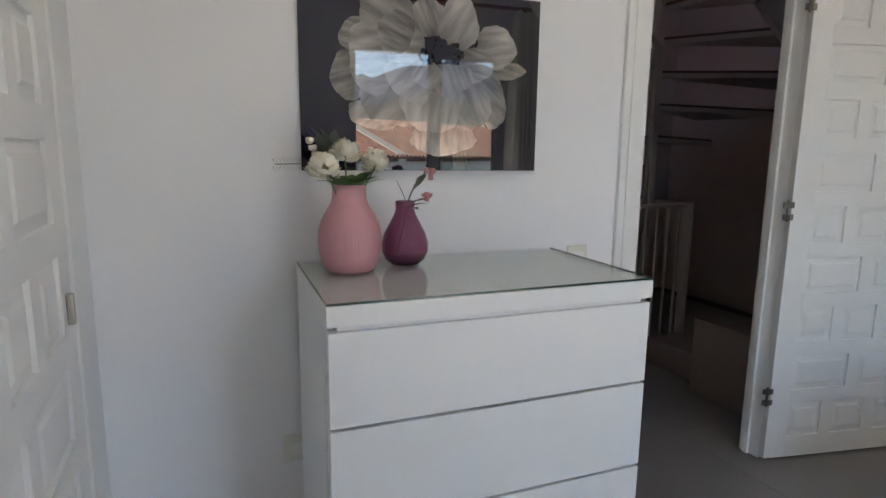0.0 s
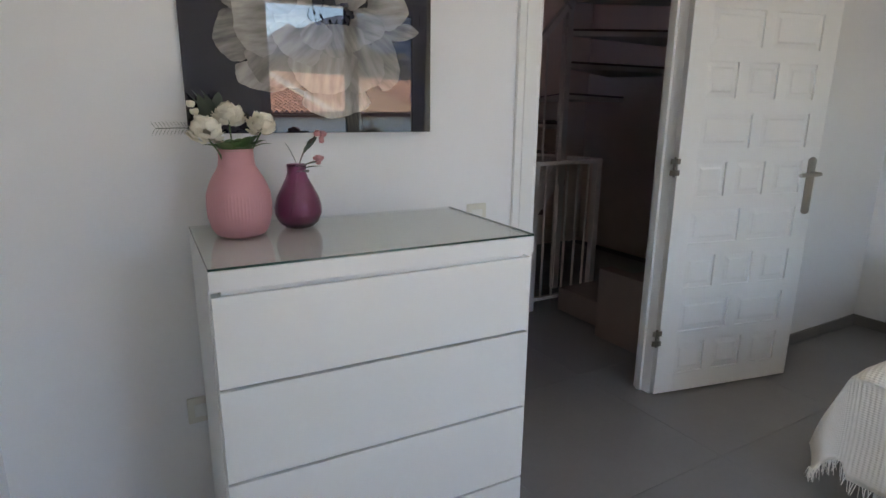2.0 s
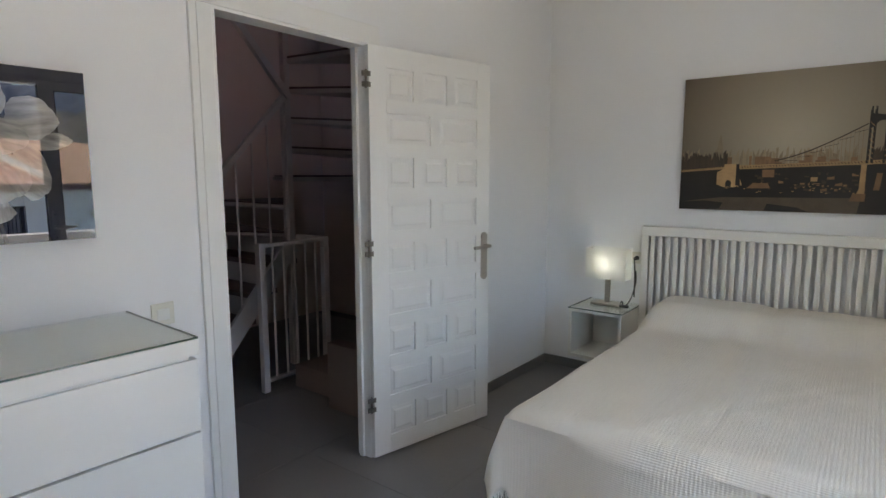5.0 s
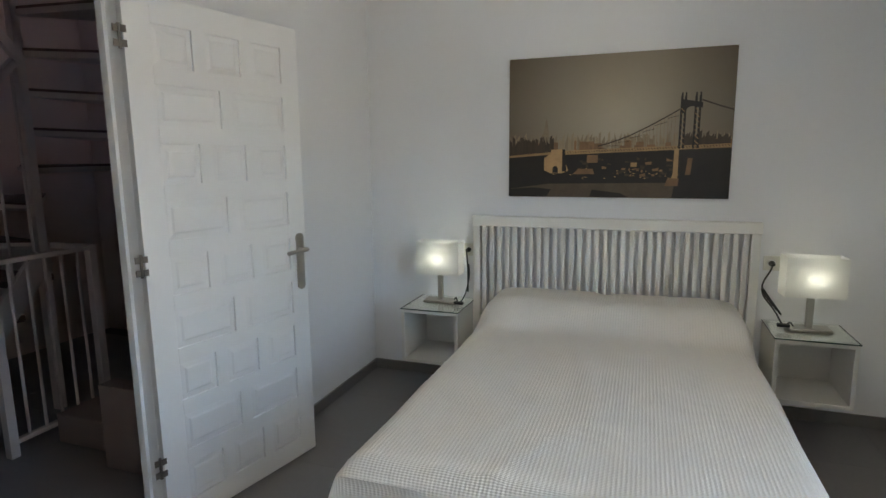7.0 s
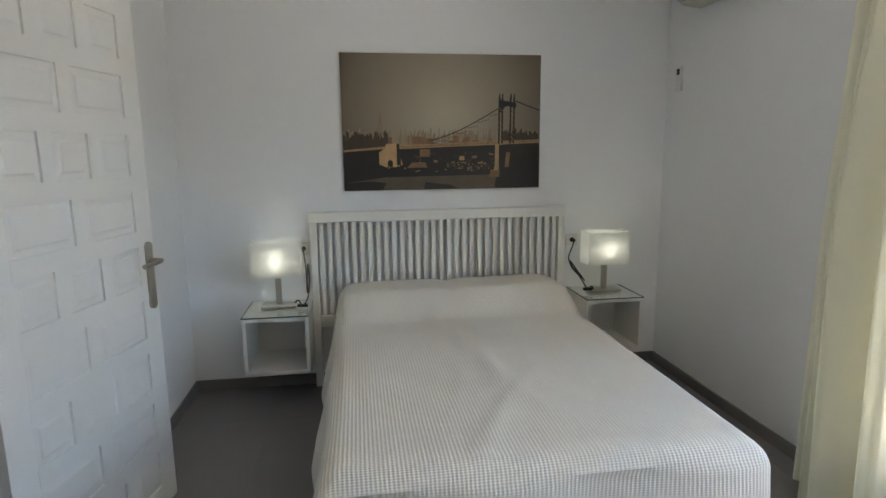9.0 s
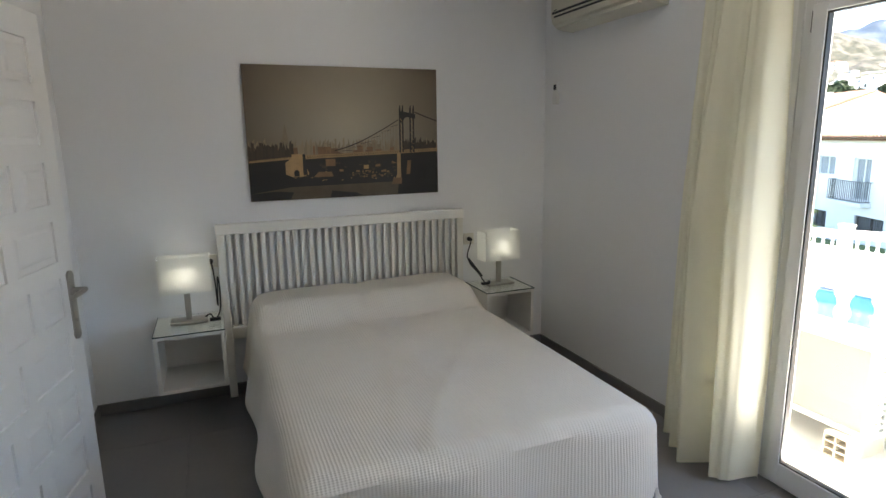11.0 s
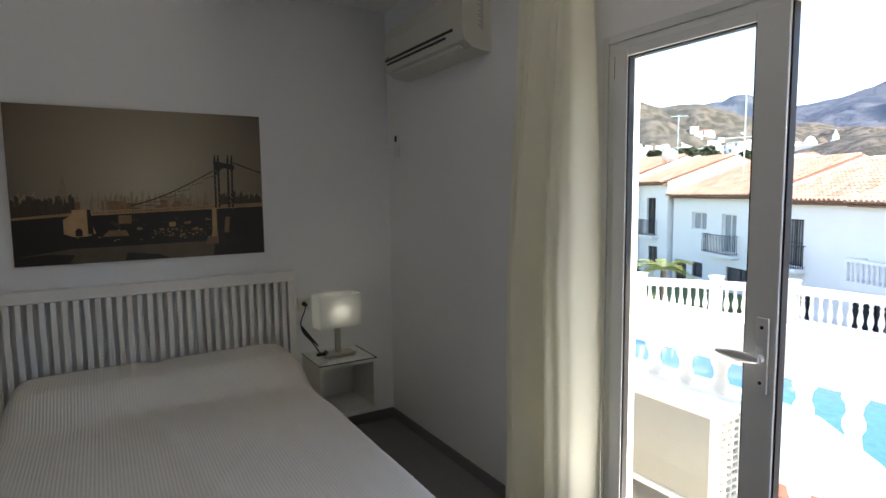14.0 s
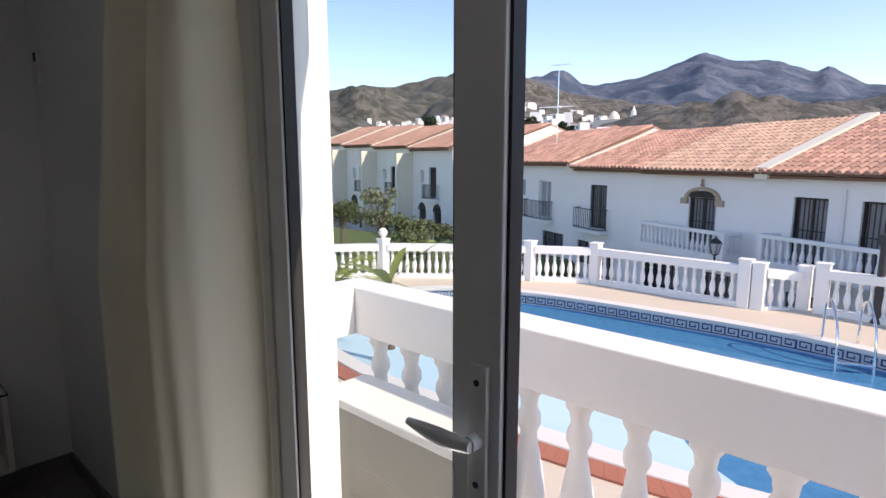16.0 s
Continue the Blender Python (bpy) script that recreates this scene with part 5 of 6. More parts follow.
ou = thing("outdoor_unit", "white outdoor air-conditioning unit with a grey coil on the balcony", "air conditioner", pose(2.275, -1.93, 0.095))
bm = B()
w, dp, hh = 0.78, 0.24, 0.49
box(bm, 0, 0, 0, w, dp - 0.03, 0.03, 0.004)
box(bm, -0.004, -0.004, hh - 0.035, w + 0.004, dp + 0.004, hh, 0.006)
box(bm, 0, dp - 0.03, 0, 0.03, dp, hh - 0.035, 0.003)
box(bm, w - 0.03, dp - 0.03, 0, w, dp, hh - 0.035, 0.003)
box(bm, 0.03, dp - 0.03, 0, w - 0.03, dp, 0.03, 0.003)
box(bm, 0, 0, 0.03, w, 0.012, hh - 0.035)
part("casing", bm, WHITEPL, ou)
part("coil", box(B(), 0.02, 0.02, 0.03, w - 0.02, dp - 0.012, hh - 0.036), COIL, ou, "grey coil fins")
bm = B()
for k in range(5):
    y = 0.014 + k * (dp - 0.05) / 4
    box(bm, -0.003, y, 0.02, 0.012, y + 0.010, hh - 0.036)
for k in range(13):
    z = 0.025 + k * 0.0345
    box(bm, -0.0045, 0.012, z, 0.010, dp - 0.03, z + 0.009)
part("side_grille", bm, WHITEPL, ou, "white lattice grille")
for x in (0.10, 0.66):
    t = thing("hollow_brick", "hollow clay brick under the outdoor unit", "brick", pose(2.275 + x, -1.93, -0.03))
    bm = B()
    for k in range(4):
        box(bm, -0.06, 0.02, 0.039 * k, 0.06, 0.31, 0.039 * k + 0.008)
    for xx in (-0.06, -0.004, 0.052):
        for k in range(3):
            box(bm, xx, 0.02, 0.039 * k + 0.008, xx + 0.008, 0.31, 0.039 * k + 0.039)
    part("body", bm, BRICKM, t)

# ---- pool terrace ----
ZD = -1.65
ground = structure("ground", box(B(), -400, -600, -4.4, 500, 60, -4.2), EARTH, "dry open ground to the horizon", "ground")
PC, PA, PB = (5.3, -8.85), 5.7, 3.15


def pool_r(a, grow=0.0):
    c, s = math.cos(a), math.sin(a)
    r = 1 / ((abs(c) / PA) ** 2.4 + (abs(s) / PB) ** 2.4) ** (1 / 2.4)
    return r * (1 + 0.05 * math.sin(2 * a + 0.6)) + grow


def pool_pt(a, grow=0.0):
    r = pool_r(a, grow)
    return PC[0] + r * math.cos(a), PC[1] + r * math.sin(a)


edge = [(-8.0, YO - 0.01), (17.0, YO - 0.01), (14.6, -8.0), (12.75, -10.5), (11.1, -11.9), (9.6, -12.95), (8.1, -13.75), (4.4, -13.75), (3.5, -14.45), (-8.0, -14.45)]


def to_edge(a):
    d, best = (math.cos(a), math.sin(a)), 1e9
    for (x0, y0), (x1, y1) in zip(edge, edge[1:] + edge[:1]):
        ex, ey = x1 - x0, y1 - y0
        den = d[0] * ey - d[1] * ex
        if abs(den) < 1e-9:
            continue
        t = ((x0 - PC[0]) * ey - (y0 - PC[1]) * ex) / den
        u = ((x0 - PC[0]) * d[1] - (y0 - PC[1]) * d[0]) / den
        if t > 0 and -1e-6 <= u <= 1 + 1e-6:
            best = min(best, t)
    return PC[0] + best * d[0], PC[1] + best * d[1]


NP = 180
angs = [2 * math.pi * i / NP for i in range(NP)]


def ringwall(bm, a, b):
    for i in range(len(a)):
        j = (i + 1) % len(a)
        bm.faces.new((a[i], a[j], b[j], b[i]))


bm = B()
v0 = [bm.verts.new((*pool_pt(a, 0.30), ZD)) for a in angs]
v1 = [bm.verts.new((*to_edge(a), ZD)) for a in angs]
v2_ = [bm.verts.new((*to_edge(a), -4.25)) for a in angs]
ringwall(bm, v0, v1)
ringwall(bm, v1, v2_)
structure("pavement", bm, DECKM, "cream paved terrace around the pool", "terrace")
pool = thing("swimming_pool", "curved blue-tiled swimming pool with a key-pattern border", "pool", None, "", "structure")
bm = B()
c0 = [bm.verts.new((*pool_pt(a, 0.30), ZD)) for a in angs]
c1 = [bm.verts.new((*pool_pt(a, 0.28), ZD + 0.03)) for a in angs]
c2 = [bm.verts.new((*pool_pt(a, -0.03), ZD + 0.03)) for a in angs]
c3 = [bm.verts.new((*pool_pt(a, -0.03), ZD - 0.03)) for a in angs]
c4 = [bm.verts.new((*pool_pt(a, 0.0), ZD - 0.03)) for a in angs]
for p, q in ((c0, c1), (c1, c2), (c2, c3), (c3, c4)):
    ringwall(bm, p, q)
part("coping", bm, COPING, pool)
bm = B()
b0 = [bm.verts.new((*pool_pt(a, 0.0), ZD - 0.03)) for a in angs]
b1 = [bm.verts.new((*pool_pt(a, 0.0), ZD - 0.26)) for a in angs]
ringwall(bm, b0, b1)
part("border", bm, BAND, pool, "white mosaic band")
bm = B()
ringwall(bm, [bm.verts.new((*pool_pt(a, 0.0), ZD - 0.26)) for a in angs], [bm.verts.new((*pool_pt(a, 0.0), ZD - 1.5)) for a in angs])
part("basin", bm, POOLM, pool)
bm = B()
bm.faces.new([bm.verts.new((*pool_pt(a, 0.0), ZD - 0.29)) for a in angs])
part("water", bm, WATER, pool, "clear blue water")
# sunlit, shallow part of the water, painted as a paler sheet on top
SUNLITM = material("sunlit_shallow_water", (0.50, 0.70, 0.76), 0.25, vary=0.06, scale=2, bump=0.1, grain=40)
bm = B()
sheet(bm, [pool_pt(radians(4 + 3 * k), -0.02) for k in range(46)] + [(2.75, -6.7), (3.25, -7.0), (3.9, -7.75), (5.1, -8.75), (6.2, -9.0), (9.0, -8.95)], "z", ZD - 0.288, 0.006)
part("sunlit_shallows", bm, SUNLITM, pool, "paler sheet for the sunlit shallow water")
# key border: short bars set on the band along its length
bm = B()
walk_pts = [pool_pt(2 * math.pi * i / 2400, -0.012) for i in range(2401)]
acc, marks, last = 0.0, [], walk_pts[0]
for p in walk_pts[1:]:
    acc += math.hypot(p[0] - last[0], p[1] - last[1])
    last = p
    marks.append((acc, p))


def along(s):
    s = s % acc
    lo, hi = 0, len(marks) - 1
    while lo < hi:
        md = (lo + hi) // 2
        lo, hi = (md + 1, hi) if marks[md][0] < s else (lo, md)
    return marks[lo][1]


def key_bar(s0, s1, z0, z1):
    p, q = along(s0), along(s1)
    bm.faces.new([bm.verts.new((p[0], p[1], z0)), bm.verts.new((q[0], q[1], z0)), bm.verts.new((q[0], q[1], z1)), bm.verts.new((p[0], p[1], z1))])


unit, s, zt = 0.24, 0.0, ZD - 0.06
while s < acc - 0.2:
    for a, b, c, d in ((0.0, 0.2, 0, 0.025), (0.175, 0.2, 0.025, 0.12), (0.07, 0.175, 0.095, 0.12), (0.07, 0.095, 0.055, 0.095), (0.0, 0.025, 0.025, 0.15), (0.0, 0.24, 0.15, 0.172)):
        key_bar(s + a, s + b, zt - d, zt - c)
    s += unit
part("key_pattern", bm, KEYM, pool, "navy key pattern")
bm = B()
for k in range(70):
    a0, a1 = radians(20 + 2 * k), radians(20 + 2 * k + 1.96)
    p = [pool_pt(a0, 0.32), pool_pt(a1, 0.32), pool_pt(a1, 0.62), pool_pt(a0, 0.62)]
    sheet(bm, p, "z", ZD - 0.02, 0.05)
tagged(part("edge_tiles", bm, TERRA, pool, "terracotta edging tiles"), kind="stuff")
# pool ladder
ld = thing("pool_ladder", "chrome pool ladder at the pool edge", "ladder", pose(2.35, -11.55, ZD, 0, 0, 25))
for x in (-0.27, 0.27):
    part("rail", tube(B(), curve_pts([(x, -0.65, 0.0), (x, -0.62, 0.62), (x, -0.45, 0.78), (x, -0.22, 0.70), (x, 0.05, 0.30), (x, 0.12, -0.5)], 30), 0.022, 10), CHROME, ld, smooth=True)
for z in (-0.15, -0.4):
    part("step", box(B(), -0.27, 0.08, z, 0.27, 0.16, z + 0.03, 0.004), CHROME, ld)
lampp = thing("street_lamp", "dark metal lamp column on the terrace", "street lamp", pose(2.31, -14.00, ZD))
part("column", cyl(B(), (0, 0, 0), (0, 0, 1.53), 0.075, 0.065, 12), LAMPIRON, lampp, smooth=True)
part("base", cyl(B(), (0, 0, 0), (0, 0, 0.12), 0.11, 0.08, 12), LAMPIRON, lampp)
part("head", box(B(), -0.09, -0.09, 1.53, 0.09, 0.09, 1.73, 0.006), LAMPIRON, lampp)

BALM = mesh_of("baluster", lathe(B(), scaled(BAL_PROF, 1.0, 0.62), 12), PAINTW, True)


def balustrade(label, pts, base, gap=0.2, ball=(), hgt=0.92, drop=(), posts=True):
    """Posts at each point; rails and balusters between."""
    t = thing("balustrade", label, "balustrade")
    for i, (x, y) in enumerate(pts):
        z = base + (drop[i] if drop else 0)
        if posts:
            bm = B()
            box(bm, x - 0.12, y - 0.12, z, x + 0.12, y + 0.12, z + hgt + 0.1, 0.006)
            box(bm, x - 0.14, y - 0.14, z + hgt + 0.1, x + 0.14, y + 0.14, z + hgt + 0.14, 0.006)
            part("post", bm, PAINTW, t)
            if i in ball:
                part("ball", lathe(B(), [(0.05, 0), (0.05, 0.04), (0.10, 0.09), (0.12, 0.16), (0.10, 0.23), (0.05, 0.275), (0.0, 0.29)], 16, (x, y, z + hgt + 0.14)), PAINTW, t, smooth=True)
    for i, ((x0, y0), (x1, y1)) in enumerate(zip(pts, pts[1:])):
        z0, z1 = (base + drop[i], base + drop[i + 1]) if drop else (base, base)
        d = math.hypot(x1 - x0, y1 - y0)
        ux, uy = (x1 - x0) / d, (y1 - y0) / d
        for lo, hi, hw in ((0.0, 0.12, 0.09), (0.12 + 0.62, hgt, 0.11)):
            bm = B()
            vs = []
            for (x, y, z) in ((x0 + ux * 0.12, y0 + uy * 0.12, z0), (x1 - ux * 0.12, y1 - uy * 0.12, z1)):
                vs.append([bm.verts.new((x - uy * w_, y + ux * w_, z + h_)) for w_, h_ in ((-hw, lo), (hw, lo), (hw, hi), (-hw, hi))])
            for k in range(4):
                bm.faces.new((vs[0][k], vs[0][(k + 1) % 4], vs[1][(k + 1) % 4], vs[1][k]))
            bm.faces.new(vs[0])
            bm.faces.new(vs[1][::-1])
            part("rail" if lo else "plinth", bm, PAINTW, t)
        n = max(1, round((d - 0.3) / gap))
        for k in range(n):
            f = (k + 0.5) / n
            s_ = 0.15 + (d - 0.3) * f
            again("baluster", BALM, t, pose(x0 + ux * s_, y0 + uy * s_, z0 + (z1 - z0) * s_ / d + 0.118))
    return t


balustrade("white balustrade with turned balusters around the terrace", [(14.5, -8.1), (12.6, -10.4), (11.0, -11.7), (9.5, -12.75), (8.05, -13.55), (4.56, -13.55)], ZD, ball=(1,))
balustrade("white balustrade beside the terrace steps", [(4.30, -13.6), (3.59, -14.25)], ZD, drop=(-0.05, -0.12))
balustrade("white balustrade with turned balusters at the terrace steps", [(3.25, -14.1), (0.6, -13.9), (-2.6, -13.7)], ZD)

# ---- row of houses ----
def tiled_roof(t, x0, x1, y0, z0, y1, z1, mat, pitch=0.205, row=0.34):
    """Barrel tiles in overlapping rows on a sloping slab from the eave (y0, z0) to the ridge (y1, z1)."""
    part("roof_slab", _slab(x0, x1, y0, z0, y1, z1), EAVE, t)
    ln = math.hypot(y1 - y0, z1 - z0)
    dy, dz = (y1 - y0) / ln, (z1 - z0) / ln
    verts, faces = [], []
    n, m = int((x1 - x0) / pitch), int(ln / row)
    for i in range(n):
        xc = x0 + (i + 0.5) * (x1 - x0) / n
        for j in range(m + 1):
            s0, s1 = j * row - 0.06, min(ln, (j + 1) * row)
            jit = random.uniform(-0.008, 0.008)
            k = len(verts)
            for s_, r_, lift in ((s0, 0.086, 0.008), (s1, 0.076, 0.0)):
                for q in range(7):
                    a = math.pi * q / 6
                    h_ = r_ * 1.15 * math.sin(a) + lift
                    verts.append((xc + jit + r_ * math.cos(a), y0 + dy * s_ - dz * h_ * (1 if dy > 0 else -1) * 0 + (-dz * h_ if dy > 0 else dz * h_), z0 + dz * s_ + abs(dy) * h_ + 0.02))
            for q in range(6):
                faces.append((k + q, k + q + 1, k + 8 + q, k + 7 + q))
            faces.append(tuple(k + q for q in range(7)))
    me = bpy.data.meshes.new("roof_tiles")
    me.from_pydata(verts, [], faces)
    me.materials.append(mat)
    ob = new("roof_tiles", me)
    ob.parent = t
    tagged(ob, "curved clay roof tiles", kind="stuff")


def _slab(x0, x1, y0, z0, y1, z1):
    bm = B()
    a = [bm.verts.new((x, y, z)) for x in (x0, x1) for y, z in ((y0, z0), (y1, z1), (y1, z1 - 0.12), (y0, z0 - 0.045))]
    for f_ in ((0, 1, 2, 3), (7, 6, 5, 4), (0, 4, 5, 1), (1, 5, 6, 2), (2, 6, 7, 3), (3, 7, 4, 0)):
        bm.faces.new([a[i] for i in f_])
    return bm


def bars(parent, x0, x1, z0, z1, y, n, curl=True):
    bm = B()
    for k in range(n + 1):
        x = x0 + (x1 - x0) * k / n
        box(bm, x - 0.011, y - 0.011, z0, x + 0.011, y + 0.011, z1)
    for z in (z0 + 0.02, (z0 + z1) / 2, z1 - 0.02):
        box(bm, x0 - 0.02, y - 0.013, z - 0.014, x1 + 0.02, y + 0.013, z + 0.014)
    part("grille", bm, IRON, parent, "black iron grille")


def window_in(t, x0, x1, z0, z1, style, y=0.0, arch=False):
    fm = DARKBROWN if style in ("dark", "barred") else WFRAME
    w = part("window", _win_frame(x0, x1, z0, z1, y), fm, t)
    g = B()
    mid = (x0 + x1) / 2
    for a, b in ((x0 + 0.06, mid - 0.03), (mid + 0.03, x1 - 0.06)):
        box(g, a, y - 0.17, z0 + 0.06, b, y - 0.16, z1 - 0.06)
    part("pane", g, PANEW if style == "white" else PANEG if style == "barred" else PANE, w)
    if style == "barred":
        bars(w, x0 + 0.03, x1 - 0.03, z0 + 0.02, z1 - 0.02, y - 0.06, max(5, round((x1 - x0) / 0.13)))
    return w


def _win_frame(x0, x1, z0, z1, y):
    bm = B()
    mid = (x0 + x1) / 2
    for a, b, c, d in ((x0, x0 + 0.06, z0, z1), (x1 - 0.06, x1, z0, z1), (mid - 0.03, mid + 0.03, z0 + 0.06, z1 - 0.06), (x0 + 0.06, x1 - 0.06, z1 - 0.06, z1), (x0 + 0.06, x1 - 0.06, z0, z0 + 0.06)):
        box(bm, a, y - 0.20, c, b, y - 0.12, d)
    return bm


def iron_balcony(t, x0, x1, z, h_=0.85, dep=0.35):
    s = part("balcony", box(B(), x0 - 0.05, 0.0, z - 0.14, x1 + 0.05, dep + 0.05, z, 0.01), RENDERW, t)
    n = round((x1 - x0) / 0.12)
    bar_mesh = mesh_of("bar", box(B(), -0.009, -0.009, 0, 0.009, 0.009, h_), IRON)
    spots = [(x0 + (x1 - x0) * k / n, dep) for k in range(n + 1)] + [(x, dep * k / 4) for k in range(1, 4) for x in (x0, x1)]
    for x, y in spots:
        again("bar", bar_mesh, s, pose(x, y, z))
    for zz in (z + 0.06, z + h_):
        bm = B()
        box(bm, x0 - 0.012, dep - 0.014, zz - 0.012, x1 + 0.012, dep + 0.014, zz + 0.012)
        for x in (x0, x1):
            box(bm, x - 0.012, 0.0, zz - 0.012, x + 0.012, dep, zz + 0.012)
        part("rail", bm, IRON, s, "black iron rail")


def stone_balcony(t, x0, x1, z, h_=0.78, dep=0.7):
    s = part("balcony", box(B(), x0, 0.0, z - 0.18, x1, dep, z + 0.08, 0.01), RENDERW, t, "white balcony with turned balusters")
    bm = B()
    box(bm, x0, dep - 0.16, z + h_ - 0.10, x1, dep, z + h_, 0.008)
    box(bm, x0, 0.0, z + h_ - 0.10, x0 + 0.16, dep - 0.16, z + h_, 0.008)
    box(bm, x1 - 0.16, 0.0, z + h_ - 0.10, x1, dep - 0.16, z + h_, 0.008)
    box(bm, x0, dep - 0.16, z + 0.08, x0 + 0.16, dep, z + h_ - 0.10)
    box(bm, x1 - 0.16, dep - 0.16, z + 0.08, x1, dep, z + h_ - 0.10)
    part("rail", bm, PAINTW, s)
    n = round((x1 - x0 - 0.32) / 0.2)
    for k in range(n):
        again("baluster", BALS, s, pose(x0 + 0.16 + (x1 - x0 - 0.32) * (k + 0.5) / n, dep - 0.08, z + 0.079))
    for k in range(2):
        for x in (x0 + 0.08, x1 - 0.08):
            again("baluster", BALS, s, pose(x, 0.12 + 0.2 * k, z + 0.079))


BALS = mesh_of("baluster", lathe(B(), scaled(BAL_PROF, 0.95, 0.603), 10), PAINTW, True)


def house(label, m, x0, x1, eave, ridge, zg, openings, mat, rmat=TILE, deep=4.0, verge=True, wall=RENDERW):
    """Two-storey terrace house. Local x along the front, y out of it, z up. openings: (kind, x0, x1, z0, z1)."""
    t = thing("terrace_house", label, "house", m, "row of terrace houses")
    bm = B()
    holes = [(o[1], o[2], o[3], o[4]) for o in openings]
    pierced(bm, x0, x1, zg, eave, holes, -0.25, 0.25)
    box(bm, x0, -2 * deep, zg, x0 + 0.25, -0.25, eave)
    box(bm, x1 - 0.25, -2 * deep, zg, x1, -0.25, eave)
    box(bm, x0 + 0.25, -2 * deep, zg, x1 - 0.25, -2 * deep + 0.25, eave)
    for x in (x0, x1 - 0.25):
        sheet(bm, [(0.0, eave), (-deep, ridge - 0.1), (-2 * deep, eave)], "x", x, 0.25)
    part("wall", bm, wall, t)
    # dark sheet stands for the unlit rooms behind the openings
    part("dark_room_sheet", box(B(), x0 + 0.25, -1.6, zg, x1 - 0.25, -1.5, eave), DARKBROWN, t)
    tiled_roof(t, x0 + 0.02, x1 - 0.02, 0.42, eave - 0.02, -deep, ridge, rmat)
    part("back_roof", _slab(x0, x1, -2 * deep - 0.3, eave, -deep, ridge + 0.02), mat, t)
    part("eave_trim", box(B(), x0, 0.003, eave - 0.17, x1, 0.30, eave - 0.085, 0.01), EAVE, t, "brown eave boards")
    if verge:
        bm = B()
        a = [bm.verts.new((x, y, z)) for x in (x1 - 0.20, x1 + 0.20) for y, z in ((0.40, eave + 0.12), (-deep, ridge + 0.16), (-deep, ridge - 0.1), (0.40, eave - 0.2))]
        for f_ in ((0, 1, 2, 3), (7, 6, 5, 4), (0, 4, 5, 1), (1, 5, 6, 2), (2, 6, 7, 3), (3, 7, 4, 0)):
            bm.faces.new([a[i] for i in f_])
        part("verge", bm, CREAM, t, "pale mortared roof verge")
    for o in openings:
        window_in(t, o[1], o[2], o[3], o[4], o[0])
    return t


ROW = pose(3.5, -17.5, 0, 0, 0, -25.64)
ZG = -4.2
h1 = house("white terrace house with barred windows and a long balcony", ROW, -9.0, 2.06, 1.15, 2.72, ZG,
           [("barred", 0.37, 1.31, -1.25, 0.50), ("barred", -1.75, -0.45, -1.25, 0.50), ("barred", -5.2, -4.0, -1.25, 0.5), ("barred", 0.4, 1.3, -3.3, -2.1)], TILE)
stone_balcony(h1, -4.2, 1.75, -1.3)
part("downpipe", cyl(B(), (-0.05, 0.05, -1.2), (-0.05, 0.05, 0.75), 0.035, seg=10), RENDERW, h1)
h2 = house("white terrace house with a stone-framed window and balcony", ROW, 2.06, 6.96, 1.15, 2.72, ZG,
           [("barred", 3.86, 4.96, -1.25, 0.28), ("barred", 5.3, 6.3, -3.0, -1.95), ("barred", 3.0, 4.2, -3.2, -2.05)], TILE, TILEC, verge=False)
# round-headed stone surround
for k in range(12):
    a0, a1 = math.pi * k / 12, math.pi * (k + 0.94) / 12
    part("voussoir", sheet(B(), [(4.41 + r * math.cos(a), 0.22 + r * 0.55 * math.sin(a)) for r, a in ((0.58, a0), (0.73, a0), (0.73, a1), (0.58, a1))], "y", 0.002, 0.07), STONE, h2, "sand-coloured arch stone")
for x in (3.56, 4.98):
    part("bracket", box(B(), x, 0.002, 0.05, x + 0.28, 0.10, 0.24, 0.01), STONE, h2, "sand-coloured stone bracket")
part("finial", lathe(B(), [(0.05, 0.0), (0.07, 0.05), (0.03, 0.11), (0.05, 0.17), (0.0, 0.27)], 10, (4.41, 0.06, 0.64)), STONE, h2, "carved stone finial")
bm = B()
sheet(bm, [(4.41 + 0.55 * math.cos(math.pi * k / 12), 0.285 + 0.22 * math.sin(math.pi * k / 12)) for k in range(13)], "y", 0.003, 0.012)
part("arched_light", bm, PANE, h2)
stone_balcony(h2, 2.85, 6.53, -1.42)
bm = B()
sheet(bm, [(7.0 - 0.55 + 0.42 * math.cos(math.pi * k / 10), -2.35 + 0.42 * math.sin(math.pi * k / 10)) for k in range(11)] + [(6.03, -4.2), (6.87, -4.2)], "y", 0.003, 0.02)
part("arched_doorway", bm, PANE, h2, "dark arched doorway")
h3 = house("white terrace house with an iron balcony", ROW, 6.96, 11.28, 1.18, 2.66, ZG,
           [("barred", 9.22, 10.3, -1.3, 0.46), ("barred", 10.15, 11.1, -2.9, -1.93), ("barred", 8.6, 9.5, -3.4, -2.3)], TILE)
iron_balcony(h3, 9.1, 10.95, -1.36)
h4 = house("white terrace house with a white balcony window", ROW, 11.28, 18.85, 1.36, 2.95, ZG,
           [("white", 13.3, 14.4, -1.25, 0.5), ("barred", 12.2, 13.95, -2.6, -1.85), ("white", 15.65, 17.0, -0.35, 0.52), ("barred", 15.9, 16.85, -2.7, -1.95), ("dark", 17.4, 18.6, -4.2, -2.0)], TILE)
iron_balcony(h4, 13.1, 15.4, -1.3)
hn = house("white terrace house with a dark balcony door", pose(20.75, -25.5, 0, 0, 0, -20), 0, 3.2, 2.05, 3.5, ZG,
           [("dark", 1.15, 2.05, -0.85, 1.2), ("barred", 0.9, 1.8, -2.5, -1.5)], TILE)
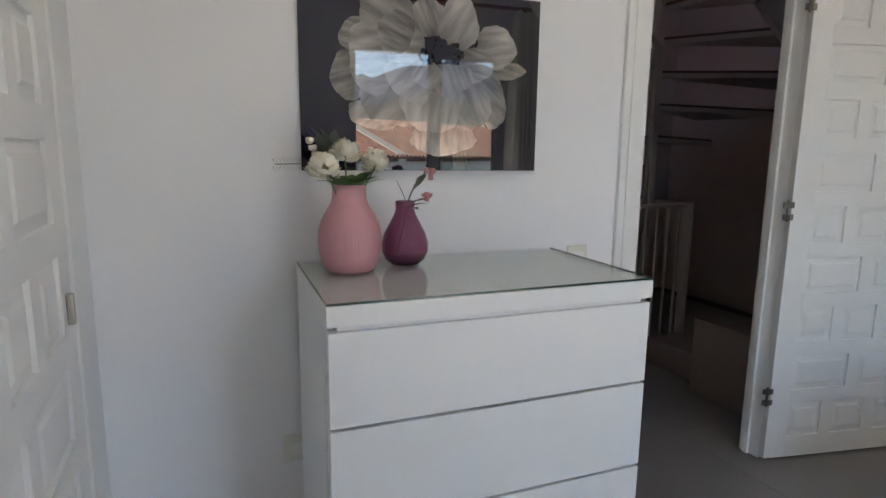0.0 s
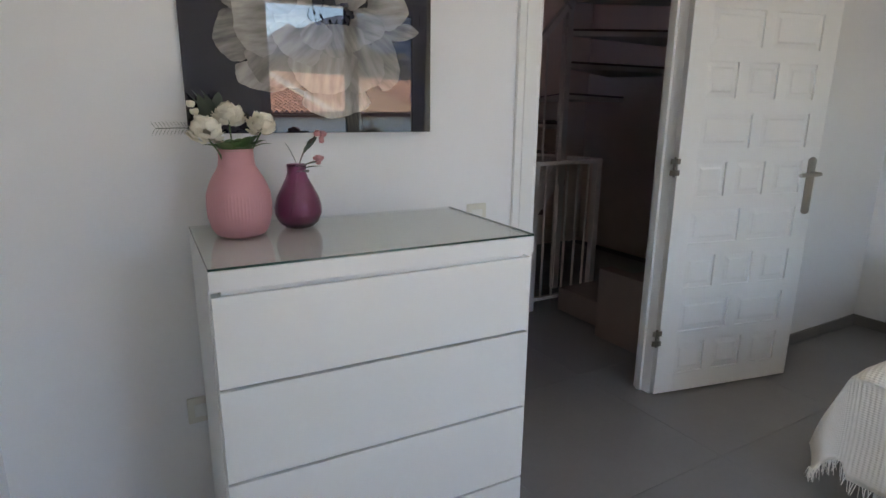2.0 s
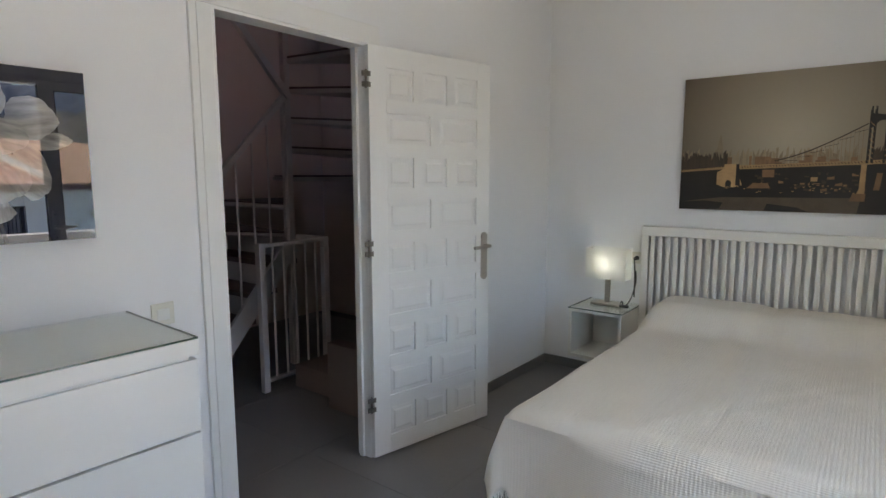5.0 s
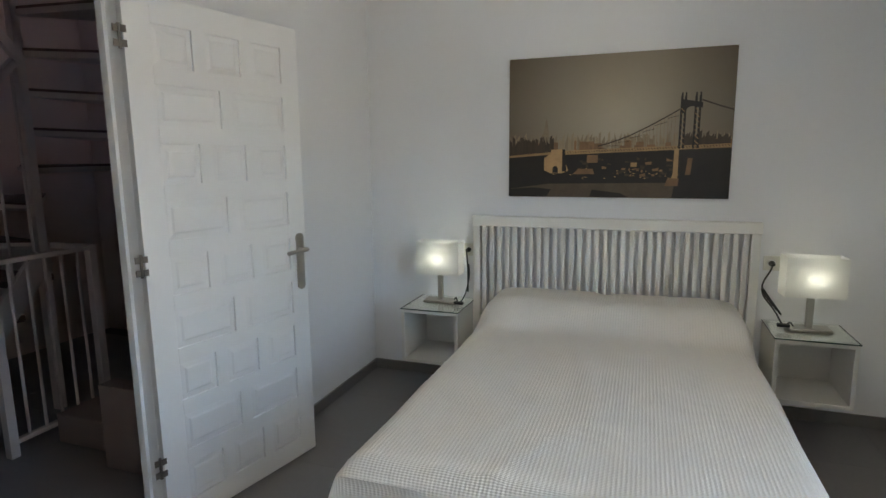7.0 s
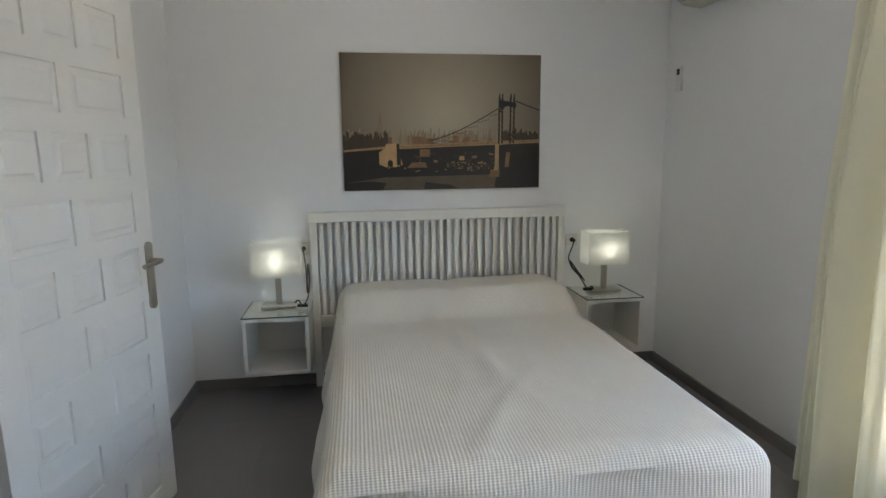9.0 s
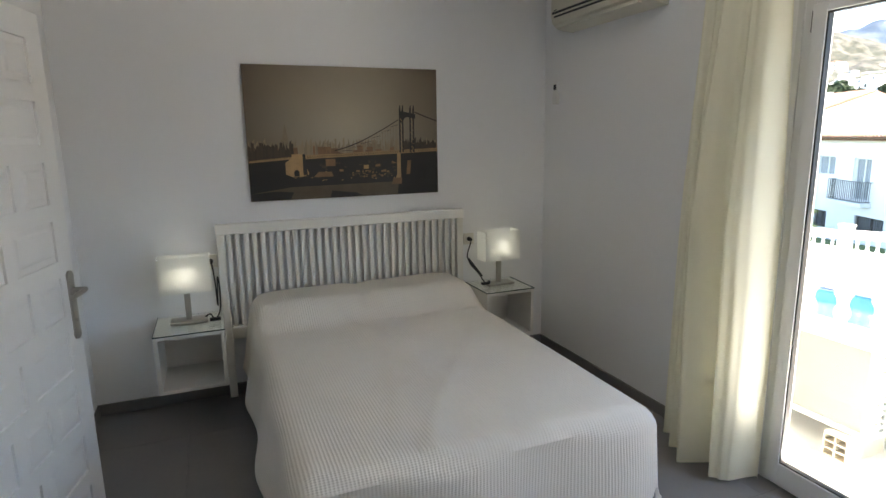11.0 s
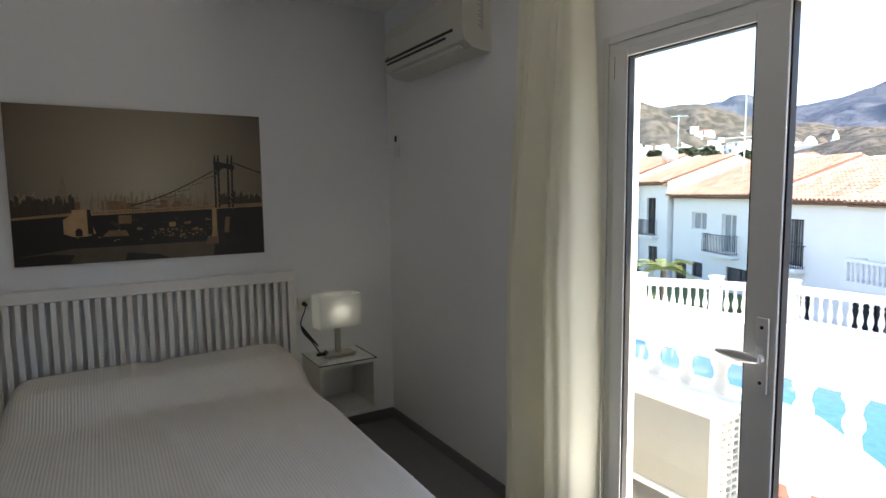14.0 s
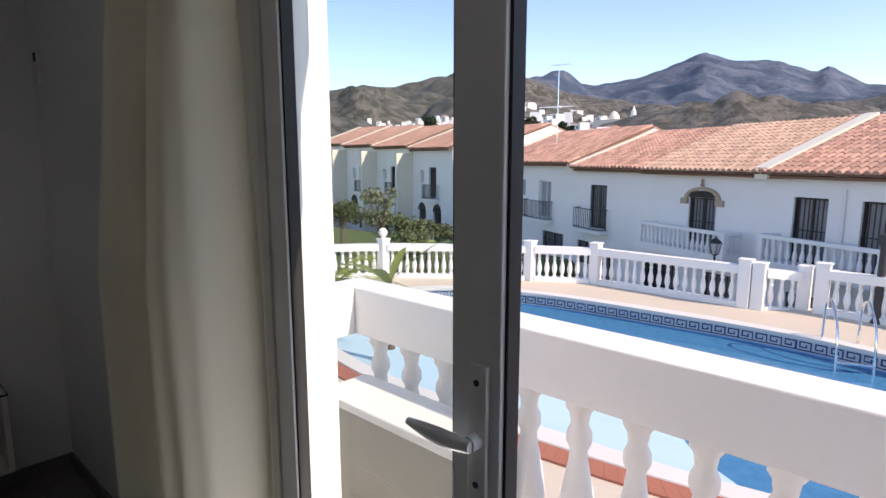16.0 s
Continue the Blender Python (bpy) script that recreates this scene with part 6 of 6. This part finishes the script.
iron_balcony(hn, 0.9, 2.3, -0.9)
for k in range(1, 5):
    mm = pose(18.9 + 4.75 * k, -24.3 - 1.25 * k, 0, 0, 0, -19 + 3 * k)
    hk = house("white stepped terrace house beyond the garden", mm, 0, 4.9, 2.0 + 0.18 * k, 3.5 + 0.18 * k, ZG,
               [("dark", 1.9, 2.8, -0.9, 1.0), ("white", 3.4, 3.9, 0.0, 0.8), ("dark", 1.3, 2.3, -3.6, -1.75), ("dark", 3.2, 4.2, -3.6, -1.75)], TILE)
    iron_balcony(hk, 1.5, 3.1, -0.95)
    part("party_wall", box(B(), 4.9, -6.0, ZG, 5.15, 1.2, 1.7 + 0.18 * k, 0.02), CREAM, hk, "cream projecting side wall")
    for xx in (1.8, 3.7):
        bm = B()
        sheet(bm, [(xx + 0.5 * math.cos(math.pi * q / 10), -1.75 + 0.5 * math.sin(math.pi * q / 10)) for q in range(11)], "y", 0.003, 0.015)
        part("arch", bm, PANE, hk, "dark round arch")
for lab, (x, y) in (("black street lantern in front of the houses", (6.35, -17.3)),):
    sl_ = thing("street_lamp", lab, "street lamp", pose(x, y, -4.2))
    part("column", cyl(B(), (0, 0, 0), (0, 0, 3.0), 0.05, 0.03, 10), LAMPIRON, sl_)
    ln_ = part("lantern", lathe(B(), [(0.03, 3.0), (0.085, 3.04), (0.085, 3.06), (0.0, 3.06)], 6), LAMPIRON, sl_)
    part("glass", lathe(B(), [(0.0, 3.061), (0.095, 3.061), (0.165, 3.36), (0.0, 3.36)], 6), LANTERNG, ln_, "milky lantern glass")
    part("cap", lathe(B(), [(0.0, 3.361), (0.19, 3.361), (0.13, 3.44), (0.04, 3.50), (0.0, 3.58)], 6), LAMPIRON, ln_)
    for q in range(6):
        a = math.pi * q / 3
        part("bar", cyl(B(), (0.10 * math.cos(a), 0.10 * math.sin(a), 3.05), (0.172 * math.cos(a), 0.172 * math.sin(a), 3.365), 0.008, seg=6), LAMPIRON, ln_)
structure("road", box(B(), -30, -17.2, -4.2, 40, -14.6, -4.19), ROADM, "paved street between terrace and houses", "road")


def antenna(m):
    t = thing("antenna", "metal rooftop television antenna", "antenna", m)
    part("mast", cyl(B(), (0, 0, -0.5), (0, 0, 3.0), 0.02, seg=6), CHROME, t)
    bm = B()
    box(bm, -0.5, -0.01, 2.9, 0.4, 0.01, 2.93)
    for k in range(7):
        box(bm, -0.5 + 0.12 * k, -0.25, 2.91, -0.485 + 0.12 * k, 0.25, 2.925)
    box(bm, -0.7, -0.01, 1.1, 0.9, 0.01, 1.13)
    part("array", bm, CHROME, t)


antenna(pose(15.20, -23.16, 2.70, 0, 0, 12))
antenna(pose(22.45, -28.5, 2.95, 0, 0, 30))
ds = thing("satellite_dish", "white rooftop satellite dish", "satellite dish", pose(22.75, -28.2, 3.55, 60, 0, 40))
part("dish", lathe(B(), [(0.0, 0.0), (0.25, 0.03), (0.45, 0.12), (0.46, 0.13), (0.25, 0.05), (0.0, 0.02)], 20), WHITEPL, ds, smooth=True)
part("arm", cyl(B(), (0, -0.4, 0.1), (0, 0, 0.4), 0.015, seg=6), CHROME, ds)
part("mount", cyl(B(), (0, 0, 0), (0, -0.3, -0.7), 0.02, seg=6), CHROME, ds)

# ---- garden ----
structure("lawn", box(B(), 13.5, -23.2, -4.2, 60, -11.2, -2.9, 0.4), GRASS, "sunlit lawn beyond the terrace", "lawn")


def leafy(bm, c, r, n, size, seed, flat=1.0):
    rg = random.Random(seed)
    for k in range(n):
        d = Vector((rg.gauss(0, 1), rg.gauss(0, 1), rg.gauss(0, 1))).normalized() * r * rg.uniform(0.55, 1.05) ** 0.6
        p = Vector(c) + Vector((d.x, d.y, d.z * flat))
        u = Vector((rg.uniform(-1, 1), rg.uniform(-1, 1), rg.uniform(-1, 1))).normalized()
        w_ = u.orthogonal().normalized()
        s_ = size * rg.uniform(0.6, 1.3)
        bm.faces.new([bm.verts.new(p + a) for a in (u * s_, w_ * s_ * 0.5, -u * s_, -w_ * s_ * 0.5)])
    return bm


def tree(name, label, m, h_, r, mat, seed, n=900, size=0.12, blobs=9):
    t = thing(name, label, "tree" if "tree" in name else "shrub", m)
    rg = random.Random(seed)
    bm = B()
    cyl(bm, (0, 0, -0.1), (0.05, 0, h_ * 0.55), r * 0.09, r * 0.05, 8)
    cs = []
    for k in range(blobs):
        a, q = rg.uniform(0, 6.28), rg.uniform(0.2, 0.75) * r
        c = (q * math.cos(a), q * math.sin(a), h_ * rg.uniform(0.5, 0.9))
        cs.append(c)
        cyl(bm, (0.03, 0, h_ * rg.uniform(0.25, 0.5)), c, r * 0.035, r * 0.012, 6)
    part("trunk", bm, BARK, t)
    bm = B()
    for k, c in enumerate(cs):
        leafy(bm, c, r * rg.uniform(0.28, 0.48), n // blobs, size, seed * 50 + k, 0.8)
    part("crown", bm, mat, t)
    return t


ZL = -2.9
tree("garden_tree", "sparse grey-green garden tree on the lawn", pose(20.2, -17.0, ZL), 3.3, 0.85, BUSHG, 1, 1100, 0.07, 12)
tree("garden_tree", "small rounded olive tree on the lawn", pose(25.2, -18.6, ZL), 2.5, 1.0, BUSH, 2, 1400, 0.07)
tree("shrub", "low green shrub on the lawn", pose(20.8, -19.0, ZL), 1.5, 1.0, BUSH, 3, 800, 0.10)
tree("shrub", "low green shrub on the lawn", pose(16.6, -15.6, ZL), 1.6, 1.0, BUSH, 4, 800, 0.10)
for k in range(7):
    tree("shrub", "low green hedge plant in front of the houses", pose(20.0 + 2.7 * k, -21.4 - 0.75 * k, ZL), 1.0, 1.1, BUSH, 20 + k, 500, 0.10, 7)


def palm(label, m, h_, n, ln, seed):
    t = thing("palm", label, "palm", m)
    rg = random.Random(seed)
    part("trunk", cyl(B(), (0, 0, -0.1), (0, 0, h_), 0.14, 0.10, 10), BARK, t)
    for k in range(n):
        a, up = 2 * math.pi * k / n + rg.uniform(-0.2, 0.2), rg.uniform(0.3, 1.2)
        way = Vector((math.cos(a), math.sin(a), up)).normalized()
        side = Vector((-math.sin(a), math.cos(a), 0))
        bm = B()
        pts = [Vector((0, 0, h_)) + way * (ln * f) - Vector((0, 0, 1)) * (0.55 * ln * f * f) for f in (i / 12 for i in range(13))]
        tube(bm, pts, 0.012, 5)
        for i, p in enumerate(pts[2:]):
            for s_ in (-1, 1):
                for o in (0.0, 0.5):
                    b0_ = p + way * (ln / 12 * o)
                    e = b0_ + side * s_ * 0.34 * (1 - 0.055 * i) + way * 0.16 - Vector((0, 0, 0.10))
                    w_ = way * 0.018
                    bm.faces.new([bm.verts.new(v_) for v_ in (b0_ - w_, b0_ + w_, e)])
        part("frond", bm, PALMM, t)


palm("yellow-green palm beyond the terrace", pose(15.6, -15.2, -3.2), 1.3, 13, 1.6, 3)
palm("feathery palm on the lawn in front of the houses", pose(15.3, -18.2, -2.9), 1.35, 15, 1.5, 9)
palm("palm beside the pool terrace", pose(10.8, -7.3, ZD), 0.45, 16, 2.1, 5)

bn = thing("banana_plant", "broad-leaved banana plant with yellowing leaves beside the pool", "plant", pose(8.14, -6.63, ZD))
part("trunk", cyl(B(), (0, 0, -0.02), (0.02, 0, 1.15), 0.07, 0.045, 10), BARK, bn, smooth=True)
for way, ln, wd, droop in (((-0.55, -0.45, 0.75), 1.25, 0.08, 0.15), ((0.7, 0.3, 0.6), 1.3, 0.09, 0.45), ((0.3, -0.7, 0.9), 1.1, 0.08, 0.3), ((-0.2, 0.8, 0.8), 1.2, 0.14, 0.4), ((0.9, -0.3, 0.35), 1.2, 0.14, 0.35)):
    part("leaf", leaf_blade(B(), (0.02, 0, 1.1), way, ln, wd, droop), PALMM, bn, "yellow-green blade", smooth=True)

# ---- hills, village, distance ----
EYE = (1.2, -0.4, 1.49)
NEAR = [(-60, 4.2), (-20, 4.6), (0, 5.0), (5.6, 4.9), (9.2, 4.6), (11.9, 3.9), (15.8, 4.5), (18, 4.3), (20.8, 4.7), (25.7, 5.1), (30.4, 6.2), (33.1, 7.0), (34.8, 7.7), (41.4, 7.8), (44, 7.5), (47.3, 6.6), (50.6, 7.1), (52.8, 6.3), (60, 6.8), (80, 5.0), (110, 3.0)]
FAR = [(-60, 4.5), (-20, 5.5), (0, 5.2), (5.7, 5.7), (6.9, 5.9), (9.5, 7.4), (10.6, 6.95), (12.9, 8.1), (16.5, 8.4), (18.9, 9.3), (21.5, 8.2), (24.4, 7.3), (28.9, 6.9), (32.1, 7.5), (34.7, 7.3), (42, 7.0), (55, 6.5), (80, 4), (110, 3)]


def elev(table, a):
    for (a0, e0), (a1, e1) in zip(table, table[1:]):
        if a0 <= a <= a1:
            return e0 + (e1 - e0) * (a - a0) / (a1 - a0)
    return table[-1][1]


def land(name, table, r0, r1, base, power, rough, mat, label, nr, step, beyond):
    """Slopes rising from r0 to a ridge at r1 in every direction, with gullies."""
    verts, faces = [], []
    az = [-60 + step * i for i in range(int(170 / step) + 1)]
    rs = [r0 + (r1 - r0) * i / nr for i in range(nr + 1)] + [r1 * beyond]
    for a in az:
        top = EYE[2] + r1 * math.tan(radians(elev(table, a)))
        for i, r in enumerate(rs):
            x, y = EYE[0] + r * math.sin(radians(a)), EYE[1] - r * math.cos(radians(a))
            f = min(1.0, max(0.0, (r - r0) / (r1 - r0)))
            z = base + (top - base) * f ** power
            if i > nr:
                z = top * 0.7
            else:
                g = sum(abs(noise.noise((x / s_, y / s_, 5.0 + s_))) * s_ for s_ in (r1 * 0.11, r1 * 0.05, r1 * 0.02))
                z += (g - r1 * 0.035) * rough * math.sin(math.pi * min(1, f * 0.98)) ** 0.8 + noise.noise((x / (r1 * 0.02), y / (r1 * 0.02), 2.0)) * r1 * 0.0022 * f
            verts.append((x, y, z))
    w_ = len(rs)
    for i in range(len(az) - 1):
        for j in range(w_ - 1):
            k = i * w_ + j
            faces.append((k, k + 1, k + w_ + 1, k + w_))
    me = bpy.data.meshes.new(name)
    me.from_pydata(verts, [], faces)
    me.polygons.foreach_set("use_smooth", [True] * len(me.polygons))
    me.materials.append(mat)
    return tagged(new(name, me), label, "hill", "", "structure")


land("backdrop_hills", NEAR, 75, 900, -4.3, 1.25, 0.42, SCRUB, "brown scrub-covered hills behind the village", 46, 0.5, 1.3)
land("backdrop_mountains", FAR, 1400, 4000, 60, 1.1, 0.28, HAZYROCK, "distant mountain range with blue haze in its colour", 40, 0.4, 1.2)


def hill_z(a, r):
    top = EYE[2] + 900 * math.tan(radians(elev(NEAR, a)))
    return -4.3 + (top + 4.3) * max(0.0, (r - 75) / 825) ** 1.25


def village_house():
    t = thing("village_house", "small white village house on the hillside", "house", pose(0, 0, -500), "village on the hillside")
    part("wall", box(B(), -4, -3.5, -5, 4, 3.5, 5.5), RENDERW, t)
    bm = B()
    sheet(bm, [(-3.9, 5.5), (3.9, 5.5), (0, 6.7)], "x", -4.3, 8.6)
    part("roof", bm, TILE, t)
    for x in (-2.3, 0.3, 2.4):
        part("window", box(B(), x - 0.45, 3.501, 2.2, x + 0.45, 3.54, 3.7), PANE, t)
    part("window", box(B(), -0.6, 3.501, -2.0, 0.6, 3.54, 0.6), PANE, t)
    t2 = thing("village_house", "flat-roofed white village house on the hillside", "house", pose(0, 0, -500), "village on the hillside")
    part("wall", box(B(), -5, -3, -5, 5, 3, 4.0), RENDERW, t2)
    part("upper_storey", box(B(), -4.8, -2.8, 4.0, 0.5, 2.6, 7.0), RENDERW, t2)
    for x in (-3.4, -1.2, 1.6, 3.6):
        part("window", box(B(), x - 0.5, 3.001, 1.0, x + 0.5, 3.04, 2.6), PANE, t2)
    part("window", box(B(), -2.8, 2.601, 4.8, -1.6, 2.64, 6.2), PANE, t2)
    return t, t2


va, vb = village_house()
rg = random.Random(12)
placed = 0
for k in range(170):
    a = rg.uniform(-6, 36)
    r, big = rg.uniform(330, 440), rg.uniform(0.55, 0.95)
    if a > 36:
        r, big = rg.uniform(340, 470), rg.uniform(0.35, 0.6)
    x, y = EYE[0] + r * math.sin(radians(a)), EYE[1] - r * math.cos(radians(a))
    m = pose(x, y, hill_z(a, r) - 1.0, 0, 0, -a + rg.uniform(-35, 35)) @ Matrix.Diagonal((big, big, big, 1))
    if k == 0:
        va.matrix_basis = m
    elif k == 1:
        vb.matrix_basis = m
    else:
        c = copy_thing(va if k % 3 == 0 else vb, m)
        c.matrix_basis = m
for k in range(46):
    a, r, big = rg.uniform(13, 34), rg.uniform(205, 300), rg.uniform(0.5, 0.85)
    x, y = EYE[0] + r * math.sin(radians(a)), EYE[1] - r * math.cos(radians(a))
    m = pose(x, y, hill_z(a, r) + 1.2, 0, 0, -a + rg.uniform(-35, 35)) @ Matrix.Diagonal((big, big, big, 1))
    c = copy_thing(va if k % 4 == 0 else vb, m)
    c.matrix_basis = m
for k in range(120):
    a, r, big = rg.uniform(33, 54), rg.uniform(235, 330), rg.uniform(0.24, 0.40)
    x, y = EYE[0] + r * math.sin(radians(a)), EYE[1] - r * math.cos(radians(a))
    m = pose(x, y, hill_z(a, r) - 0.5, 0, 0, -a + rg.uniform(-40, 40)) @ Matrix.Diagonal((big * 1.2, big, big, 1))
    c = copy_thing(va if k % 3 == 0 else vb, m)
    c.matrix_basis = m
ch = thing("church", "pale hillside church with a bell tower", "church", pose(1.2 + 290 * math.sin(radians(25.3)), -0.4 - 290 * math.cos(radians(25.3)), hill_z(25.3, 290)))
part("nave", box(B(), -2, -6, -3, 14, 6, 8.5), CREAM, ch)
part("tower", box(B(), -5.0, -1.4, -3, -2.6, 1.4, 10.2), RENDERW, ch)
part("spire", lathe(B(), [(1.3, 10.2), (1.2, 12.2), (0.8, 12.8), (0.4, 13.8), (0.0, 14.8)], 8, (-3.8, 0, 0)), RENDERW, ch)
part("dome", lathe(B(), [(2.4, 8.5), (2.3, 10.5), (1.5, 12), (0.0, 12.8)], 12, (6, 0, 0)), CREAM, ch)
for k, (a, r, h_, w_) in enumerate(((34.5, 150, 11, 7), (33.2, 165, 9, 6), (36.0, 160, 10, 6), (31.0, 200, 9, 3.0), (30.2, 210, 8, 2.5), (14.6, 190, 9, 6), (24.0, 240, 7, 4), (38.6, 175, 9, 4), (7.5, 170, 8, 7), (44.0, 210, 9, 6))):
    x, y = EYE[0] + r * math.sin(radians(a)), EYE[1] - r * math.cos(radians(a))
    tree("hillside_tree", "dark green tree among the village houses", pose(x, y, hill_z(a, r) - 0.5), h_, w_ * 0.6, PINE, 60 + k, 1500, 0.55, 12)

# ---- floor tiles ----
fm = mesh_of("tile", box(B(), 0.0008, 0.0008, -0.006, 0.7992, 0.7992, 0.0), FLOORM)
for i in range(6):
    for j in range(-2, 7):
        x, y = -0.12 + 0.8 * i, -1.0 + 0.8 * j
        x1, y1 = min(XB, x + 0.8), min(4.6, y + 0.8)
        ya = max(y, YO + 0.01)
        if y1 <= YO + 0.01 or x1 <= x:
            continue
        if x1 - x > 0.79 and y1 - ya > 0.79:
            again("tile", fm, floor, pose(x, y, 0))
        else:
            part("tile", box(B(), x + 0.0008, ya + 0.0008, -0.006, x1 - 0.0008, y1 - 0.0008, 0), FLOORM, floor)
